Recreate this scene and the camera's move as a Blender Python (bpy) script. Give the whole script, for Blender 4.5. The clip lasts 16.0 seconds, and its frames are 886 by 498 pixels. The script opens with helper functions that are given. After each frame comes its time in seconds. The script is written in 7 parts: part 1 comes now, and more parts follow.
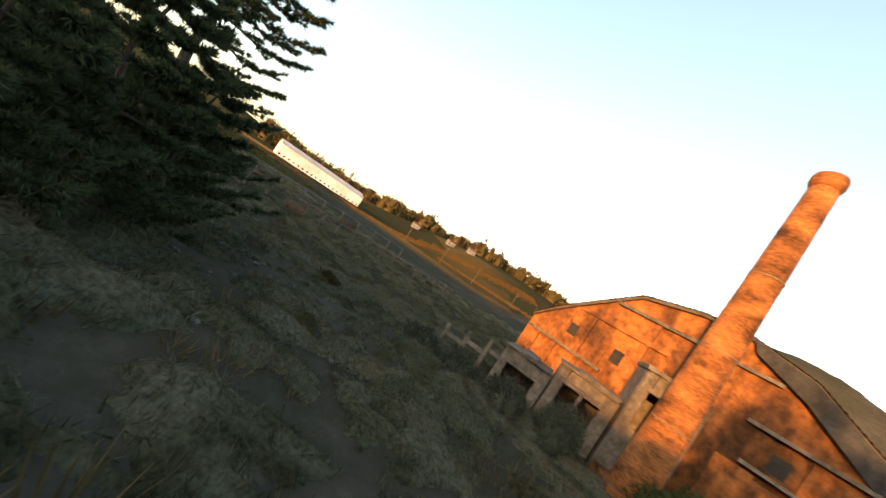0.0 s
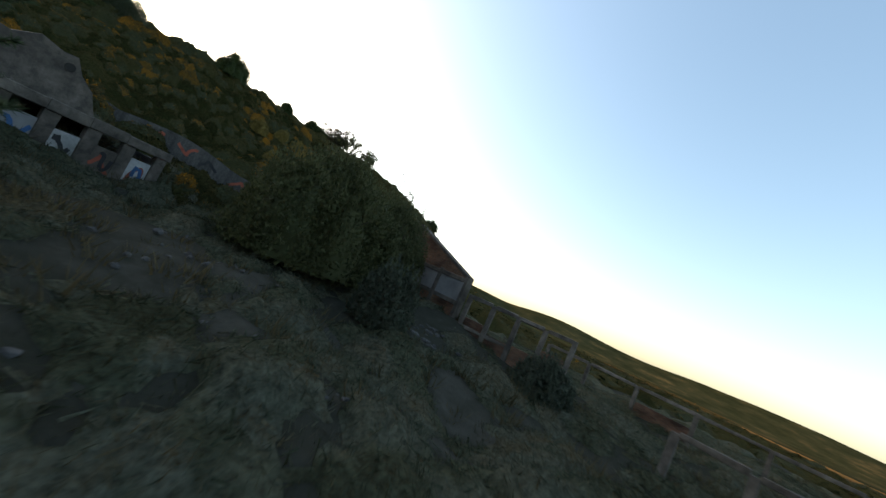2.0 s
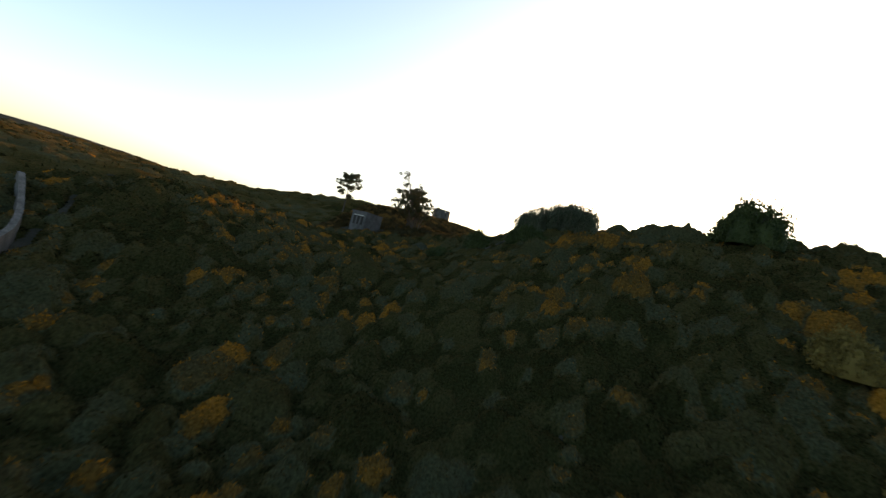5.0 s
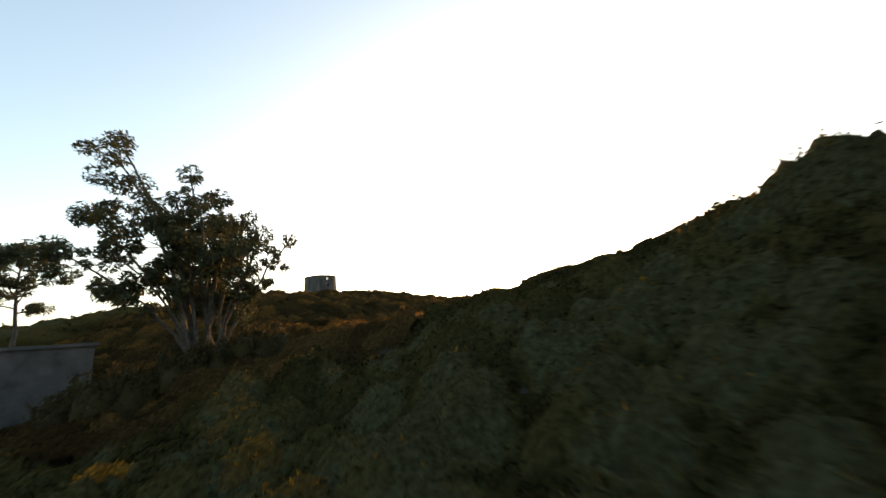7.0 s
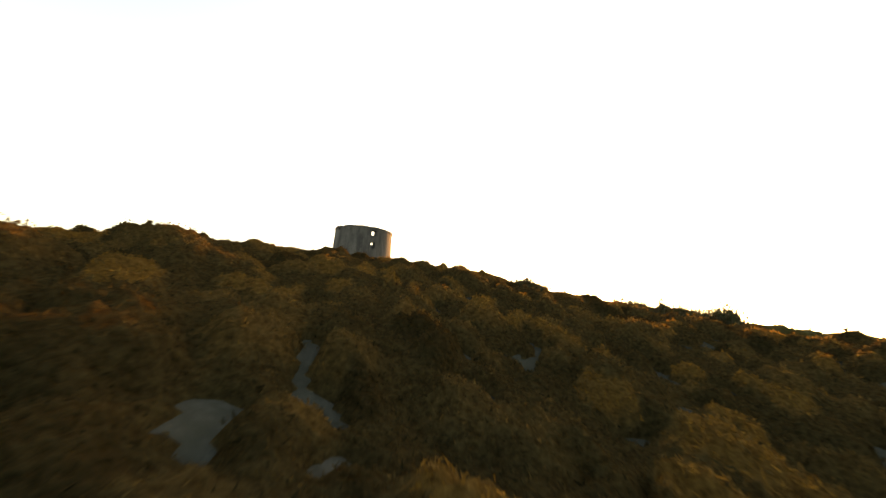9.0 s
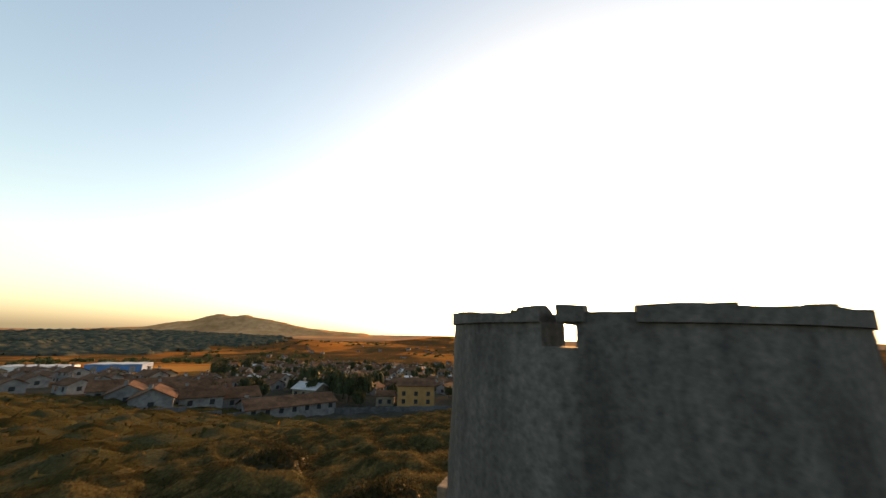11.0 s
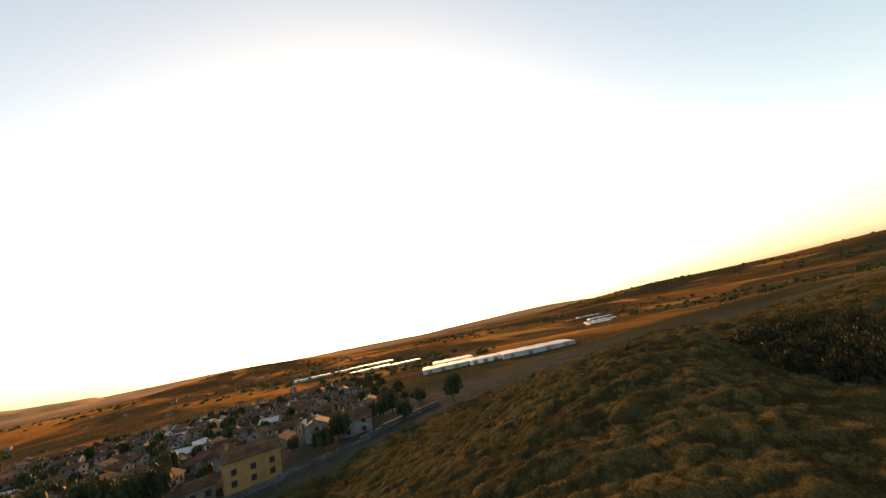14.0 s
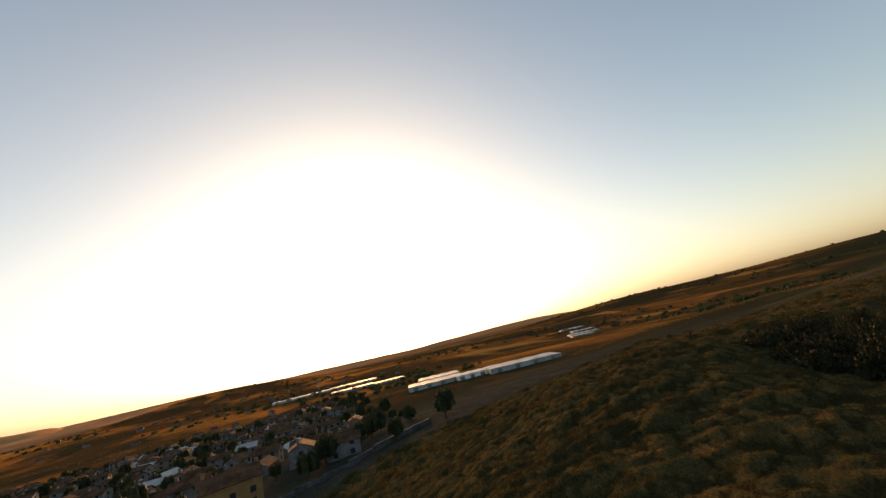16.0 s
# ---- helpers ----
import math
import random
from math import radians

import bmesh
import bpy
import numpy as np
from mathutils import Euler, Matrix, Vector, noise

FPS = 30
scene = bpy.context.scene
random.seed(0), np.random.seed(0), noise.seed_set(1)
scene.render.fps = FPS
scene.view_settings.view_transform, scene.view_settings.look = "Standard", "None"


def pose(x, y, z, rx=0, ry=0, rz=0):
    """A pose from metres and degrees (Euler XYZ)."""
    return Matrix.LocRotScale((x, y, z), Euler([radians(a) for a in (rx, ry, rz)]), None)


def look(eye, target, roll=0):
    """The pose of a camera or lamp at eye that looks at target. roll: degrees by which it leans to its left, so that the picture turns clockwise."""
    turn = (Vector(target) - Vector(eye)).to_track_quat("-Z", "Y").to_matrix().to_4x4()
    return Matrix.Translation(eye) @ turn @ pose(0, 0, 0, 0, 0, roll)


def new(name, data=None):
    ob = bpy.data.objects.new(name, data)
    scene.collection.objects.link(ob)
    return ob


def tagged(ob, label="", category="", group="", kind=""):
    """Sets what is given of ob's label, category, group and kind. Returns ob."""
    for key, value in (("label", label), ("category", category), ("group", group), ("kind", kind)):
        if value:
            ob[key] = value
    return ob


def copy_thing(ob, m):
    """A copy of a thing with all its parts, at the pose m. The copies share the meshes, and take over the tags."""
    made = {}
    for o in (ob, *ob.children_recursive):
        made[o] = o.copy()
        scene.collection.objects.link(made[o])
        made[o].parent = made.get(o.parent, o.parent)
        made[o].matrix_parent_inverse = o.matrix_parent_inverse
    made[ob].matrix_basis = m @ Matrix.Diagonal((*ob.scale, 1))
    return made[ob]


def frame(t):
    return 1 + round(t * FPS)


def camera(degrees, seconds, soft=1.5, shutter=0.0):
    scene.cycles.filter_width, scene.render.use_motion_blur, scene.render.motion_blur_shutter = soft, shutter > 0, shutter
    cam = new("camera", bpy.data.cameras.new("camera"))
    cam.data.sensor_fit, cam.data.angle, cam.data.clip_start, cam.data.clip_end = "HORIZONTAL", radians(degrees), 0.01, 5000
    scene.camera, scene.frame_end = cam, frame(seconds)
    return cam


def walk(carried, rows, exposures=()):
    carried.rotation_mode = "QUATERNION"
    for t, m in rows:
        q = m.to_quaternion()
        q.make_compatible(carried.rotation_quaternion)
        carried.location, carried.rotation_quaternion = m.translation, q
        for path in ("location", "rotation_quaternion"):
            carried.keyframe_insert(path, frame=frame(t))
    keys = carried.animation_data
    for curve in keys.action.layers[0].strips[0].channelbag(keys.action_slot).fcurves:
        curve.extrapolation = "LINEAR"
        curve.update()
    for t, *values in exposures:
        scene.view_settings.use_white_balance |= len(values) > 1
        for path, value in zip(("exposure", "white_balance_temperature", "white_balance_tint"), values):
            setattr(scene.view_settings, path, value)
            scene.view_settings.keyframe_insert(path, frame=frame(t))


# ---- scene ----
cam = camera(102.5, 16.0, soft=1.4, shutter=0.12)
PATH = [
    (0.0, pose(-18.97, -127.01, -18.65, 91.39, -34.11, -167.64)),
    (0.5, pose(-19.10, -133.56, -18.65, 87.08, -35.23, -140.62)),
    (1.0, pose(-17.21, -139.85, -19.44, 86.40, -33.19, -115.92)),
    (1.5, pose(-14.07, -144.06, -20.35, 89.82, -28.76, -95.52)),
    (2.0, pose(-5.53, -147.46, -20.65, 95.71, -24.37, -77.92)),
    (2.3, pose(-1.43, -147.17, -20.26, 98.32, -23.25, -69.55)),
    (2.5, pose(1.05, -146.82, -19.86, 99.95, -21.88, -63.69)),
    (3.0, pose(8.85, -145.85, -18.36, 101.40, -21.10, -48.15)),
    (3.5, pose(14.95, -141.29, -16.15, 98.55, -22.82, -28.86)),
    (4.0, pose(20.38, -135.98, -14.13, 92.57, -24.13, -6.31)),
    (4.2, pose(22.12, -134.92, -13.02, 89.96, -23.40, 1.24)),
    (6.3, pose(17.55, -85.48, -8.67, 100.04, -2.65, 1.01)),
    (6.5, pose(16.29, -81.35, -8.11, 101.19, -0.13, -1.97)),
    (7.0, pose(13.70, -70.85, -6.49, 102.46, 5.34, -7.45)),
    (7.2, pose(12.64, -66.46, -6.06, 101.87, 8.33, -8.56)),
    (7.5, pose(12.38, -61.14, -5.19, 100.33, 10.12, -8.61)),
    (8.0, pose(11.94, -53.91, -3.63, 98.34, 5.60, -6.39)),
    (8.5, pose(12.19, -44.85, -3.20, 98.13, -0.38, 0.78)),
    (8.7, pose(12.86, -40.89, -3.11, 98.72, -3.86, 5.79)),
    (10.8, pose(-1.57, -8.55, 4.42, 103.14, -3.19, 4.82)),
    (11.0, pose(-3.04, -6.43, 4.79, 103.50, -1.33, 0.53)),
    (11.1, pose(-3.52, -5.51, 4.94, 104.08, -1.19, -0.86)),
    (11.3, pose(-4.49, -3.92, 5.26, 103.58, 1.05, -4.10)),
    (11.5, pose(-5.28, -2.76, 5.50, 103.46, 2.22, -6.94)),
    (11.6, pose(-5.76, -2.18, 5.62, 103.52, 2.59, -8.11)),
    (12.0, pose(-8.52, 1.15, 6.06, 103.15, 4.58, -13.22)),
    (12.5, pose(-11.70, 4.58, 6.66, 102.88, 6.61, -19.16)),
    (13.0, pose(-13.79, 6.38, 7.51, 102.53, 8.29, -23.86)),
    (13.5, pose(-15.58, 9.36, 8.48, 102.15, 9.66, -27.98)),
    (14.0, pose(-17.00, 12.17, 8.58, 102.19, 10.98, -31.07)),
    (14.5, pose(-17.85, 13.55, 9.31, 102.32, 11.84, -33.11)),
    (15.0, pose(-17.99, 14.92, 10.06, 102.58, 12.21, -34.06)),
    (15.5, pose(-18.75, 15.32, 9.18, 103.34, 12.25, -34.26)),
    (16.0, pose(-17.92, 15.65, 8.33, 104.11, 12.18, -33.79)),
]
EXPOSURES = ((0.0, 1.5, 7900, 13), (1.0, 1.5, 7700, 13), (1.6, 1.2, 7000, 11), (2.0, 0.98, 6650, 10), (2.5, 0.48, 6400, 9), (3.0, 0.55, 6450, 9), (3.6, 0.65, 6800, 10), (4.2, 0.65, 6800, 10), (6.0, 1.05, 7000, 10), (7.0, 1.0, 7500, 10), (7.6, 1.5, 10000, 14), (8.7, 1.65, 10400, 14), (10.8, 0.7, 7700, 12), (11.5, 1.0, 8200, 13), (13.0, 1.2, 8600, 14), (14.0, 0.7, 8200, 14), (14.6, 0.05, 7400, 13), (16.0, -0.1, 7400, 13))
walk(cam, PATH, EXPOSURES)

# ---------------------------------------------------------------- world, sun
SUN_AZ, SUN_EL = 22.0, 8.2          # degrees from +y towards +x, and above the horizon
world = bpy.data.worlds.new("evening_sky")
scene.world = world
world.use_nodes = True
wn = world.node_tree
wn.nodes.clear()
sky = wn.nodes.new("ShaderNodeTexSky")
sky.sky_type, sky.sun_disc = "NISHITA", False
sky.sun_elevation, sky.sun_rotation = radians(SUN_EL), radians(SUN_AZ)
sky.altitude, sky.air_density, sky.dust_density, sky.ozone_density = 100, 1.0, 2.2, 1.2
wbg = wn.nodes.new("ShaderNodeBackground")
wbg.inputs["Strength"].default_value = 0.33
wout = wn.nodes.new("ShaderNodeOutputWorld")
soft_sky = wn.nodes.new("ShaderNodeGamma")      # thin high haze evens the sky out
soft_sky.inputs["Gamma"].default_value = 0.84
wn.links.new(sky.outputs[0], soft_sky.inputs["Color"])
# the blue of the open sky is deep, the bright haze over the horizon nearly white
parts_of_sky = wn.nodes.new("ShaderNodeSeparateColor")
blueness = wn.nodes.new("ShaderNodeMath")
blueness.operation = "DIVIDE"
depth_of_blue = wn.nodes.new("ShaderNodeMapRange")
depth_of_blue.interpolation_type = "SMOOTHSTEP"
for k, v in (("From Min", 0.6), ("From Max", 1.7), ("To Min", 0.8), ("To Max", 1.1)):
    depth_of_blue.inputs[k].default_value = v
deep_sky = wn.nodes.new("ShaderNodeHueSaturation")
wn.links.new(soft_sky.outputs[0], parts_of_sky.inputs[0])
wn.links.new(parts_of_sky.outputs["Blue"], blueness.inputs[0])
wn.links.new(parts_of_sky.outputs["Red"], blueness.inputs[1])
wn.links.new(blueness.outputs[0], depth_of_blue.inputs["Value"])
wn.links.new(depth_of_blue.outputs[0], deep_sky.inputs["Saturation"])
wn.links.new(soft_sky.outputs[0], deep_sky.inputs["Color"])
wn.links.new(deep_sky.outputs[0], wbg.inputs["Color"])
wn.links.new(wbg.outputs[0], wout.inputs["Surface"])

sun_data = bpy.data.lights.new("sun", "SUN")
sun_data.energy, sun_data.angle, sun_data.color = 4.6, radians(0.6), (1.0, 0.47, 0.15)
sun = new("sun", sun_data)
sun_way = Vector((math.sin(radians(SUN_AZ)) * math.cos(radians(SUN_EL)), math.cos(radians(SUN_AZ)) * math.cos(radians(SUN_EL)), math.sin(radians(SUN_EL))))
sun.matrix_world = look(sun_way * 200, (0, 0, 0))

# ---------------------------------------------------------------- materials
def node(nt, kind, **values):
    n = nt.nodes.new(kind)
    for k, v in values.items():
        n.inputs[k].default_value = v
    return n


def material(name, dark, light, size=1.0, rough=0.85, bump=0.3, stain=0.35, metal=0.0, stain_size=6.0, spec=0.3, stretch=1.0):
    """Two-scale mottled surface: grain of the given size in metres, with broader stains over it."""
    m = bpy.data.materials.new(name)
    m.use_nodes = True
    nt = m.node_tree
    bs = nt.nodes["Principled BSDF"]
    bs.inputs["Roughness"].default_value, bs.inputs["Metallic"].default_value = rough, metal
    bs.inputs["Specular IOR Level"].default_value = spec
    geo = nt.nodes.new("ShaderNodeNewGeometry")
    fine = node(nt, "ShaderNodeTexNoise", Scale=1.0 / size, Detail=6.0, Roughness=0.65)
    broad = node(nt, "ShaderNodeTexNoise", Scale=1.0 / (size * stain_size), Detail=4.0, Roughness=0.6)
    runs = nt.nodes.new("ShaderNodeVectorMath")       # stains run down where stretch is below one
    runs.operation = "MULTIPLY"
    runs.inputs[1].default_value = (1.0, 1.0, stretch)
    nt.links.new(geo.outputs["Position"], runs.inputs[0])
    nt.links.new(geo.outputs["Position"], fine.inputs["Vector"])
    nt.links.new(runs.outputs[0], broad.inputs["Vector"])
    mix = nt.nodes.new("ShaderNodeMix")
    mix.data_type = "RGBA"
    mix.inputs["A"].default_value, mix.inputs["B"].default_value = (*dark, 1), (*light, 1)
    ramp = nt.nodes.new("ShaderNodeMapRange")
    ramp.inputs["From Min"].default_value, ramp.inputs["From Max"].default_value = 0.3, 0.7
    nt.links.new(fine.outputs[0], ramp.inputs[0])
    nt.links.new(ramp.outputs[0], mix.inputs["Factor"])
    st = nt.nodes.new("ShaderNodeMapRange")
    st.inputs["From Min"].default_value, st.inputs["From Max"].default_value = 0.35, 0.65
    st.inputs["To Min"].default_value, st.inputs["To Max"].default_value = 1 - stain, 1 + stain * 0.4
    nt.links.new(broad.outputs[0], st.inputs[0])
    sc = nt.nodes.new("ShaderNodeMix")
    sc.data_type, sc.blend_type = "RGBA", "MULTIPLY"
    sc.inputs["Factor"].default_value = 1.0
    nt.links.new(mix.outputs["Result"], sc.inputs["A"])
    nt.links.new(st.outputs[0], sc.inputs["B"])
    nt.links.new(sc.outputs["Result"], bs.inputs["Base Color"])
    if bump:
        bp = node(nt, "ShaderNodeBump", Strength=bump, Distance=size * 0.25)
        nt.links.new(fine.outputs[0], bp.inputs["Height"])
        nt.links.new(bp.outputs[0], bs.inputs["Normal"])
    return m


def leaf_material(name, dark, light, through_share=0.3, gloss=0.06):
    """Leaves: colour varies from leaf cluster to leaf cluster, and some light passes through."""
    m = bpy.data.materials.new(name)
    m.use_nodes = True
    nt = m.node_tree
    bs = nt.nodes["Principled BSDF"]
    bs.inputs["Roughness"].default_value, bs.inputs["Specular IOR Level"].default_value = 0.6, gloss
    geo = nt.nodes.new("ShaderNodeNewGeometry")
    broad = node(nt, "ShaderNodeTexNoise", Scale=0.35, Detail=3.0)
    nt.links.new(geo.outputs["Position"], broad.inputs["Vector"])
    add = nt.nodes.new("ShaderNodeMath")
    add.operation = "MULTIPLY_ADD"
    add.inputs[1].default_value, add.inputs[2].default_value = 0.6, -0.12
    nt.links.new(geo.outputs["Random Per Island"], add.inputs[0])
    add2 = nt.nodes.new("ShaderNodeMath")
    add2.operation = "ADD"
    nt.links.new(add.outputs[0], add2.inputs[0])
    half = nt.nodes.new("ShaderNodeMath")
    half.operation = "MULTIPLY"
    half.inputs[1].default_value = 0.6
    nt.links.new(broad.outputs[0], half.inputs[0])
    nt.links.new(half.outputs[0], add2.inputs[1])
    mix = nt.nodes.new("ShaderNodeMix")
    mix.data_type = "RGBA"
    mix.inputs["A"].default_value, mix.inputs["B"].default_value = (*dark, 1), (*light, 1)
    nt.links.new(add2.outputs[0], mix.inputs["Factor"])
    nt.links.new(mix.outputs["Result"], bs.inputs["Base Color"])
    tr = nt.nodes.new("ShaderNodeBsdfTranslucent")
    nt.links.new(mix.outputs["Result"], tr.inputs["Color"])
    ms = nt.nodes.new("ShaderNodeMixShader")
    ms.inputs[0].default_value = through_share
    nt.links.new(bs.outputs[0], ms.inputs[1])
    nt.links.new(tr.outputs[0], ms.inputs[2])
    nt.links.new(ms.outputs[0], nt.nodes["Material Output"].inputs["Surface"])
    return m


def scrub_material(name, colours, patch=0.22, through_share=0.3, glow_sheen=0.06):
    """Close scrub: patches of several shrub kinds, speckled leaf by leaf, with a fine leafy relief."""
    m = bpy.data.materials.new(name)
    m.use_nodes = True
    nt = m.node_tree
    bs = nt.nodes["Principled BSDF"]
    bs.inputs["Roughness"].default_value, bs.inputs["Specular IOR Level"].default_value = 0.9, 0.0
    # orange sheen: evening glow put into the surface of the scrub
    bs.inputs["Sheen Weight"].default_value, bs.inputs["Sheen Roughness"].default_value = glow_sheen, 0.35
    bs.inputs["Sheen Tint"].default_value = (1.0, 0.46, 0.13, 1)
    geo = nt.nodes.new("ShaderNodeNewGeometry")
    broad = node(nt, "ShaderNodeTexNoise", Scale=patch, Detail=4.0, Roughness=0.6)
    fine = node(nt, "ShaderNodeTexNoise", Scale=7.0, Detail=5.0, Roughness=0.7)
    for n in (broad, fine):
        nt.links.new(geo.outputs["Position"], n.inputs["Vector"])
    kind = nt.nodes.new("ShaderNodeAttribute")      # which kind of shrub this one is
    kind.attribute_name = "shrub_kind"
    each = nt.nodes.new("ShaderNodeMath")
    each.operation = "MULTIPLY_ADD"
    each.inputs[1].default_value = 0.25
    nt.links.new(broad.outputs[0], each.inputs[0])
    nt.links.new(kind.outputs["Fac"], each.inputs[2])
    shift = nt.nodes.new("ShaderNodeMath")
    shift.operation = "MULTIPLY_ADD"
    shift.inputs[1].default_value = 0.07
    nt.links.new(geo.outputs["Random Per Island"], shift.inputs[0])
    nt.links.new(each.outputs[0], shift.inputs[2])
    ramp = nt.nodes.new("ShaderNodeValToRGB")
    cr = ramp.color_ramp
    cr.elements[0].position, cr.elements[0].color = colours[0][0], (*colours[0][1], 1)
    cr.elements[1].position, cr.elements[1].color = colours[-1][0], (*colours[-1][1], 1)
    for p, c in colours[1:-1]:
        cr.elements.new(p).color = (*c, 1)
    nt.links.new(shift.outputs[0], ramp.inputs[0])
    speck = nt.nodes.new("ShaderNodeMapRange")
    speck.inputs["From Min"].default_value, speck.inputs["From Max"].default_value = 0.3, 0.7
    speck.inputs["To Min"].default_value, speck.inputs["To Max"].default_value = 0.35, 1.5
    nt.links.new(fine.outputs[0], speck.inputs[0])
    mul = nt.nodes.new("ShaderNodeMix")
    mul.data_type, mul.blend_type = "RGBA", "MULTIPLY"
    mul.inputs["Factor"].default_value = 1.0
    nt.links.new(ramp.outputs[0], mul.inputs["A"])
    nt.links.new(speck.outputs[0], mul.inputs["B"])
    nt.links.new(mul.outputs["Result"], bs.inputs["Base Color"])
    bp = node(nt, "ShaderNodeBump", Strength=1.0, Distance=0.12)
    nt.links.new(fine.outputs[0], bp.inputs["Height"])
    nt.links.new(bp.outputs[0], bs.inputs["Normal"])
    tr = nt.nodes.new("ShaderNodeBsdfTranslucent")
    nt.links.new(mul.outputs["Result"], tr.inputs["Color"])
    ms = nt.nodes.new("ShaderNodeMixShader")
    ms.inputs[0].default_value = through_share
    nt.links.new(bs.outputs[0], ms.inputs[1])
    nt.links.new(tr.outputs[0], ms.inputs[2])
    nt.links.new(ms.outputs[0], nt.nodes["Material Output"].inputs["Surface"])
    return m


def ground_material():
    """Earth and dry grass near by; a patchwork of fields on the plains further out."""
    m = bpy.data.materials.new("ground_earth")
    m.use_nodes = True
    nt = m.node_tree
    bs = nt.nodes["Principled BSDF"]
    bs.inputs["Roughness"].default_value, bs.inputs["Specular IOR Level"].default_value = 0.95, 0.0
    # orange tint for the evening glow painted on the valley
    bs.inputs["Sheen Roughness"].default_value, bs.inputs["Sheen Tint"].default_value = 0.35, (1.0, 0.42, 0.09, 1)
    geo = nt.nodes.new("ShaderNodeNewGeometry")
    pos = geo.outputs["Position"]
    fine = node(nt, "ShaderNodeTexNoise", Scale=1.6, Detail=8.0, Roughness=0.7)
    mid = node(nt, "ShaderNodeTexNoise", Scale=0.12, Detail=5.0, Roughness=0.6)
    cells = node(nt, "ShaderNodeTexVoronoi", Scale=0.013)
    warp = nt.nodes.new("ShaderNodeVectorMath")
    warp.operation = "MULTIPLY"
    warp.inputs[1].default_value = (1.0, 0.6, 0.0)
    nt.links.new(pos, warp.inputs[0])
    nt.links.new(warp.outputs[0], cells.inputs["Vector"])
    for n in (fine, mid):
        nt.links.new(pos, n.inputs["Vector"])
    near = nt.nodes.new("ShaderNodeValToRGB")
    cr = near.color_ramp
    cr.elements[0].position, cr.elements[0].color = 0.33, (0.026, 0.026, 0.018, 1)
    cr.elements[1].position, cr.elements[1].color = 0.75, (0.082, 0.076, 0.064, 1)
    e = cr.elements.new(0.52)
    e.color = (0.041, 0.040, 0.031, 1)
    avg = nt.nodes.new("ShaderNodeMix")
    avg.data_type = "FLOAT"
    avg.inputs["Factor"].default_value = 0.5
    nt.links.new(fine.outputs[0], avg.inputs["A"])
    nt.links.new(mid.outputs[0], avg.inputs["B"])
    nt.links.new(avg.outputs["Result"], near.inputs[0])
    sep = nt.nodes.new("ShaderNodeSeparateColor")
    nt.links.new(cells.outputs["Color"], sep.inputs[0])
    # field colours; the orange ones carry part of the evening glow
    fields = nt.nodes.new("ShaderNodeValToRGB")
    fr = fields.color_ramp
    fr.interpolation = "CONSTANT"
    fr.elements[0].position, fr.elements[0].color = 0.0, (0.026, 0.027, 0.014, 1)
    fr.elements[1].position, fr.elements[1].color = 0.5, (0.14, 0.075, 0.022, 1)
    for p, c in ((0.26, (0.06, 0.044, 0.018, 1)), (0.60, (0.030, 0.031, 0.015, 1)), (0.84, (0.22, 0.12, 0.035, 1)), (0.9, (0.07, 0.05, 0.024, 1))):
        fr.elements.new(p).color = c
    nt.links.new(sep.outputs[0], fields.inputs[0])
    woods = node(nt, "ShaderNodeTexNoise", Scale=0.0035, Detail=5.0, Roughness=0.6)
    nt.links.new(warp.outputs[0], woods.inputs["Vector"])
    edge = nt.nodes.new("ShaderNodeMapRange")
    edge.inputs["From Min"].default_value, edge.inputs["From Max"].default_value = 0.47, 0.55
    nt.links.new(woods.outputs[0], edge.inputs[0])
    country = nt.nodes.new("ShaderNodeMix")
    country.data_type = "RGBA"
    country.inputs["A"].default_value = (0.026, 0.027, 0.015, 1)
    nt.links.new(edge.outputs[0], country.inputs["Factor"])
    nt.links.new(fields.outputs[0], country.inputs["B"])
    dist = nt.nodes.new("ShaderNodeVectorMath")
    dist.operation = "LENGTH"
    off = nt.nodes.new("ShaderNodeVectorMath")
    off.operation = "MULTIPLY_ADD"
    off.inputs[1].default_value, off.inputs[2].default_value = (1, 1, 0), (0, 40, 0)
    nt.links.new(pos, off.inputs[0])
    nt.links.new(off.outputs[0], dist.inputs[0])
    far = nt.nodes.new("ShaderNodeMapRange")
    far.inputs["From Min"].default_value, far.inputs["From Max"].default_value = 210, 300
    nt.links.new(dist.outputs["Value"], far.inputs[0])
    axes = nt.nodes.new("ShaderNodeSeparateXYZ")
    nt.links.new(pos, axes.inputs[0])
    north = nt.nodes.new("ShaderNodeMapRange")
    north.inputs["From Min"].default_value, north.inputs["From Max"].default_value = 80, 260
    nt.links.new(axes.outputs["Y"], north.inputs[0])
    field_glow = nt.nodes.new("ShaderNodeMapRange")    # orange sheen that stands for the evening glow, field by field
    field_glow.inputs["To Min"].default_value, field_glow.inputs["To Max"].default_value = 0.02, 0.15
    nt.links.new(sep.outputs[1], field_glow.inputs[0])
    open_land = nt.nodes.new("ShaderNodeMapRange")
    open_land.inputs["To Min"].default_value, open_land.inputs["To Max"].default_value = 0.16, 1.0
    nt.links.new(edge.outputs[0], open_land.inputs[0])
    side = nt.nodes.new("ShaderNodeMapRange")       # the painted glow fades towards the east, away from the sun
    side.inputs["From Min"].default_value, side.inputs["From Max"].default_value = 300, 1100
    side.inputs["To Min"].default_value, side.inputs["To Max"].default_value = 1.0, 0.3
    nt.links.new(axes.outputs["X"], side.inputs[0])
    # and the painted glow fades towards the west
    west = nt.nodes.new("ShaderNodeMapRange")
    west.inputs["From Min"].default_value, west.inputs["From Max"].default_value = -900, -150
    west.inputs["To Min"].default_value = 0.3
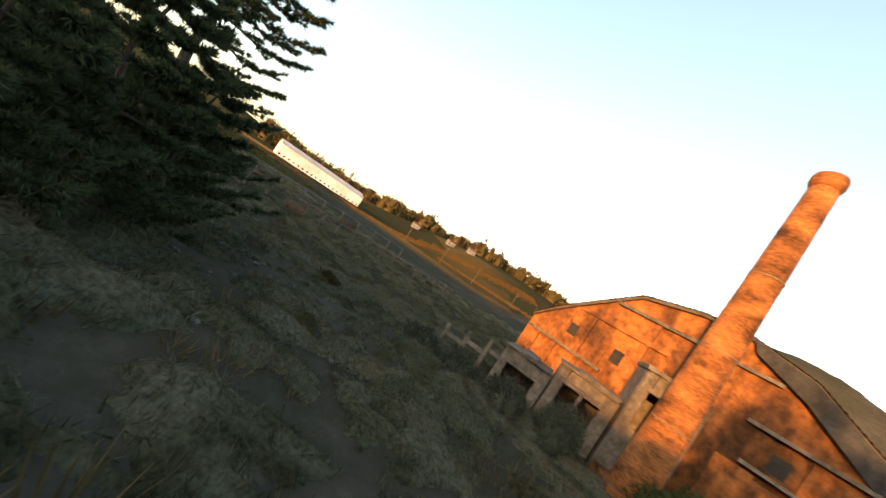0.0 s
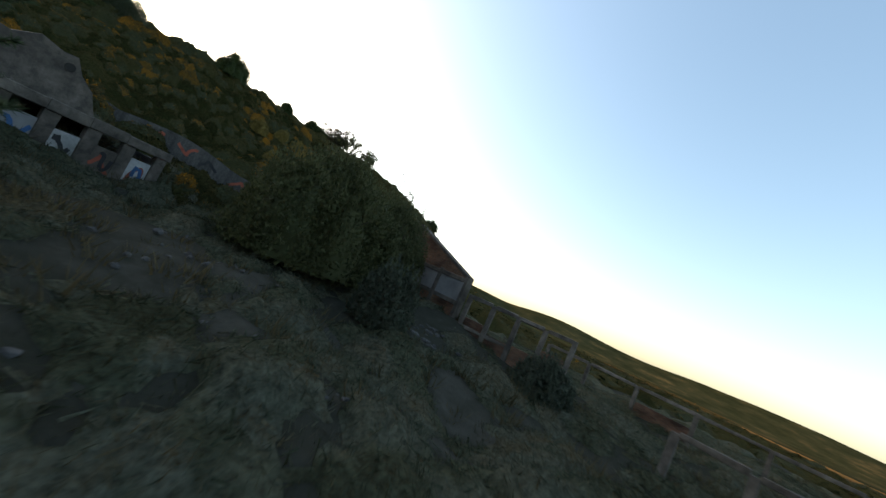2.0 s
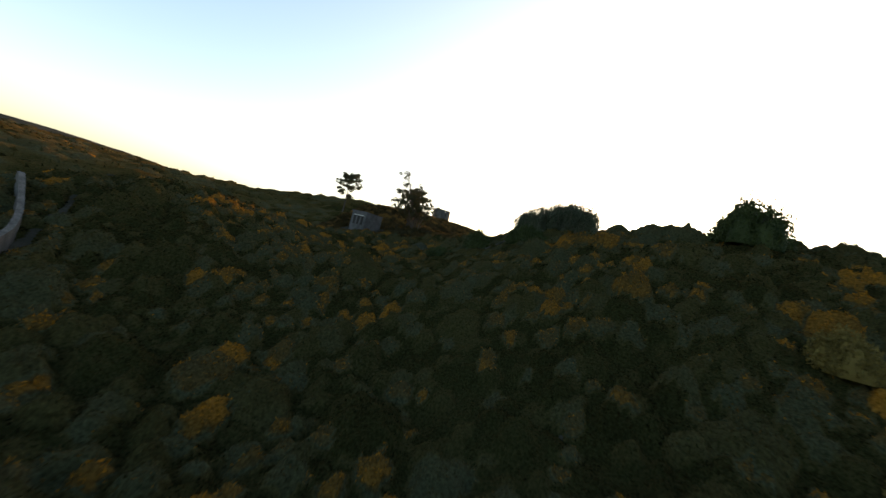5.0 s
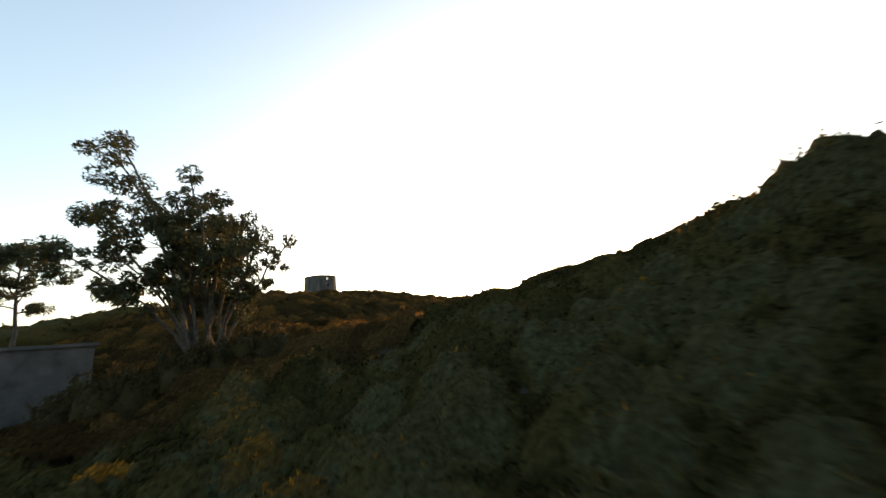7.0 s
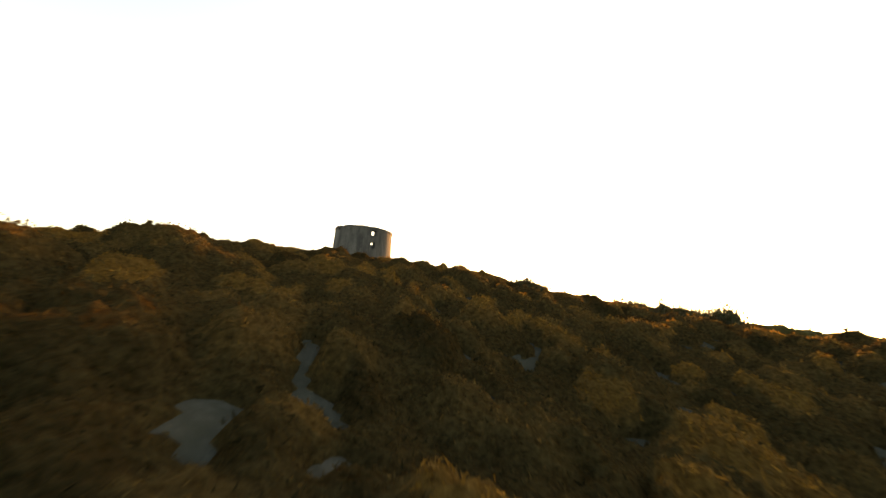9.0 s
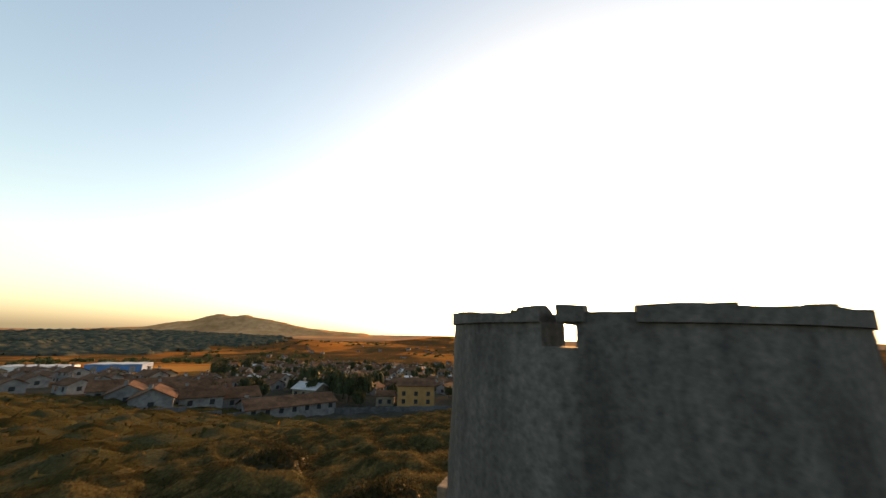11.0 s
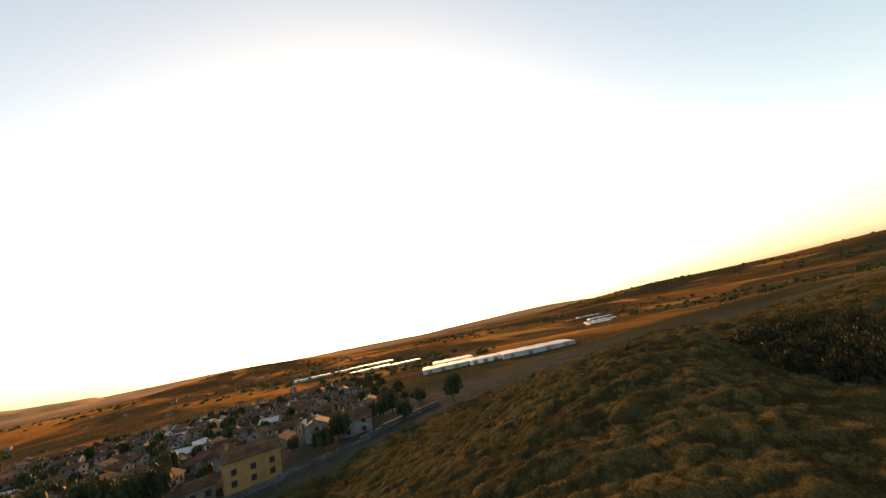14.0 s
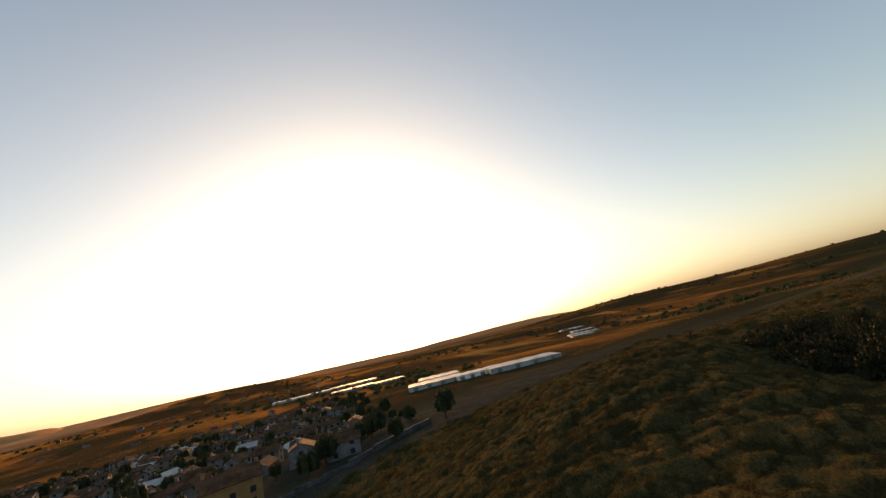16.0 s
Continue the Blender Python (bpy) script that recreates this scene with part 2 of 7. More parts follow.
    nt.links.new(axes.outputs["X"], west.inputs[0])
    glow_west = nt.nodes.new("ShaderNodeMath")
    glow_west.operation = "MULTIPLY"
    nt.links.new(north.outputs[0], glow_west.inputs[0])
    nt.links.new(west.outputs[0], glow_west.inputs[1])
    glow_side = nt.nodes.new("ShaderNodeMath")
    glow_side.operation = "MULTIPLY"
    nt.links.new(glow_west.outputs[0], glow_side.inputs[0])
    nt.links.new(side.outputs[0], glow_side.inputs[1])
    glow_sheen = nt.nodes.new("ShaderNodeMath")
    glow_sheen.operation = "MULTIPLY"
    nt.links.new(glow_side.outputs[0], glow_sheen.inputs[0])
    nt.links.new(field_glow.outputs[0], glow_sheen.inputs[1])
    glow_sheen2 = nt.nodes.new("ShaderNodeMath")
    glow_sheen2.operation = "MULTIPLY"
    nt.links.new(glow_sheen.outputs[0], glow_sheen2.inputs[0])
    nt.links.new(open_land.outputs[0], glow_sheen2.inputs[1])
    nt.links.new(glow_sheen2.outputs[0], bs.inputs["Sheen Weight"])
    east = nt.nodes.new("ShaderNodeMapRange")       # scrub-covered hills to the south-east
    east.inputs["From Min"].default_value, east.inputs["From Max"].default_value = 180, 320
    nt.links.new(axes.outputs["X"], east.inputs[0])
    south_side = nt.nodes.new("ShaderNodeMapRange")
    south_side.inputs["From Min"].default_value, south_side.inputs["From Max"].default_value = 120, -40
    nt.links.new(axes.outputs["Y"], south_side.inputs[0])
    scrubby = nt.nodes.new("ShaderNodeMath")
    scrubby.operation = "MULTIPLY"
    nt.links.new(east.outputs[0], scrubby.inputs[0])
    nt.links.new(south_side.outputs[0], scrubby.inputs[1])
    hill_noise = node(nt, "ShaderNodeTexNoise", Scale=0.035, Detail=7.0, Roughness=0.68)
    nt.links.new(pos, hill_noise.inputs["Vector"])
    hill_tone = nt.nodes.new("ShaderNodeValToRGB")
    hr = hill_tone.color_ramp
    hr.elements[0].position, hr.elements[0].color = 0.38, (0.022, 0.026, 0.012, 1)
    hr.elements[1].position, hr.elements[1].color = 0.72, (0.12, 0.085, 0.035, 1)
    hr.elements.new(0.56).color = (0.042, 0.042, 0.019, 1)
    nt.links.new(hill_noise.outputs[0], hill_tone.inputs[0])
    mix = nt.nodes.new("ShaderNodeMix")
    mix.data_type = "RGBA"
    nt.links.new(far.outputs[0], mix.inputs["Factor"])
    dry = nt.nodes.new("ShaderNodeMix")          # hills beyond the valley, haze put into an orange colour
    dry.data_type = "RGBA"
    dry.inputs["B"].default_value = (0.26, 0.155, 0.085, 1)
    beyond = nt.nodes.new("ShaderNodeMapRange")
    beyond.inputs["From Min"].default_value, beyond.inputs["From Max"].default_value = 1700, 2800
    nt.links.new(dist.outputs["Value"], beyond.inputs[0])
    nt.links.new(beyond.outputs[0], dry.inputs["Factor"])
    nt.links.new(country.outputs["Result"], dry.inputs["A"])
    nt.links.new(near.outputs[0], mix.inputs["A"])
    slopes = nt.nodes.new("ShaderNodeMix")
    slopes.data_type = "RGBA"
    nt.links.new(scrubby.outputs[0], slopes.inputs["Factor"])
    nt.links.new(dry.outputs["Result"], slopes.inputs["A"])
    nt.links.new(hill_tone.outputs[0], slopes.inputs["B"])
    nt.links.new(slopes.outputs["Result"], mix.inputs["B"])
    nt.links.new(mix.outputs["Result"], bs.inputs["Base Color"])
    bp = node(nt, "ShaderNodeBump", Strength=0.6, Distance=0.25)
    nt.links.new(fine.outputs[0], bp.inputs["Height"])
    nt.links.new(bp.outputs[0], bs.inputs["Normal"])
    return m


def brick_material(name, c1, c2, mortar, size=0.24):
    m = bpy.data.materials.new(name)
    m.use_nodes = True
    nt = m.node_tree
    bs = nt.nodes["Principled BSDF"]
    bs.inputs["Roughness"].default_value, bs.inputs["Specular IOR Level"].default_value = 0.9, 0.2
    tc = nt.nodes.new("ShaderNodeUVMap")
    br = node(nt, "ShaderNodeTexBrick", Scale=1.0)
    br.inputs["Color1"].default_value, br.inputs["Color2"].default_value, br.inputs["Mortar"].default_value = (*c1, 1), (*c2, 1), (*mortar, 1)
    br.inputs["Brick Width"].default_value, br.inputs["Row Height"].default_value, br.inputs["Mortar Size"].default_value = size, 0.075, 0.012
    nt.links.new(tc.outputs[0], br.inputs["Vector"])
    geo = nt.nodes.new("ShaderNodeNewGeometry")
    broad = node(nt, "ShaderNodeTexNoise", Scale=0.8, Detail=6.0, Roughness=0.7)
    bands = nt.nodes.new("ShaderNodeVectorMath")      # soot and patched courses run round in bands
    bands.operation = "MULTIPLY"
    bands.inputs[1].default_value = (0.45, 0.45, 1.0)
    nt.links.new(geo.outputs["Position"], bands.inputs[0])
    nt.links.new(bands.outputs[0], broad.inputs["Vector"])
    st = nt.nodes.new("ShaderNodeMapRange")
    st.inputs["From Min"].default_value, st.inputs["From Max"].default_value = 0.35, 0.68
    st.inputs["To Min"].default_value, st.inputs["To Max"].default_value = 0.18, 1.35
    nt.links.new(broad.outputs[0], st.inputs[0])
    mul = nt.nodes.new("ShaderNodeMix")
    mul.data_type, mul.blend_type = "RGBA", "MULTIPLY"
    mul.inputs["Factor"].default_value = 1.0
    nt.links.new(br.outputs["Color"], mul.inputs["A"])
    nt.links.new(st.outputs[0], mul.inputs["B"])
    nt.links.new(mul.outputs["Result"], bs.inputs["Base Color"])
    bp = node(nt, "ShaderNodeBump", Strength=0.7, Distance=0.02)
    nt.links.new(br.outputs["Fac"], bp.inputs["Height"])
    bp.invert = True
    nt.links.new(bp.outputs[0], bs.inputs["Normal"])
    return m


GROUND = ground_material()
CONCRETE = material("weathered_concrete", (0.050, 0.043, 0.036), (0.150, 0.128, 0.105), 0.4, 0.9, 0.4, 0.45)
RENDER_WALL = material("stained_lime_render", (0.042, 0.040, 0.037), (0.10, 0.095, 0.087), 0.09, 0.9, 0.22, 0.5, stain_size=7, stretch=0.22)
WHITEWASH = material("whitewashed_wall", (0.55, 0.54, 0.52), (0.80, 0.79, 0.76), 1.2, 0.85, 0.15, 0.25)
WHITEWASH_OLD = material("dirty_whitewash", (0.20, 0.20, 0.20), (0.38, 0.375, 0.36), 0.4, 0.85, 0.2, 0.45, stain_size=3)
CREAM = material("cream_wall", (0.11, 0.09, 0.066), (0.20, 0.162, 0.115), 1.5, 0.85, 0.1, 0.2)
YELLOW = material("ochre_yellow_wall", (0.24, 0.13, 0.048), (0.33, 0.19, 0.072), 1.5, 0.85, 0.1, 0.2)
GREY_WALL = material("grey_wall", (0.11, 0.11, 0.112), (0.21, 0.208, 0.205), 1.2, 0.85, 0.15, 0.3)
BRICK = brick_material("old_red_brick", (0.39, 0.132, 0.032), (0.20, 0.066, 0.019), (0.20, 0.11, 0.052))
GABLE_BRICK = brick_material("dull_clay_brick", (0.17, 0.080, 0.043), (0.11, 0.050, 0.030), (0.13, 0.10, 0.075))
# mottled clay; its darkness and streaks also paint shadow on the hall
CLAY = material("clay_plaster", (0.055, 0.019, 0.007), (0.28, 0.105, 0.029), 0.7, 0.9, 0.6, 0.72, stain_size=3.0, stretch=0.3)
# tiles darkened for roofs that stand against the sun
TILES = material("terracotta_tiles", (0.06, 0.031, 0.018), (0.125, 0.064, 0.036), 0.5, 0.9, 0.5, 0.5, spec=0.08)
# lighter orange copy of the tiles: sunlight on the kiln roof put into colour
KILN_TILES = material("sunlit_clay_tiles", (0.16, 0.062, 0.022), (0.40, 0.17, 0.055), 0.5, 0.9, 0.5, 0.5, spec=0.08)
# dark grey for the roof slope turned from the sun, shade painted in
SHADED_ROOF = material("shaded_roof", (0.018, 0.019, 0.021), (0.05, 0.05, 0.052), 0.6, 0.9, 0.3, 0.4, spec=0.1)
# flat dark sheets: shade inside openings and windows put into a colour
DARK = material("opening_shade", (0.012, 0.011, 0.010), (0.03, 0.027, 0.024), 0.5, 0.9, 0, 0.2)
GLASS = material("dark_window_glass", (0.02, 0.022, 0.025), (0.035, 0.037, 0.04), 1.0, 0.12, 0, 0.1, spec=0.6)
FRAME = material("painted_frame", (0.5, 0.49, 0.46), (0.65, 0.64, 0.6), 0.3, 0.6, 0, 0.1)
SHEET = material("pale_metal_sheet", (0.24, 0.243, 0.245), (0.38, 0.383, 0.387), 2.0, 0.6, 0.05, 0.25)
BLUE = material("blue_painted_sheet", (0.03, 0.10, 0.25), (0.05, 0.15, 0.34), 1.0, 0.5, 0.05, 0.2)
BARK = material("grey_brown_bark", (0.035, 0.028, 0.022), (0.09, 0.075, 0.06), 0.15, 0.9, 0.8, 0.4)
PALE_BARK = material("pale_peeling_bark", (0.10, 0.09, 0.075), (0.22, 0.20, 0.17), 0.2, 0.85, 0.6, 0.4)
DEAD_BARK = material("bare_grey_wood", (0.030, 0.029, 0.027), (0.08, 0.077, 0.072), 0.15, 0.9, 0.6, 0.4)
# the pale house's shade put into a dark grey; also the boundary wall
HUT_WALL = material("darkened_wall", (0.05, 0.05, 0.052), (0.105, 0.105, 0.106), 0.8, 0.9, 0.2, 0.35)
WOOD = material("weathered_wood", (0.09, 0.065, 0.045), (0.20, 0.15, 0.105), 0.12, 0.85, 0.5, 0.3)
STONE = material("rubble_stone", (0.028, 0.027, 0.026), (0.085, 0.082, 0.078), 0.25, 0.9, 0.6, 0.4)
PAINT_RED = material("faded_red_paint", (0.20, 0.05, 0.03), (0.30, 0.085, 0.05), 0.3, 0.8, 0.1, 0.3)
PAINT_BLUE = material("faded_blue_paint", (0.03, 0.08, 0.19), (0.05, 0.13, 0.28), 0.3, 0.8, 0.1, 0.3)
PAINT_BLACK = material("black_spray_paint", (0.015, 0.015, 0.016), (0.03, 0.03, 0.03), 0.3, 0.7, 0, 0.2)
SHRUB_LEAF = leaf_material("scrub_leaves", (0.029, 0.036, 0.017), (0.105, 0.112, 0.052))
SHRUB_GREY = leaf_material("grey_green_leaves", (0.025, 0.032, 0.023), (0.081, 0.092, 0.064))
BUSH_LEAF = leaf_material("sage_green_bush_leaves", (0.029, 0.036, 0.016), (0.098, 0.104, 0.046), 0.3)
DRY_GRASS = leaf_material("dry_grass_blades", (0.035, 0.032, 0.016), (0.115, 0.094, 0.05), 0.4)
EUCALYPT = leaf_material("eucalyptus_leaves", (0.021, 0.027, 0.013), (0.068, 0.072, 0.039), 0.3)
SAPLING_LEAF = leaf_material("blue_green_eucalyptus_leaves", (0.036, 0.047, 0.030), (0.115, 0.135, 0.088), 0.3)
PINE = leaf_material("pine_needles", (0.019, 0.030, 0.017), (0.065, 0.085, 0.042), 0.2)
BROAD = leaf_material("broad_dark_leaves", (0.017, 0.027, 0.010), (0.061, 0.078, 0.027), 0.25)
THICKET = leaf_material("dark_thicket_leaves", (0.012, 0.014, 0.007), (0.046, 0.045, 0.022), 0.2)
GARDEN_LEAF = leaf_material("dark_garden_leaves", (0.013, 0.019, 0.009), (0.048, 0.056, 0.026), 0.2)
# brown instead of green: low sun on the wood put into the leaves
WOODS = leaf_material("sunlit_wood_leaves", (0.026, 0.024, 0.010), (0.105, 0.075, 0.028), 0.25)
# white house walls darkened to grey for standing against the sun
TOWN_WHITE = material("backlit_white_wall", (0.085, 0.085, 0.086), (0.22, 0.214, 0.207), 1.5, 0.85, 0.1, 0.35)

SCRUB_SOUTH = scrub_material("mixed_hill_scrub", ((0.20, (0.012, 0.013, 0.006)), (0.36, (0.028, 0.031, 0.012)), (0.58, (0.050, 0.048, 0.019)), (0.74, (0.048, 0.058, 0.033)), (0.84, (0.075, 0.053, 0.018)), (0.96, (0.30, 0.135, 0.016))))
# brown shrubs; the amber end puts glow of low sun behind them into colour
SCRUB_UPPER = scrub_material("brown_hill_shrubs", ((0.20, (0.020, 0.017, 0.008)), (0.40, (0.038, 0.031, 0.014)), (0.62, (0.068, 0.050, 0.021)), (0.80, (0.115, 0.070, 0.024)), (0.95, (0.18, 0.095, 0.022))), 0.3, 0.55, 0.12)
BROWN_LEAF = leaf_material("brown_green_shrub_leaves", (0.020, 0.018, 0.008), (0.062, 0.050, 0.020), 0.35)
YELLOW_LEAF = leaf_material("yellowish_olive_leaves", (0.075, 0.065, 0.02), (0.23, 0.17, 0.05), 0.35)
# dark woodland, its colours lifted and greyed for the haze over the distance
FAR_WOOD = scrub_material("far_dark_woodland", ((0.15, (0.036, 0.042, 0.035)), (0.5, (0.062, 0.068, 0.052)), (0.95, (0.095, 0.088, 0.058))), 0.02, 0.15, 0.0)
# brown-green heath, its colours lifted for the glare towards the sun
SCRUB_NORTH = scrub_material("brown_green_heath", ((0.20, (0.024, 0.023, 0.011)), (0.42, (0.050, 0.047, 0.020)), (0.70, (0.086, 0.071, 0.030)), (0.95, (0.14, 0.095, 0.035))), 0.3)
SCRUB_WEEDS = scrub_material("weeds_between_ruins", ((0.20, (0.030, 0.036, 0.021)), (0.50, (0.066, 0.077, 0.050)), (0.75, (0.095, 0.104, 0.076)), (0.95, (0.095, 0.082, 0.048))), 0.35)
CROP = leaf_material("dry_field_crop", (0.06, 0.034, 0.010), (0.19, 0.105, 0.028), 0.45)
# mountain colour and sheen lifted towards orange to stand for evening haze
FAR_HILL = material("hazy_hillside", (0.22, 0.125, 0.062), (0.42, 0.25, 0.13), 60.0, 0.95, 0.0, 0.35, spec=0.0)
FAR_HILL.node_tree.nodes["Principled BSDF"].inputs["Sheen Weight"].default_value = 0.18
FAR_HILL.node_tree.nodes["Principled BSDF"].inputs["Sheen Tint"].default_value = (1.0, 0.45, 0.14, 1)

# ---------------------------------------------------------------- mesh helpers
rng = np.random.default_rng(7)


def mesh_from(name, verts, faces, mat, smooth=False):
    """A mesh from numpy vertices (n,3) and equal-sided faces (m,k)."""
    verts, faces = np.asarray(verts, np.float32), np.asarray(faces, np.int32)
    me = bpy.data.meshes.new(name)
    me.vertices.add(len(verts))
    me.vertices.foreach_set("co", verts.ravel())
    k = faces.shape[1]
    me.loops.add(faces.size)
    me.loops.foreach_set("vertex_index", faces.ravel())
    me.polygons.add(len(faces))
    me.polygons.foreach_set("loop_start", np.arange(0, faces.size, k, dtype=np.int32))
    me.polygons.foreach_set("use_smooth", np.full(len(faces), smooth))
    me.update(calc_edges=True)
    me.materials.append(mat)
    return me


def part(name, bm, mat, parent=None, label="", uv=False):
    """Links a bmesh as one mesh object, under a thing or a part."""
    me = bpy.data.meshes.new(name)
    bmesh.ops.recalc_face_normals(bm, faces=bm.faces[:])
    if uv:
        lay = bm.loops.layers.uv.new("UVMap")
        for f in bm.faces:
            n = f.normal
            for l in f.loops:
                c = l.vert.co
                u = c.x if abs(n.y) > abs(n.x) else c.y
                l[lay].uv = (u, c.z) if abs(n.z) < 0.8 else (c.x, c.y)
    bm.to_mesh(me)
    bm.free()
    me.materials.append(mat)
    ob = new(name, me)
    ob.parent = parent
    if label:
        ob["label"] = label
    return ob


def empty(name, x, y, z, turn=0.0):
    ob = new(name)
    ob.matrix_world = pose(x, y, z, 0, 0, turn)
    ob.empty_display_size = 0.2
    return ob


def add_box(bm, x0, y0, z0, x1, y1, z1, wobble=0.0):
    vs = []
    for z in (z0, z1):
        for x, y in ((x0, y0), (x1, y0), (x1, y1), (x0, y1)):
            vs.append(bm.verts.new((x + random.uniform(-wobble, wobble), y + random.uniform(-wobble, wobble), z + random.uniform(-wobble, wobble))))
    for f in ((3, 2, 1, 0), (4, 5, 6, 7), (0, 1, 5, 4), (1, 2, 6, 5), (2, 3, 7, 6), (3, 0, 4, 7)):
        bm.faces.new([vs[i] for i in f])
    return vs


def box_part(name, dims, mat, parent, label="", wobble=0.0, bevel=0.0, uv=False):
    bm = bmesh.new()
    add_box(bm, *dims, wobble)
    if bevel:
        bmesh.ops.bevel(bm, geom=bm.edges[:], offset=bevel, segments=1, affect="EDGES")
    return part(name, bm, mat, parent, label, uv)


def prism(bm, outline, y0, y1):
    """A solid from an outline in x and z, drawn along y."""
    a = [bm.verts.new((x, y0, z)) for x, z in outline]
    b = [bm.verts.new((x, y1, z)) for x, z in outline]
    bm.faces.new(a)
    bm.faces.new(b[::-1])
    for i in range(len(a)):
        j = (i + 1) % len(a)
        bm.faces.new((a[j], a[i], b[i], b[j]))


def tube(points, radii, sides=7):
    """Vertices and quads of a tapered tube along points."""
    pts = [Vector(p) for p in points]
    verts, faces = [], []
    for i, p in enumerate(pts):
        d = (pts[min(i + 1, len(pts) - 1)] - pts[max(i - 1, 0)]).normalized()
        u = d.orthogonal().normalized()
        v = d.cross(u)
        for k in range(sides):
            a = 2 * math.pi * k / sides
            verts.append(p + (u * math.cos(a) + v * math.sin(a)) * radii[i])
    for i in range(len(pts) - 1):
        for k in range(sides):
            j = (k + 1) % sides
            faces.append((i * sides + k, i * sides + j, (i + 1) * sides + j, (i + 1) * sides + k))
    return [tuple(v) for v in verts], faces


def joined_tubes(name, tubes, mat, parent=None):
    V, F = [], []
    for v, f in tubes:
        o = len(V)
        V += v
        F += [tuple(i + o for i in q) for q in f]
    ob = new(name, mesh_from(name, V, F, mat, True))
    ob.parent = parent
    return ob


def leaves(centres, length, width, up=0.3, spread=1.0, outward=None):
    """Kite-shaped leaf quads at the centres. up: how much they point upwards."""
    n = len(centres)
    d = rng.normal(size=(n, 3)) * spread
    if outward is not None:
        d += outward
    d[:, 2] += up
    d /= np.linalg.norm(d, axis=1, keepdims=True) + 1e-9
    s = np.cross(d, rng.normal(size=(n, 3)))
    s /= np.linalg.norm(s, axis=1, keepdims=True) + 1e-9
    L = (length * rng.uniform(0.6, 1.3, (n, 1)))
    W = (width * rng.uniform(0.6, 1.3, (n, 1)))
    c = np.asarray(centres)
    v = np.stack([c - d * L * 0.5 + s * W * 0.5, c - d * L * 0.5 - s * W * 0.5, c + d * L * 0.5], 1).reshape(-1, 3)
    return v, np.arange(3 * n).reshape(n, 3)


def core(r, h, sides=9, rings=3, sink=0.15):
    """The dark inner body of a clump, which its leaves cover: a lumpy dome as triangles."""
    V = []
    for j in range(rings):
        e = (j / rings) * math.pi / 2
        for k in range(sides):
            a = 2 * math.pi * (k + 0.5 * (j % 2)) / sides
            q = rng.uniform(0.8, 1.12)
            V.append((r * q * math.cos(e) * math.cos(a), r * q * math.cos(e) * math.sin(a), h * q * math.sin(e) - (sink if j == 0 else 0)))
    V.append((0, 0, h))
    F = []
    for j in range(rings - 1):
        for k in range(sides):
            a, b, c, d = j * sides + k, j * sides + (k + 1) % sides, (j + 1) * sides + (k + 1) % sides, (j + 1) * sides + k
            F += [(a, b, c), (a, c, d)]
    t = len(V) - 1
    F += [((rings - 1) * sides + k, (rings - 1) * sides + (k + 1) % sides, t) for k in range(sides)]
    return np.array(V), np.array(F)


def dome_points(n, r, h, shell=0.55):
    """Random points in the outer part of a lumpy dome of radius r and height h."""
    a = rng.uniform(0, 2 * math.pi, n)
    e = np.arcsin(rng.uniform(-0.05, 1, n))
    k = rng.uniform(shell, 1, n) ** 0.6
    lump = 1 + 0.10 * np.sin(3 * a + 5 * e) + 0.07 * np.sin(7 * a - 3 * e)
    return np.stack([r * k * lump * np.cos(e) * np.cos(a), r * k * lump * np.cos(e) * np.sin(a), h * k * lump * np.sin(e)], 1)


def shrub_shape(n, leaf, lobes=4, sides=8, cores=2):
    """One low scrub clump of unit size: several lobes, each a dark body under a coat of leaves."""
    V, F, o = [], [], 0
    for i in range(lobes):
        r, h = rng.uniform(0.42, 0.62), rng.uniform(0.62, 1.0)
        a, q = rng.uniform(0, 2 * math.pi), rng.uniform(0.1, 0.55)
        off = np.array([q * math.cos(a), q * math.sin(a), 0])
        p = dome_points(n // lobes, r, h, 0.7)
        v, f = leaves(p + off, leaf, leaf * 0.5, 0.5, 0.6, p * np.array([1.0, 1.0, 0.8]))
        V.append(v)
        F.append(f + o)
        o += len(v)
        if i < cores:
            v, f = core(r * 0.74, h * 0.78, sides, 2 if sides < 7 else 3)
            V.append(v + off)
            F.append(f + o)
            o += len(v)
    return np.concatenate(V), np.concatenate(F)


def set_kind(ob, values):
    """Store for every vertex which kind of shrub it belongs to, 0 to 1."""
    at = ob.data.attributes.new("shrub_kind", "FLOAT", "POINT")
    at.data.foreach_set("value", np.asarray(values, np.float32))


def scatter(name, shapes, places, sizes, mat, flat=0.75):
    """Many clumps joined into one object of kind stuff."""
    V, F, o = [], [], 0
    pick = rng.integers(0, len(shapes), len(places))
    turn = rng.uniform(0, 2 * math.pi, len(places))
    for p, s, k, a in zip(places, sizes, pick, turn):
        v, f = shapes[k]
        c, q = math.cos(a), math.sin(a)
        w = v @ np.array([[c, q, 0], [-q, c, 0], [0, 0, 1]]) * np.array([s, s, s * flat]) + p
        V.append(w)
        F.append(f + o)
        o += len(v)
    ob = new(name, mesh_from(name, np.concatenate(V), np.concatenate(F), mat, True))
    return ob

# ---------------------------------------------------------------- ground
def ease(a, b, v):
    u = np.clip((v - a) / (b - a), 0, 1)
    return u * u * (3 - 2 * u)


def swell(x, y, cx, cy, rx, ry, h):
    return h * np.exp(-((x - cx) / rx) ** 2 - ((y - cy) / ry) ** 2)


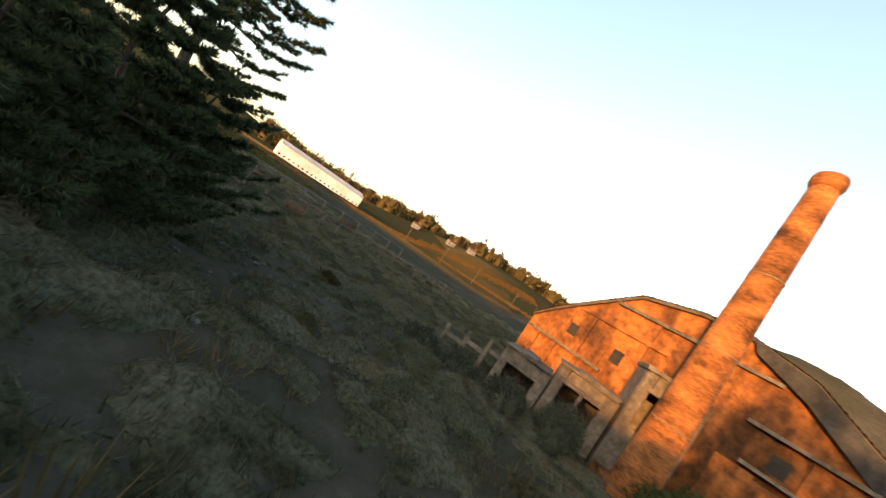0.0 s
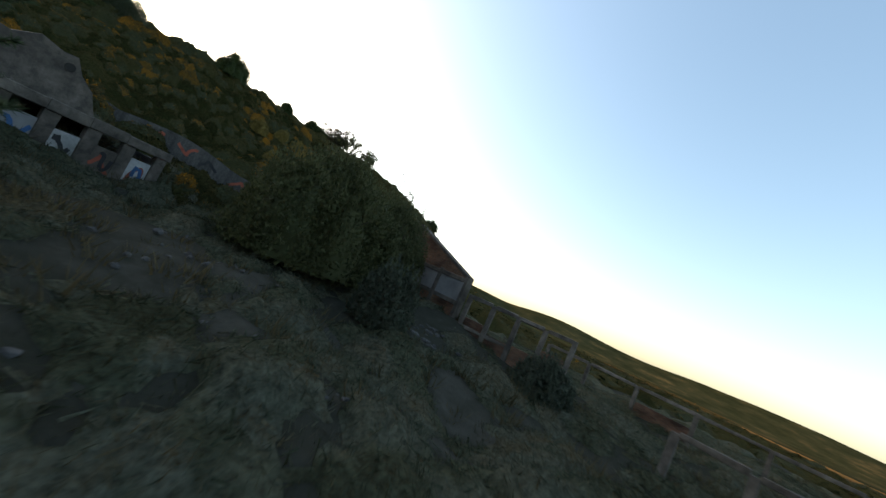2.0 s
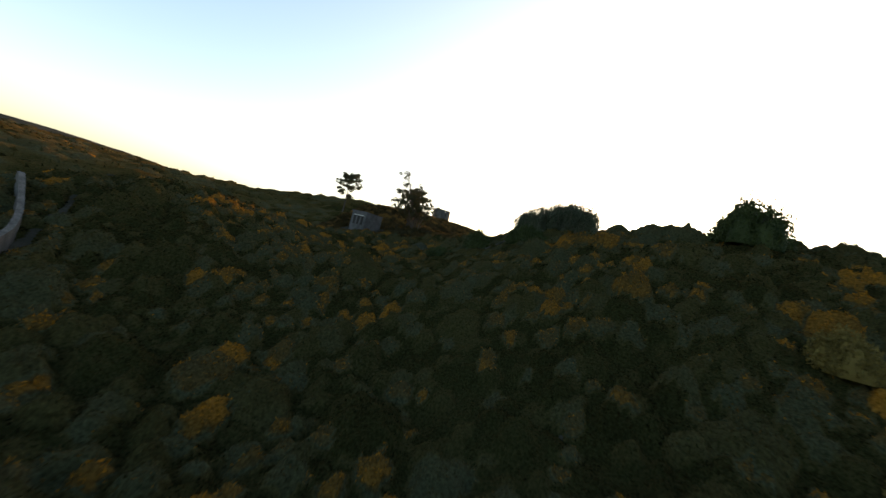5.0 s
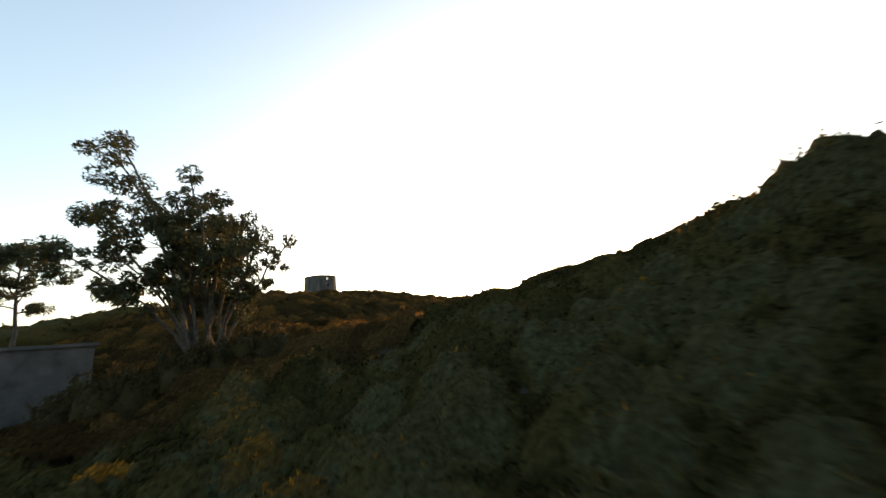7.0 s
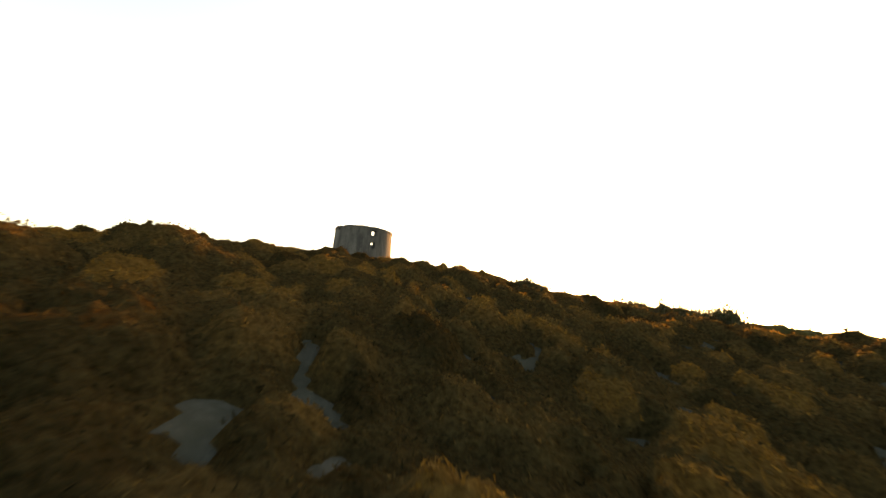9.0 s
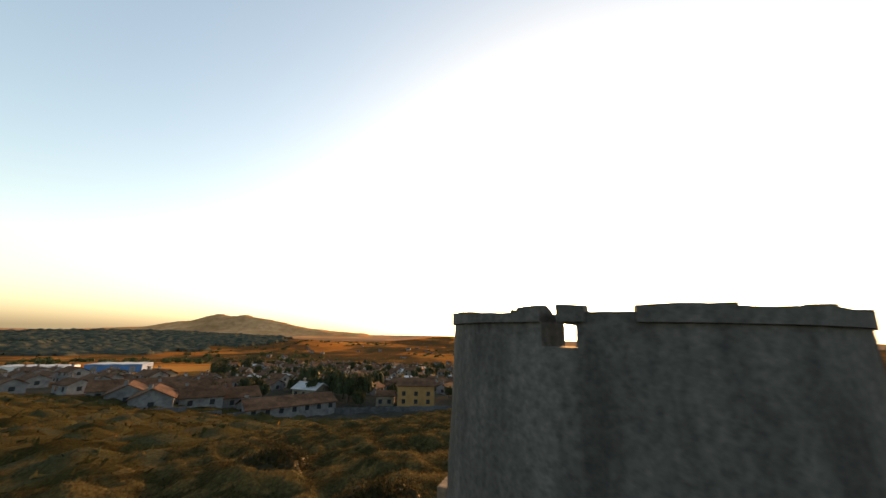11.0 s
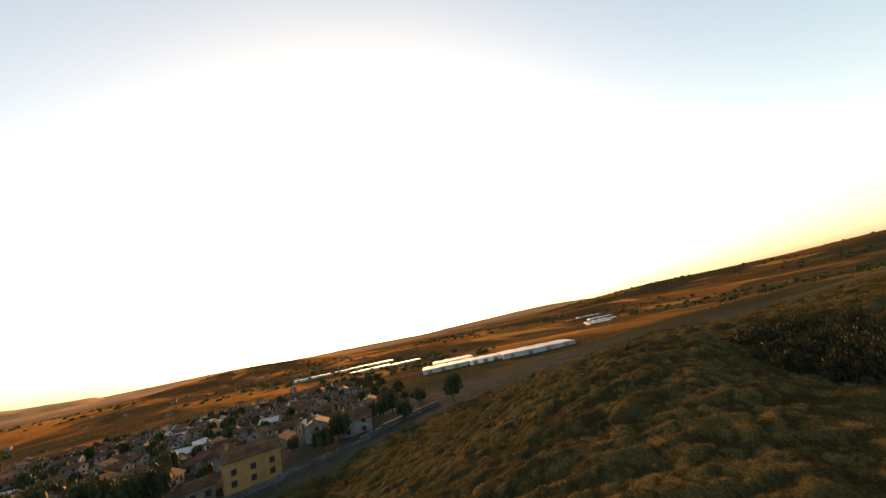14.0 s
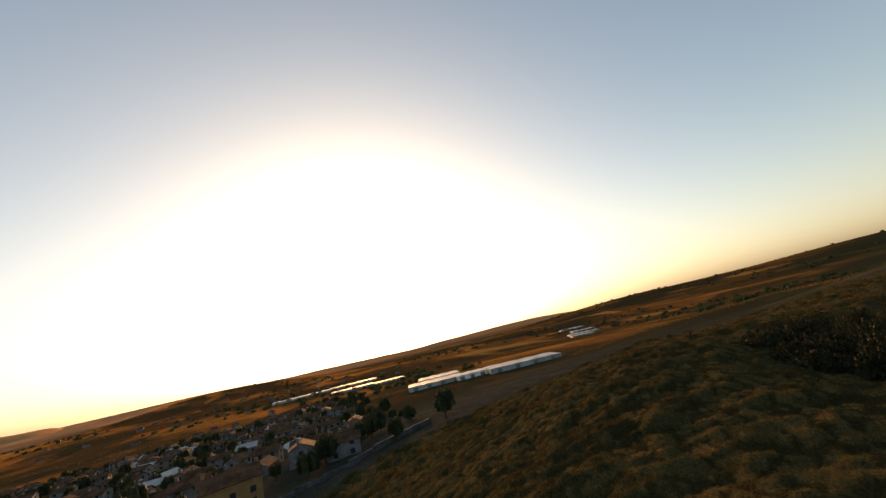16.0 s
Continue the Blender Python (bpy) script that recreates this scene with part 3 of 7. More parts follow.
def ground_height(x, y):
    """The hill between the brickworks in the south and the town in the north, and the country round it."""
    x, y = np.asarray(x, float), np.asarray(y, float)
    v = -23.5 + 16 * ease(-150, -80, y) + 7 * ease(-85, -5, y) - 14 * ease(5, 110, y) - 12 * ease(100, 230, y) - 16 * ease(210, 600, y)
    side = ease(260, 700, np.abs(x))
    v = v * (1 - side) + side * np.where(y < -60, -24.0, np.minimum(v, -24.0 - 16 * ease(0, 500, y)))
    v = v + swell(x, y, 9.9, -77.2, 15.7, 15.3, -5.5)
    v = v + swell(x, y, 43.7, -86.4, 23.1, 19.6, 2.7)
    v = v + swell(x, y, 34.9, -65, 24.7, 22.1, 3)
    v = v + swell(x, y, 83.5, -88.4, 35.4, 28.9, 7)
    v = v + swell(x, y, 125.6, -95.3, 39.3, 29.1, 8.8)
    v = v + swell(x, y, -18.3, -53.9, 24.8, 21.8, -5.6)
    v = v + swell(x, y, -42.6, -59.3, 34.8, 35, -2.1)
    v = v + swell(x, y, 8.9, -8.1, 16.3, 13.3, 0.8)
    v = v + swell(x, y, -21.4, -16.5, 29.3, 19.6, 2.2)
    v = v + swell(x, y, 22, -33, 12.5, 15.6, -5)
    v = v + swell(x, y, 51.1, 5.7, 27.7, 21, -7.4)
    v = v + swell(x, y, -78.4, 1.5, 47.1, 44.5, -7.2)
    v = v + swell(x, y, 54.8, 62.9, 35.7, 30.9, 4.8)
    v = v + swell(x, y, 24.2, 39.6, 22.8, 25, 4.3)
    v = v + swell(x, y, -26.9, 81.7, 38.6, 42.5, -5.5)
    v = v + swell(x, y, 16.3, -104.1, 26.4, 15, -7.9)
    v = v + swell(x, y, -27.1, -113, 34.5, 29.5, -1.8)
    v = v + swell(x, y, 94.5, -26.4, 40.1, 40.1, -1.7)
    v = v + swell(x, y, 110.3, 40.1, 45, 40, -0.3)
    v = v + swell(x, y, -60.5, -150.7, 49.8, 40.1, -0.8)
    v = v + swell(x, y, 16.0, -143.5, 7, 6.5, 1.1) + swell(x, y, -20, -127, 9, 8, -1.4) + swell(x, y, 31, -62, 12, 8, 0.3) + swell(x, y, 34, 16, 12, 11, -4.2) + swell(x, y, 3.5, -130, 9.5, 5, -1.9)
    # hills far out
    v = v + swell(x, y, -10, -540, 190, 100, 32) + swell(x, y, 513, -109, 75, 75, 7.4) + swell(x, y, 512, -200, 75, 75, 19.9) + swell(x, y, 494, -289, 75, 75, 9.8) + swell(x, y, 462, -373, 75, 75, 16) + swell(x, y, 415, -451, 75, 75, 16.2) + swell(x, y, 356, -520, 75, 75, 9.9)
    v = v + swell(x, y, -800, -700, 400, 400, 50) + swell(x, y, -80, -222, 38, 40, 30)
    v = v + swell(x, y, -2120, 3250, 900, 420, 30)
    v = v + swell(x, y, -1150, 1250, 620, 260, 36) + swell(x, y, 60, 1750, 330, 300, 40) + swell(x, y, 1500, 900, 600, 500, 46)
    v = v + swell(x, y, 2300, 2300, 900, 700, 52) + swell(x, y, -300, 3700, 900, 500, 34) + swell(x, y, 1800, 150, 600, 500, 62)
    far = ease(250, 900, np.hypot(x, y))
    v = v + far * (3.0 * np.sin(x / 190.0 + 1.3 * np.sin(y / 260.0)) + 2.5 * np.sin(y / 150.0 + x / 410.0))
    return v


def ground_rough(x, y):
    near = 1 - ease(260, 500, np.hypot(x, y + 40))
    return near * (0.16 * np.sin(x * 0.9 + 1.7 * np.sin(y * 0.55)) + 0.13 * np.sin(y * 1.3 + 2.1 * np.sin(x * 0.47)) + 0.07 * np.sin(2.9 * x + 2.3 * y))


def spaced(lo, hi, step, reach):
    mid = np.arange(lo, hi + step, step)
    out, s = [], step
    a = 0.0
    while a < reach:
        s *= 1.09
        a += s
        out.append(a)
    out = np.array(out)
    return np.concatenate([lo - out[::-1], mid, mid[-1] + out])


gx, gy = spaced(-100, 140, 1.5, 4550), spaced(-200, 125, 1.5, 4550)
GX, GY = np.meshgrid(gx, gy)
GZ = ground_height(GX, GY) + ground_rough(GX, GY) - 0.16 * ease(-134, -131, GY) * (1 - ease(100, 112, GY))      # earth under the scrub
nx, ny = len(gx), len(gy)
idx = np.arange(nx * ny).reshape(ny, nx)
quads = np.stack([idx[:-1, :-1], idx[:-1, 1:], idx[1:, 1:], idx[1:, :-1]], -1).reshape(-1, 4)
ground = new("ground", mesh_from("ground", np.stack([GX, GY, GZ], -1).reshape(-1, 3), quads, GROUND, True))
tagged(ground, "scrubby hill of dry earth with fields on the plains round it", "ground", kind="structure")


def gz(x, y):
    return float(ground_height(x, y) + ground_rough(x, y))



def mountain():
    """The low mountain beyond the valley, with a notched top."""
    n, m = 110, 26
    V, F = [], []
    for j in range(m):
        for i in range(n):
            x, y = -3200 + 2600 * i / (n - 1), 2750 + 900 * j / (m - 1)
            top = np.interp(x, (-3200, -2950, -2640, -2450, -2250, -2120, -2040, -1945, -1800, -1730, -1585, -1430, -1270, -1015, -710, -610), (28, 44, 60, 98, 118, 152, 181, 168, 182, 158, 148, 114, 82, 58, 42, 2))
            h = top * math.exp(-((y - 3200) / 260) ** 2)
            h += (0.06 * h + 1.5) * noise.fractal(Vector((x / 130, y / 130, 3.0)), 1.0, 2.0, 4)
            V.append((x, y, -46 + h))
    for j in range(m - 1):
        for i in range(n - 1):
            F.append((j * n + i, j * n + i + 1, (j + 1) * n + i + 1, (j + 1) * n + i))
    ob = new("mountain", mesh_from("mountain", V, F, FAR_HILL, True))
    return tagged(ob, "bare brown mountain with a notched top beyond the valley", "mountain", kind="structure")


mountain()
# ---------------------------------------------------------------- round tower on the hilltop
def build_tower():
    tower = empty("tower", 0, 0, 0)
    tagged(tower, "roofless round mill tower with grey stained render on the hilltop", "tower")
    steps, H = 180, 5.2
    rows = [-0.6] + [i * 0.13 for i in range(41)]

    def inside(deg, z, a, b, lo, hi):
        return a <= deg <= b and lo <= z <= hi

    def open_at(deg, z):
        d = (deg + 180) % 360 - 180
        broken = 4.96 + 0.03 * math.sin(d * 0.09) + 0.02 * math.sin(d * 0.31 + 1)
        if -165 < d < -118:
            broken = 4.93
        if inside(d, z, -132.5, -127.5, 4.95, 5.4) or inside(d, z, -131.5, -123.8, 4.62, 4.94):
            return True
        if inside(d, z, 66, 96, 4.1, 5.3):
            return True
        if inside(d, z, -55, -46, 4.35, 4.80) or inside(d, z, -56, -48, 3.0, 3.62) or inside(d, z, 150, 168, 0.2, 2.1):
            return True
        if inside(d, z, 20, 30, 3.3, 4.0):
            return True
        return z > broken + 0.12

    def radius(z, wall):
        return (3.06 - 0.036 * z) - wall

    bm = bmesh.new()
    grid = {}

    def v(i, j, wall):
        key = (i % steps, j, wall)
        if key not in grid:
            a = 2 * math.pi * (i % steps) / steps
            z = rows[j]
            r = radius(z, 0.62 if wall else 0.0) + 0.014 * noise.noise((math.cos(a) * 2, math.sin(a) * 2, z * 0.9 + wall * 7))
            grid[key] = bm.verts.new((r * math.cos(a), r * math.sin(a), z))
        return grid[key]

    solid = [[not open_at(360 * (i + 0.5) / steps, (rows[j] + rows[j + 1]) / 2) for j in range(len(rows) - 1)] for i in range(steps)]
    for i in range(steps):
        for j in range(len(rows) - 1):
            if not solid[i][j]:
                continue
            bm.faces.new((v(i, j, 0), v(i + 1, j, 0), v(i + 1, j + 1, 0), v(i, j + 1, 0)))
            bm.faces.new((v(i, j, 1), v(i, j + 1, 1), v(i + 1, j + 1, 1), v(i + 1, j, 1)))
            if j + 1 >= len(rows) - 1 or not solid[i][j + 1]:
                bm.faces.new((v(i, j + 1, 0), v(i + 1, j + 1, 0), v(i + 1, j + 1, 1), v(i, j + 1, 1)))
            if j > 0 and not solid[i][j - 1]:
                bm.faces.new((v(i, j, 0), v(i, j, 1), v(i + 1, j, 1), v(i + 1, j, 0)))
            if not solid[(i + 1) % steps][j]:
                bm.faces.new((v(i + 1, j, 0), v(i + 1, j, 1), v(i + 1, j + 1, 1), v(i + 1, j + 1, 0)))
            if not solid[i - 1][j]:
                bm.faces.new((v(i, j, 0), v(i, j + 1, 0), v(i, j + 1, 1), v(i, j, 1)))
    part("wall", bm, RENDER_WALL, tower)
    # projecting rim course, missing over the gaps
    bm = bmesh.new()
    for i in range(steps):
        d = (360 * (i + 0.5) / steps + 180) % 360 - 180
        if 64 < d < 98 or -132.5 < d < -127.5 or -122 < d < -112:
            continue
        top = 5.14 + 0.015 * math.sin(d * 0.23) + (0.025 if (i * 7) % 11 == 0 else 0) - (0.05 if -165 < d < -137 else 0)
        a0, a1 = 2 * math.pi * i / steps, 2 * math.pi * (i + 1) / steps
        ring = []
        for a in (a0, a1):
            for r, z in ((2.93, 4.96), (2.93, top), (2.70, top + 0.01), (2.40, 4.98), (2.40, 4.96)):
                ring.append(bm.verts.new((r * math.cos(a), r * math.sin(a), z)))
        p, q = ring[:5], ring[5:]
        for k in range(5):
            bm.faces.new((p[k], q[k], q[(k + 1) % 5], p[(k + 1) % 5]))
        bm.faces.new(p[::-1])
        bm.faces.new(q)
    bmesh.ops.remove_doubles(bm, verts=bm.verts[:], dist=0.001)
    part("rim", bm, RENDER_WALL, tower, "rough projecting rim course with broken gaps")
    bm = bmesh.new()
    add_box(bm, 2.35, -0.45, 1.95, 3.2, 0.45, 2.15)
    lintel = part("lintel", bm, WOOD, tower)
    lintel.matrix_world = pose(0, 0, 0, 0, 0, 159)
    return tower


build_tower()
for k in range(9):
    a = rng.uniform(0, 6.28)
    r = rng.uniform(3.4, 5.5)
    bm = bmesh.new()
    bmesh.ops.create_icosphere(bm, subdivisions=2, radius=rng.uniform(0.12, 0.32))
    for vert in bm.verts:
        vert.co *= 1 + 0.35 * noise.noise(vert.co * 4 + Vector((k, 0, 0)))
        vert.co.z *= 0.7
    st = part("stone", bm, STONE)
    x, y = r * math.cos(a), r * math.sin(a)
    st.matrix_world = pose(x, y, gz(x, y) + 0.03, 0, 0, 40 * k)
    tagged(st, "fallen grey stone lying beside the round tower", "stone", "stones round the tower")

# ---------------------------------------------------------------- brickworks: chimney
def build_chimney():
    x, y = -29.3, -148.4
    z0 = gz(x, y) - 0.3
    ch = empty("chimney", x, y, z0)
    tagged(ch, "tall tapering round chimney of old red brick, lit by evening sun", "chimney")
    top = -3.7 - z0
    bm = bmesh.new()
    uvl = bm.loops.layers.uv.new("UVMap")
    n, m = 40, 46
    rings = []
    for j in range(m + 1):
        z = top * j / m
        r = 1.12 - 0.50 * z / top
        rings.append([bm.verts.new(((r + 0.02 * noise.noise((math.cos(2 * math.pi * i / n) * 4, math.sin(2 * math.pi * i / n) * 4, z * 2))) * math.cos(2 * math.pi * i / n), (r + 0.02 * noise.noise((i * 1.3, z * 3, 2))) * math.sin(2 * math.pi * i / n), z)) for i in range(n)])
    for j in range(m):
        for i in range(n):
            f = bm.faces.new((rings[j][i], rings[j][(i + 1) % n], rings[j + 1][(i + 1) % n], rings[j + 1][i]))
            for l, (u, w) in zip(f.loops, ((i, j), (i + 1, j), (i + 1, j + 1), (i, j + 1))):
                l[uvl].uv = (u * 2 * math.pi * 1.2 / n, w * top / m)
    me = bpy.data.meshes.new("shaft")
    bm.to_mesh(me)
    bm.free()
    me.materials.append(BRICK)
    shaft = new("shaft", me)
    shaft.parent = ch
    prof = ((0.62, top - 0.8), (0.70, top - 0.7), (0.77, top - 0.5), (0.78, top - 0.2), (0.72, top), (0.52, top), (0.48, top - 0.8))
    bm = bmesh.new()
    rr = [[bm.verts.new((r * math.cos(2 * math.pi * i / 40), r * math.sin(2 * math.pi * i / 40), z)) for i in range(40)] for r, z in prof]
    for j in range(len(prof)):
        for i in range(40):
            bm.faces.new((rr[j][i], rr[j][(i + 1) % 40], rr[(j + 1) % len(prof)][(i + 1) % 40], rr[(j + 1) % len(prof)][i]))
    part("cap", bm, BRICK, ch, "corbelled brick cap", uv=True)
    for k in range(3):
        z = top * (0.25 + 0.22 * k)
        r = 1.12 - 0.50 * z / top + 0.03
        bm = bmesh.new()
        r2 = [[bm.verts.new((q * math.cos(2 * math.pi * i / 40), q * math.sin(2 * math.pi * i / 40), z + h)) for i in range(40)] for q, h in ((r, 0), (r, 0.07), (r - 0.06, 0.07), (r - 0.06, 0))]
        for j in range(4):
            for i in range(40):
                bm.faces.new((r2[j][i], r2[j][(i + 1) % 40], r2[(j + 1) % 4][(i + 1) % 40], r2[(j + 1) % 4][i]))
        part("iron_band", bm, WOOD, ch, "rusty iron band")
    box_part("plinth", (-1.5, -1.5, -0.3, 1.5, 1.5, 1.2), BRICK, ch, "square brick plinth", bevel=0.05, uv=True)
    return ch


build_chimney()

# ---------------------------------------------------------------- brickworks: kiln hall
def build_hall():
    """The kiln hall: a broad gabled front under a low polygonal roof, with ledges, ribs and a lean-to."""
    hall = empty("kiln_hall", -33.3, -157.8, -24.3, -33.0)
    tagged(hall, "large ruined brickworks hall with sunlit clay walls and a low roof", "building")
    rim = [(13.6, 6.3), (11.7, 8.1), (8.5, 10.6), (5.7, 12.7), (1.4, 13.5), (-1.7, 13.4), (-5.6, 12.4), (-10.4, 9.4), (-13.5, 7.6)]
    bm = bmesh.new()
    prism(bm, [(13.6, 0)] + rim + [(-13.5, 0)], -0.5, 0.0)
    part("front_wall", bm, CLAY, hall)
    bm = bmesh.new()
    prism(bm, [(13.6, 0)] + rim + [(-13.5, 0)], -22.0, -21.5)
    part("back_wall", bm, CLAY, hall)
    for x in (13.1, -13.5):
        box_part("side_wall", (x, -21.5, 0, x + 0.5, -0.5, 6.2), CLAY, hall)
    # roof in strips that follow the rim, each ridged with rows of tiles
    for (xa, za), (xb, zb) in zip(rim, rim[1:]):
        bm = bmesh.new()
        L = math.hypot(xb - xa, zb - za)
        n = max(4, int(L / 0.4))
        up = Vector((-(zb - za), 0, xb - xa)).normalized()
        up = up if up.z > 0 else -up
        rows = []
        for k in range(2 * n + 1):
            u = k / (2 * n)
            h = 0.05 + (0.09 if k % 2 else 0.0)
            rows.append([bm.verts.new((xa + (xb - xa) * u + up.x * h, y, za + (zb - za) * u + up.z * h)) for y in (-22.3, 0.4)])
        for p, q in zip(rows, rows[1:]):
            bm.faces.new((p[0], q[0], q[1], p[1]))
        part("roof", bm, KILN_TILES, hall, "clay tiles with the low sun put into their colour")
        bm = bmesh.new()
        prism(bm, [(xa, za - 0.24), (xb, zb - 0.24), (xb, zb + 0.03), (xa, za + 0.03)], 0.004, 0.3)
        part("verge", bm, BARK, hall, "dark verge board under the tiles")
    # the lean-to roof that falls away at one side, painted dark for its shade
    bm = bmesh.new()
    prism(bm, [(-1.9, 13.3), (-5.6, 12.3), (-11.5, 8.6), (-15.5, 6.0), (-15.5, 4.4), (-11.5, 6.9), (-5.6, 10.9), (-2.4, 12.4)], 0.31, 0.55)
    part("lean_to_roof", bm, SHADED_ROOF, hall, "sloping lean-to roof with its shade put into a dark colour")
    for x0, x1, z, d, mat in ((-4.4, 7.2, 11.25, 0.34, CONCRETE), (2.0, 9.6, 9.2, 0.22, CLAY), (-13.4, -3.8, 8.2, 0.6, CONCRETE), (-13.4, -4.4, 5.6, 0.8, CONCRETE), (5.6, 13.4, 5.15, 0.4, CONCRETE)):
        box_part("ledge", (x0, 0.003, z - 0.14, x1, d, z + 0.1), mat, hall, "weathered ledge along the wall", wobble=0.03)
    for x, z in ((12.2, 5.0), (10.2, 8.6), (8.2, 9.0), (6.2, 10.9), (3.6, 11.1), (-4.8, 8.0), (-7.4, 8.0), (-10.0, 8.0)):
        box_part("rib", (x - 0.2, 0.002, 0, x + 0.2, 0.2, z), CLAY, hall, wobble=0.03)
    # no holes are cut; dark sheets on the wall paint the inner shade
    for x0, z0, w, h in ((9.0, 6.4, 0.9, 1.1), (-6.6, 5.9, 1.0, 1.2), (4.6, 6.3, 0.9, 1.2)):
        box_part("opening", (x0, 0.0, z0, x0 + w, 0.03, z0 + h), DARK, hall, "dark sheet for the shade inside an empty opening")
    # lower front wall that steps out in front of the kiln
    for k in range(5):
        box_part("low_wall", (-13.4 + k * 2.0, 2.4, 0, -11.42 + k * 2.0, 2.8, 5.0 + 0.25 * math.sin(k * 2.1)), CLAY, hall, "broken low clay wall", wobble=0.05)
    box_part("roof_vent", (-0.2, -3.0, 13.5, 0.4, -2.4, 14.5), CONCRETE, hall, "small stone vent on the ridge", wobble=0.04)
    return hall


build_hall()

# ---------------------------------------------------------------- brickworks: ruined concrete frames
def frame_wall(name, p0, p1, bays, height, levels, label, group="", panels=(), panel_mat=None, lean=0.0):
    """A run of concrete posts with beams, open between, from p0 to p1 on the ground."""
    dx, dy = p1[0] - p0[0], p1[1] - p0[1]
    L = math.hypot(dx, dy)
    z0 = min(gz(*p0), gz(*p1)) - 0.2
    fw = empty(name, p0[0], p0[1], z0, math.degrees(math.atan2(dy, dx)))
    tagged(fw, label, "ruin", group)
    step = L / bays
    for i in range(bays + 1):
        x = i * step
        w = 0.12
        box_part("post", (x - w, -w, -0.2, x + w, w, height + random.uniform(-0.15, 0.05)), CONCRETE, fw, wobble=0.025, bevel=0.02)
    for k in range(levels):
        z = height * (k + 1) / levels
        for i in range(bays):
            if levels > 1 and k == 0 and (i * 5) % 7 == 3:
                continue
            box_part("beam", (i * step + 0.12, -0.10, z - 0.22, (i + 1) * step - 0.12, 0.10, z - 0.02), CONCRETE, fw, wobble=0.03, bevel=0.02)
    for i in panels:
        box_part("infill_panel", (i * step + 0.16, -0.07, 0, (i + 1) * step - 0.16, 0.07, height * random.uniform(0.45, 0.66)), panel_mat or BRICK, fw, "broken brick infill", wobble=0.03, uv=True)
    return fw


frame_wall("frame_ruin", (14.1, -145.0), (12.9, -150.6), 4, 3.3, 2, "roofless concrete frame of posts and beams with brick infill", "concrete frame ruins", (0, 1, 2, 3), GABLE_BRICK)
frame_wall("frame_ruin", (8.6, -153.8), (-1.2, -167.6), 8, 1.9, 1, "broken concrete frame of low posts in tall weeds", "concrete frame ruins", (3,), GABLE_BRICK)
frame_wall("frame_ruin", (-2.6, -169.6), (-11.5, -182.5), 7, 2.1, 1, "broken concrete frame of low posts in tall weeds", "concrete frame ruins", (4,), GABLE_BRICK)
frame_wall("frame_ruin", (25.5, -151.0), (1.5, -188.5), 13, 2.2, 1, "broken row of concrete posts with a single top beam", "concrete frame ruins", (2, 5, 9), GABLE_BRICK)


def gable_ruin():
    x, y = 14.3, -144.5
    g = empty("gable_ruin", x, y, -22.9, 55)
    tagged(g, "ruined clay brick gable wall with a grey concrete frame", "ruin")
    W, e, r = 11.6, 3.1, 5.25
    bm = bmesh.new()
    prism(bm, ((0, 0), (W, 0), (W, e), (W / 2 + 0.2, r), (0, e)), -0.12, 0.12)
    part("gable_wall", bm, GABLE_BRICK, g, uv=True)
    for k in range(6):
        xx = k * W / 5
        box_part("post", (xx - 0.13, -0.24, -0.6, xx + 0.13, 0.24, e + 0.1), CONCRETE, g, wobble=0.02, bevel=0.02)
    for z in (1.5, 2.85):
        for k in range(5):
            box_part("beam", (k * W / 5 + 0.13, -0.2, z, (k + 1) * W / 5 - 0.13, 0.2, z + 0.24), CONCRETE, g, wobble=0.02, bevel=0.02)
    for k in range(5):
        box_part("infill_panel", (k * W / 5 + 0.13, -0.15, 1.74, (k + 1) * W / 5 - 0.13, 0.15, 2.85), GREY_WALL if k != 2 else CLAY, g, "grey rendered infill", wobble=0.02)
    for sgn in (-1, 1):
        bm = bmesh.new()
        c = W / 2 + 0.2
        prism(bm, ((c, r + 0.02), (c + sgn * (W / 2 + 0.3), e - 0.05), (c + sgn * (W / 2 + 0.3), e + 0.12), (c, r + 0.2)), -0.22, 0.22)
        part("coping", bm, BARK, g, "dark coping along the gable")
    return g


gable_ruin()


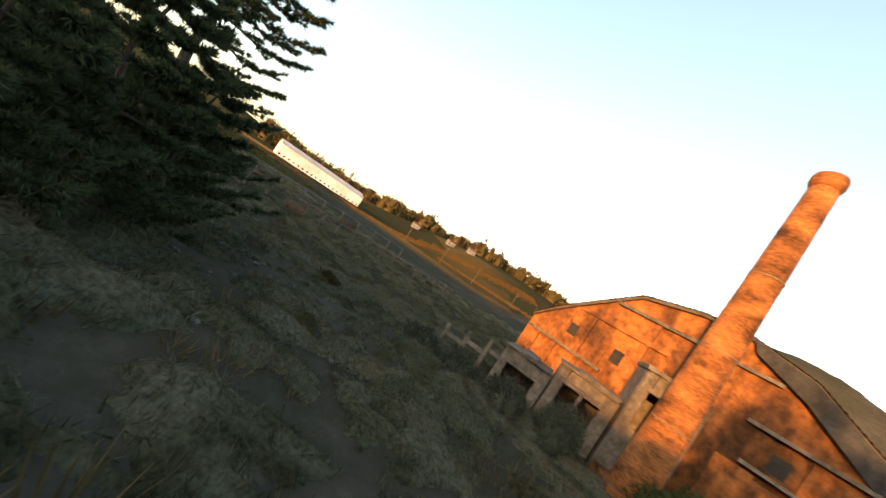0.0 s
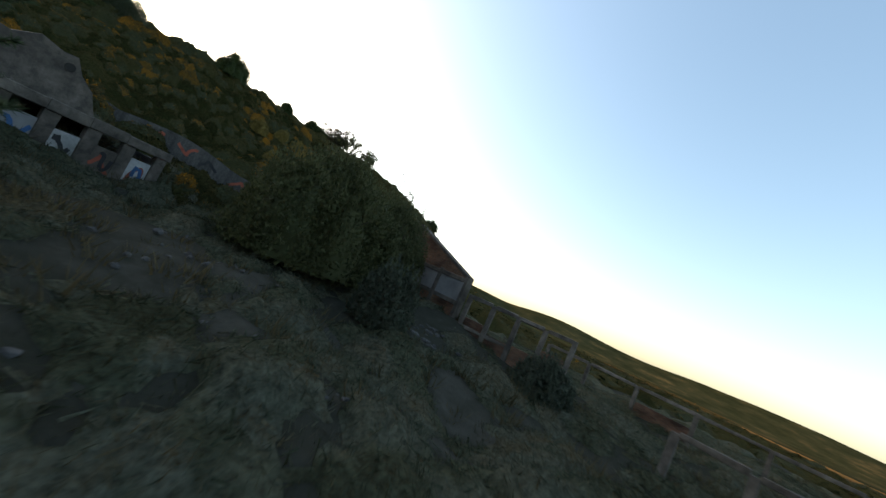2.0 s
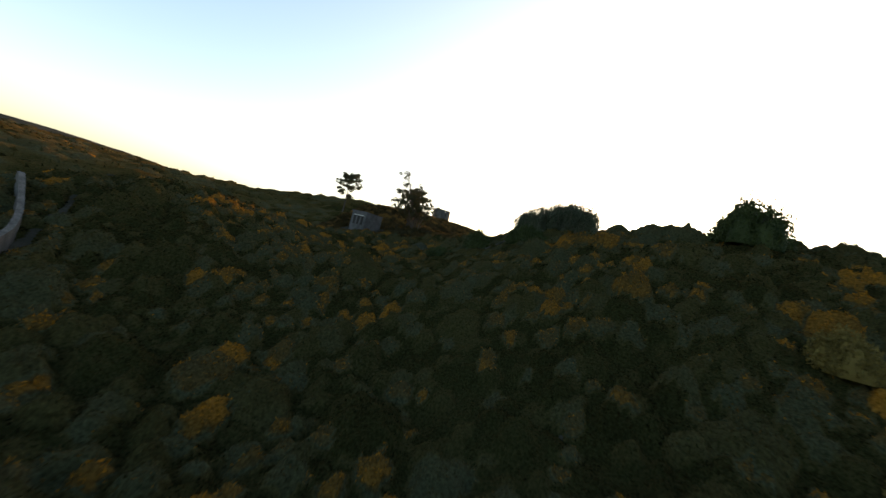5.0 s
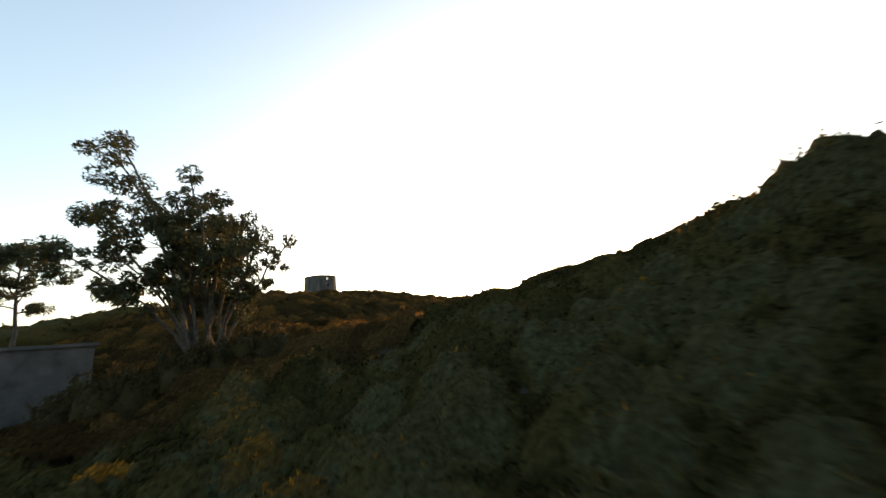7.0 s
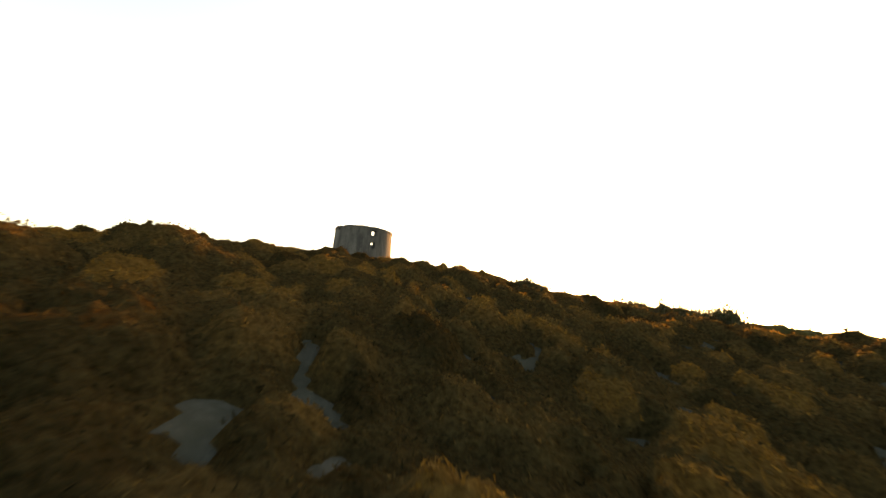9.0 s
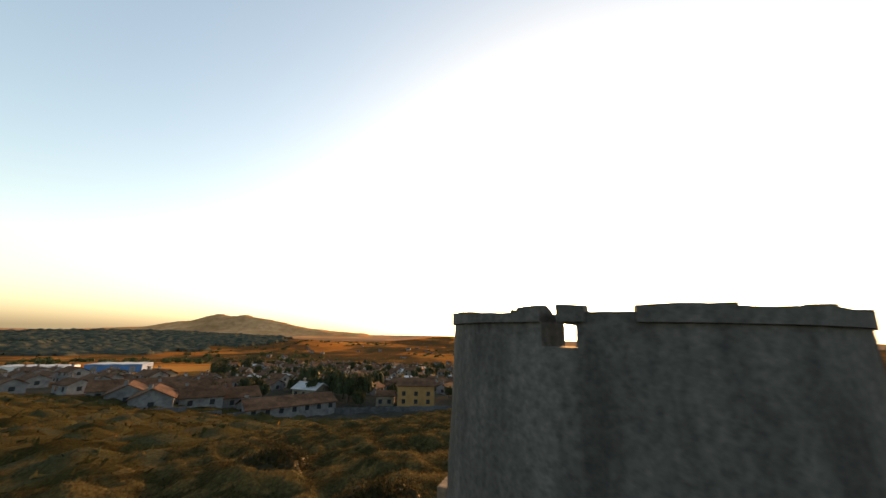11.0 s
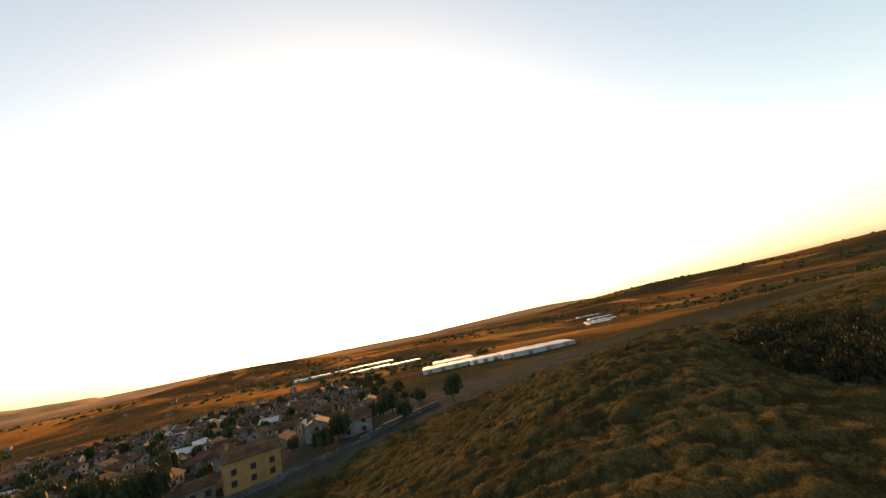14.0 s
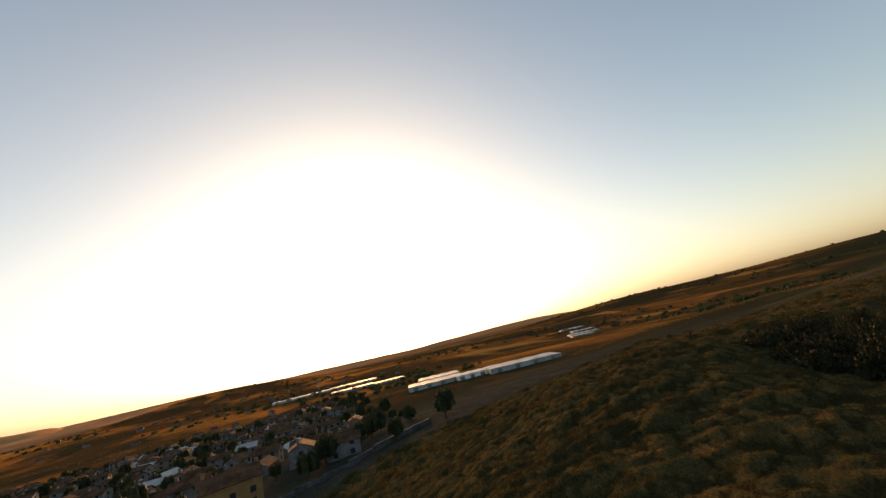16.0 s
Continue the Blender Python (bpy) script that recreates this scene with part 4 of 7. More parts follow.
def ruin_house():
    """Roofless concrete rooms with black openings, between the weeds and the chimney."""
    x, y = -20.6, -152.6
    rh = empty("ruined_house", x, y, gz(x, y) - 0.3, 170)
    tagged(rh, "roofless concrete house with black window openings, overgrown at its foot", "ruin")
    specs = ((0.0, 0.0, 3.4, 3.0, 3.3, 0.30, 0.72), (3.5, 0.3, 4.0, 3.4, 4.4, 0.40, 0.78), (7.7, 0.0, 3.6, 3.4, 7.2, 0.50, 0.84))
    for px, py, w, d, h, lo, hi in specs:
        ox0, ox1, oz0, oz1 = px + w * 0.18, px + w * 0.80, h * lo, h * hi
        for dims in ((px, py, -0.5, ox0, py + 0.3, h), (ox1, py, -0.5, px + w, py + 0.3, h), (ox0 + 0.002, py, -0.5, ox1 - 0.002, py + 0.3, oz0), (ox0 + 0.002, py, oz1, ox1 - 0.002, py + 0.3, h)):
            box_part("front_wall", dims, CONCRETE, rh, wobble=0.03, bevel=0.03)
        for dims in ((px, py + d, -0.5, px + w, py + d + 0.25, h * 0.95), (px, py + 0.31, -0.5, px + 0.22, py + d, h), (px + w - 0.22, py + 0.31, -0.5, px + w, py + d, h)):
            box_part("side_wall", dims, CONCRETE, rh, wobble=0.03)
        for k in range(3):
            box_part("slab", (px - 0.15 + k * w / 3, py - 0.25 + 0.12 * (k % 2), h + 0.004, px - 0.12 + (k + 1) * w / 3, py + d + 0.3, h + random.uniform(0.14, 0.34)), CONCRETE, rh, "broken concrete slab", wobble=0.06)
        box_part("lintel", (ox0 - 0.25, py - 0.12, oz1 - 0.02, ox1 + 0.25, py - 0.002, oz1 + 0.24), CONCRETE, rh, wobble=0.02)
        box_part("sill", (ox0 - 0.15, py - 0.16, oz0 - 0.12, ox1 + 0.15, py - 0.002, oz0), CONCRETE, rh, wobble=0.02)
        if h > 4:
            box_part("mullion", ((ox0 + ox1) / 2 - 0.12, py + 0.04, oz0 + 0.004, (ox0 + ox1) / 2 + 0.12, py + 0.22, oz1 - 0.004), CONCRETE, rh, wobble=0.02)
    for k in range(3):
        box_part("post", (-1.2 - k * 1.6, 0.1, -0.5, -0.9 - k * 1.6, 0.4, 2.9 - 0.45 * k), CONCRETE, rh, wobble=0.04, bevel=0.03)
        box_part("beam", (-0.88 - k * 1.6, 0.12, 2.0 - 0.4 * k, 0.38 - k * 1.6 - 0.4 * (k == 0), 0.38, 2.3 - 0.4 * k), CONCRETE, rh, wobble=0.04, bevel=0.03)
    return rh


ruin_house()


def scrawl(name, parent, x0, x1, z0, z1, y, mat, seed, width=0.06):
    """A loop of spray paint on a panel: a flat wavering ribbon, 2 mm proud of the wall."""
    r = random.Random(seed)
    pts = []
    for k in range(15):
        u = k / 14
        pts.append((x0 + (x1 - x0) * (u + 0.12 * math.sin(9 * u + seed)), (z0 + z1) / 2 + (z1 - z0) / 2 * math.sin(6.0 * u + seed * 1.7) * r.uniform(0.6, 1.0)))
    bm = bmesh.new()
    lo, hi = [], []
    for k, (x, z) in enumerate(pts):
        a, c = pts[max(k - 1, 0)], pts[min(k + 1, 14)]
        dx, dz = c[0] - a[0], c[1] - a[1]
        d = math.hypot(dx, dz) + 1e-6
        lo.append(bm.verts.new((x - dz / d * width, y, z + dx / d * width)))
        hi.append(bm.verts.new((x + dz / d * width, y, z - dx / d * width)))
    for k in range(14):
        bm.faces.new((lo[k], lo[k + 1], hi[k + 1], hi[k]))
    return part(name, bm, mat, parent, "faded spray paint")


def graffiti_wall():
    """Long crumbling wall at the foot of the slope, painted on its lower face."""
    pts = ((18.5, -131.5), (16.4, -129.2), (13.7, -125.8), (11.8, -123.3), (8.0, -118.9), (2.6, -113.3), (-1.3, -109.8), (-5.1, -105.3), (-7.9, -102.6), (-10.8, -100.8), (-15.3, -98.5))
    gw = empty("old_wall", pts[0][0], pts[0][1], 0)
    tagged(gw, "long crumbling pale wall with faded spray paint, winding up the slope", "wall")
    for i in range(len(pts) - 1):
        a, b = Vector((*pts[i], 0)), Vector((*pts[i + 1], 0))
        before = Vector((*pts[i - 1], 0)) if i else a * 2 - b
        after = Vector((*pts[i + 2], 0)) if i + 2 < len(pts) else b * 2 - a
        n = 4

        def bend(u):
            return 0.5 * (2 * a + (b - before) * u + (2 * before - 5 * a + 4 * b - after) * u * u + (3 * a - before - 3 * b + after) * u ** 3)

        def across(u):
            g = bend(u + 0.02) - bend(u - 0.02)
            return Vector((-g.y, g.x, 0)).normalized()

        for k in range(n):
            p, q = bend(k / n), bend((k + 1) / n)
            d = (q - p).normalized()
            s = Vector((-d.y, d.x, 0))
            bm = bmesh.new()
            vs = []
            for pt, s in ((p, across(k / n)), (q, across((k + 1) / n))):
                zz = gz(pt.x, pt.y)
                j = 0.0
                hh = 1.22 + 0.22 * noise.noise(pt * 0.35 + Vector((3, 0, 0)))
                for o, z in ((-0.22, zz - 0.8), (0.22, zz - 0.8), (0.17, zz + hh), (-0.17, zz + hh)):
                    vs.append(bm.verts.new((pt + s * (o + j)) + Vector((0, 0, z)) - a.to_3d() * 0 - Vector((pts[0][0], pts[0][1], 0))))
            A, B = vs[:4], vs[4:]
            bm.faces.new(A)
            bm.faces.new(B[::-1])
            for m in range(4):
                bm.faces.new((A[m], B[m], B[(m + 1) % 4], A[(m + 1) % 4]))
            part("wall_length", bm, RENDER_WALL, gw)
            if i in (1, 2, 3) and k % 2 == 0:
                c = p.lerp(q, 0.5)
                pm = scrawl("painted_patch", gw, -0.5, 0.5, 0.3, 0.95, 0.0, (PAINT_RED, PAINT_BLUE, PAINT_BLACK, PAINT_RED)[(i + k) % 4], i * 5 + k, 0.09)
                pm.matrix_local = Matrix.Translation(c + Vector((-d.y, d.x, 0)) * 0.235 + Vector((0, 0, gz(c.x, c.y))) - Vector((pts[0][0], pts[0][1], 0))) @ Matrix.Rotation(math.atan2(d.y, d.x), 4, "Z")
    return gw


graffiti_wall()


def window_ruin():
    """Low ruined building: a row of piers under a heavy beam, half walled up between, sprayed with paint."""
    wr = empty("window_ruin", -2.9, -126.8, -22.85, -8)
    tagged(wr, "low flat-roofed grey ruin with piers, half-walled openings and spray paint", "ruin")
    n, step = 8, 1.4
    top, bot = 2.5, 2.05
    paints = ((PAINT_BLACK,), (PAINT_BLUE,), (PAINT_RED,), (PAINT_BLACK,), (PAINT_BLUE,), (PAINT_BLACK,), (PAINT_RED, PAINT_BLACK), (PAINT_RED, PAINT_BLUE))
    for k in range(n + 1):
        box_part("pier", (k * step, -0.02, -0.3, k * step + 0.5, 0.32, bot), CONCRETE, wr, wobble=0.03, bevel=0.02)
    for k in range(n):
        box_part("beam", (k * step, -0.1, bot + 0.004, (k + 1) * step + 0.6 * (k == n - 1), 0.4, top + random.uniform(-0.04, 0.04)), CONCRETE, wr, wobble=0.02, bevel=0.025)
        a, b = k * step + 0.5, (k + 1) * step
        h = 1.55 + random.uniform(-0.12, 0.1)
        box_part("infill_panel", (a + 0.004, 0.06, -0.3, b - 0.004, 0.24, h), (GREY_WALL, WHITEWASH_OLD, CONCRETE, WHITEWASH_OLD)[k % 4], wr, "half-height rendered infill", wobble=0.015)
        for j, m in enumerate(paints[k]):
            scrawl("painted_patch", wr, a + 0.12 + 0.2 * j, b - 0.12, 0.35, 1.3, 0.038 - 0.004 * j, m, 3 * k + j, 0.08)
    box_part("back_wall", (0, 3.0, -0.3, n * step + 0.5, 3.28, 1.7), GREY_WALL, wr, wobble=0.03)
    for xx in (0.0, n * step + 0.22):
        box_part("end_wall", (xx, 0.41, -0.3, xx + 0.28, 2.98, 1.9), GREY_WALL, wr, wobble=0.02)
    for k in range(n):
        box_part("roof_slab", (k * step + 0.01, 0.42, 2.22 + random.uniform(0, 0.05), (k + 1) * step - 0.01, 3.28 - 0.5 * (k % 3 == 1), 2.42), CONCRETE, wr, "" if k else "weathered concrete roof slab", wobble=0.04, bevel=0.02)
    # taller rendered wall standing behind, with a round hole
    bm = bmesh.new()
    prism(bm, ((2.4, 0.6), (2.5, 3.7), (3.3, 4.1), (4.2, 4.0), (5.0, 4.5), (6.1, 4.4), (6.9, 4.9), (7.7, 4.7), (8.2, 4.8), (8.6, 4.1), (9.2, 3.6), (9.5, 2.9), (9.9, 2.2), (9.9, 0.6)), 3.3, 3.62)
    part("tall_wall", bm, CONCRETE, wr, "taller grey rendered wall with a broken edge")
    bm = bmesh.new()
    bmesh.ops.create_cone(bm, cap_ends=True, segments=20, radius1=0.2, radius2=0.2, depth=0.02)
    hole = part("hole", bm, DARK, wr, "dark disc for the shade inside a round hole")
    hole.matrix_local = pose(8.1, 3.285, 4.2, 90, 0, 0)
    return wr


window_ruin()

# small white house on the slope
def slope_house():
    x, y = -6.2, -50.3
    sh = empty("small_house", x, y, -10.2, 152)
    tagged(sh, "small flat-roofed pale house with dark narrow windows among scrub", "house")
    L, D, h = 4.6, 4.5, 4.6
    box_part("wall", (0, -0.3, 0, L, 0, h), HUT_WALL, sh)
    box_part("wall", (0, -D, 0, L, -D + 0.3, h), HUT_WALL, sh)
    for xx in (0, L - 0.3):
        box_part("wall", (xx, -D + 0.3, 0, xx + 0.3, -0.3, h), HUT_WALL, sh)
    box_part("roof", (-0.15, -D - 0.15, h, L + 0.15, 0.15, h + 0.18), HUT_WALL, sh, "flat concrete roof")
    for xx in (0.7, 1.9, 3.1):
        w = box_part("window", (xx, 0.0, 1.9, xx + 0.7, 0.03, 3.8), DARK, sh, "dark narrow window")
        box_part("frame", (xx - 0.1, 0.0, 3.8, xx + 0.8, 0.05, 3.92), FRAME, w)
    return sh


slope_house()
# ---------------------------------------------------------------- trees
def limb_path(start, way, length, sag, n=5):
    pts = [Vector(start)]
    d = Vector(way).normalized()
    for k in range(n):
        d = (d + Vector((random.uniform(-0.22, 0.22), random.uniform(-0.22, 0.22), random.uniform(-0.12, 0.18) - sag))).normalized()
        pts.append(pts[-1] + d * length / n)
    return pts


def clump(centre, r, n, length, width, up, flat=0.75):
    p = rng.normal(size=(n, 3))
    p /= np.linalg.norm(p, axis=1, keepdims=True)
    p *= (rng.uniform(0.25, 1, (n, 1)) ** 0.5) * r
    p[:, 2] *= flat
    return leaves(p + np.asarray(centre), length, width, up, 0.8, p / r)


def build_tree(name, x, y, height, spread, label, bark, leaf_mat, limbs=7, first=0.35, clumps=3, per=110, leaf=(0.26, 0.09), droop=-0.2, trunk_r=0.25, clump_r=0.95, lean=(0, 0), category="tree", group="", z=None, stems=1, sag=0.0, wide=0.62, turn=None):
    """A tapered trunk with limbs, and leaf clumps round the limb ends."""
    z = gz(x, y) - 0.15 if z is None else z
    t = empty(name, x, y, z, random.uniform(0, 360) if turn is None else turn)
    tagged(t, label, category, group)
    tubes, V, F, o = [], [], [], 0
    for s in range(stems):
        off = Vector((random.uniform(-0.5, 0.5), random.uniform(-0.5, 0.5), 0)) * (stems > 1) * spread * 0.4
        trunk = [Vector((0, 0, -0.3)) + off * 0.3]
        n = 8
        for k in range(1, n + 1):
            f = k / n
            trunk.append(Vector((lean[0] * f * f + off.x * (0.3 + f) + 0.06 * height * noise.noise((f * 2, x + s, 1)), lean[1] * f * f + off.y * (0.3 + f) + 0.06 * height * noise.noise((f * 2, y + s, 5)), height * 0.9 * f)))
        tubes.append(tube(trunk, [trunk_r * (1 - 0.85 * k / n) + 0.02 for k in range(n + 1)], 8))
        ends = []
        for i in range(limbs):
            f = first + (0.97 - first) * (i + random.uniform(-0.2, 0.4)) / limbs
            f = min(max(f, first * 0.9), 0.97)
            k = min(int(f * n), n - 1)
            p = trunk[k].lerp(trunk[k + 1], f * n - k)
            a = i * 2.4 + random.uniform(-0.4, 0.4)
            reach = spread * (1.05 - 0.65 * abs(f - wide) / 0.5) * random.uniform(0.75, 1.1)
            path = limb_path(p, (math.cos(a), math.sin(a), random.uniform(0.25, 0.7)), reach, sag)
            tubes.append(tube(path, [trunk_r * 0.42 * (1 - 0.85 * j / 5) * (1.1 - 0.5 * f) + 0.012 for j in range(6)], 5))
            ends.append((path[-1], 1.0))
            ends.append((path[3], 0.85))
            for b in range(clumps - 1):
                d = (path[-1] - path[2]).normalized() + Vector((random.uniform(-0.9, 0.9), random.uniform(-0.9, 0.9), random.uniform(-0.3, 0.6)))
                sub = limb_path(path[2 + b % 3], d, reach * 0.45, sag, 3)
                tubes.append(tube(sub, [trunk_r * 0.14 * (1 - 0.25 * j) + 0.008 for j in range(4)], 4))
                ends.append((sub[-1], 0.8))
        ends.append((trunk[-1] + Vector((0, 0, 0.04 * height)), 1.0))
        ends.append((trunk[-2], 0.8))
        for e, k in ends:
            v, f = clump(e, clump_r * k * random.uniform(0.7, 1.2), int(per * k), leaf[0], leaf[1], droop)
            V.append(v)
            F.append(f + o)
            o += len(v)
    joined_tubes("trunk", tubes, bark, t)
    crown = new("crown", mesh_from("crown", np.concatenate(V), np.concatenate(F), leaf_mat))
    crown.parent = t
    return t


random.seed(3)
build_tree("eucalyptus_tree", -18.9, -35.0, 10.9, 3.4, "slender eucalyptus with a round airy crown on a bare trunk", BARK, EUCALYPT, 14, 0.42, 6, 130, (0.30, 0.13), -0.4, 0.17, 0.72, (0.3, 0))
def fan_tree(x, y, turn, label, reaches):
    """A many-stemmed eucalyptus: slender limbs fan out of one foot to ragged, well-parted leaf clumps (side, height, size)."""
    t = empty("eucalyptus_tree", x, y, gz(x, y) - 0.15, turn)
    tagged(t, label, "tree")
    tubes, V, F, o = [], [], [], 0
    for side, h, size in reaches:
        end = Vector((side, random.uniform(-1.3, 1.3), h))
        bow = Vector((side * 0.25 + random.uniform(-0.3, 0.3), end.y * 0.3, h * 0.55))
        foot = Vector((random.uniform(-0.35, 0.35) + 0.06 * side, random.uniform(-0.35, 0.35), -0.2))
        path = [foot * (1 - f) ** 2 + bow * (2 * f * (1 - f)) + end * f * f + Vector((random.uniform(-0.1, 0.1), random.uniform(-0.1, 0.1), 0)) * (0 < k < 9) for k, f in ((k, k / 9) for k in range(10))]
        tubes.append(tube(path, [0.035 + 0.012 * h * (0.3 + size * 0.3) * (1 - k / 9) for k in range(10)], 6))
        ends = [(end, 0.62 * size)]
        for b in range(int(5 + 4 * size)):
            q = path[random.choice((5, 6, 7, 8, 8, 9))]
            way = Vector((random.uniform(-1, 1), random.uniform(-1, 1), random.uniform(-0.45, 0.6)))
            twig = limb_path(q, way, random.uniform(0.5, 1.25) * size, 0.06, 3)
            tubes.append(tube(twig, [0.022 - 0.005 * k for k in range(4)], 4))
            ends.append((twig[-1], random.uniform(0.26, 0.5) * size))
        for e, r in ends:
            v, f = clump(e, r, int(260 * r), 0.25, 0.10, -0.5, 0.85)
            V.append(v)
            F.append(f + o)
            o += len(v)
    joined_tubes("trunk", tubes, BARK, t)
    crown = new("crown", mesh_from("crown", np.concatenate(V), np.concatenate(F), EUCALYPT))
    crown.parent = t
    return t


fan_tree(5.2, -52.5, 25, "wide many-stemmed eucalyptus with ragged parted foliage above the slope",
         ((-4.2, 11.4, 1.2), (-4.1, 10.2, 1.35), (-3.2, 9.2, 1.15), (-1.2, 9.7, 1.0), (0.1, 8.9, 0.8), (-5.0, 7.6, 1.1), (-5.4, 5.6, 1.1), (-3.7, 5.6, 1.0),
          (-2.5, 7.3, 1.2), (-1.7, 8.3, 0.9), (0.3, 6.8, 1.25), (2.0, 6.6, 1.0), (3.2, 6.2, 0.7), (-0.4, 5.4, 1.3), (1.5, 4.8, 0.9), (-4.1, 4.3, 0.9), (-2.5, 4.9, 1.0), (0.8, 5.8, 1.2), (-1.3, 6.2, 1.2)))
build_tree("eucalyptus_tree", 1.2, -43.8, 9.8, 3.3, "many-stemmed eucalyptus with dense low foliage and thin trunks", BARK, EUCALYPT, 12, 0.14, 6, 110, (0.26, 0.11), -0.4, 0.11, 0.62, (0.4, 0), stems=3, wide=0.42, turn=0)
def sapling(x, y, h, r):
    """An upright young eucalyptus: several straight stems in a tall narrow coat of leaves with a spiky top."""
    t = empty("eucalyptus_tree", x, y, gz(x, y) - 0.15, random.uniform(0, 360))
    tagged(t, "upright dark eucalyptus sapling with pale stems on the bank", "tree", "eucalyptus saplings on the bank")
    tubes, V, F, o = [], [], [], 0
    for s in range(4):
        a = s * 1.57 + random.uniform(-0.5, 0.5)
        hh = h * random.uniform(0.72, 1.0)
        off = Vector((math.cos(a), math.sin(a), 0)) * r
        pts = [Vector((0, 0, -0.2)) + off * (0.1 + 0.55 * k / 6) + Vector((random.uniform(-0.05, 0.05), random.uniform(-0.05, 0.05), hh * k / 6)) for k in range(7)]
        tubes.append(tube(pts, [0.055 * (1 - 0.13 * k) + 0.006 for k in range(7)], 6))
        for k in range(1, 7):
            for q in range(3):
                b = random.uniform(0, 6.28)
                p = pts[k] + Vector((math.cos(b), math.sin(b), random.uniform(0.1, 0.7))) * r * random.uniform(0.2, 0.62) * (1.15 - 0.13 * k)
                tubes.append(tube([pts[k], p], [0.014, 0.005], 4))
                m = 46
                pp = rng.normal(0, 1, (m, 3)) * np.array([0.24, 0.24, 0.30]) + np.array(p)
                v, f = leaves(pp, 0.19, 0.085, 0.45, 0.8)
                V.append(v)
                F.append(f + o)
                o += len(v)
    joined_tubes("trunk", tubes, PALE_BARK, t)
    crown = new("crown", mesh_from("crown", np.concatenate(V), np.concatenate(F), SAPLING_LEAF))
    crown.parent = t


for k in range(34):
    u, w = (k % 17) / 16, k // 17
    sx_ = 24.0 + 7.2 * u + random.uniform(-0.4, 0.4)
    sy_ = -70.8 - 8.0 * u + 1.6 * w - 0.8 + random.uniform(-0.4, 0.4)
    sapling(sx_, sy_, 2.3 + 2.4 * math.sin(0.75 + 2.1 * u) + 0.6 * math.sin(k * 2.3) * random.uniform(0.3, 1.0), 0.75)


def fallen_trunk(foot, head, r, bark, label):
    """A dead trunk leaning on the bank from its foot to its head, with stubs of broken branches."""
    a = Vector((*foot, gz(*foot) + 0.35))
    b = Vector((*head, gz(*head) + 0.75))
    p = empty("fallen_trunk", *a)
    tagged(p, label, "tree trunk", "dead trunks on the bank")
    d = b - a
    pts = [d * (k / 7) + Vector((0.06 * math.sin(k * 2.1), 0.05 * math.cos(k * 1.7), 0.04 * math.sin(k * 1.3))) for k in range(8)]
    tubes = [tube(pts, [r * (1 - 0.08 * k) for k in range(8)], 8)]
    for k in (3, 5, 6):
        tubes.append(tube([pts[k], pts[k] + Vector((random.uniform(-0.3, 0.3), random.uniform(-0.3, 0.3), random.uniform(0.1, 0.4)))], [r * 0.35, r * 0.12], 5))
    joined_tubes("stem", tubes, bark, p)


fallen_trunk((18.0, -76.3), (20.1, -74.0), 0.045, DEAD_BARK, "pale dead trunk lying aslant on the bank")
for foot, head, r in (((20.2, -76.7), (23.1, -74.8), 0.10), ((20.9, -77.7), (23.4, -75.7), 0.09), ((19.7, -77.3), (22.4, -74.6), 0.06)):
    fallen_trunk(foot, head, r * 0.6, DEAD_BARK, "pale bare trunk leaning out from the bank below the saplings")


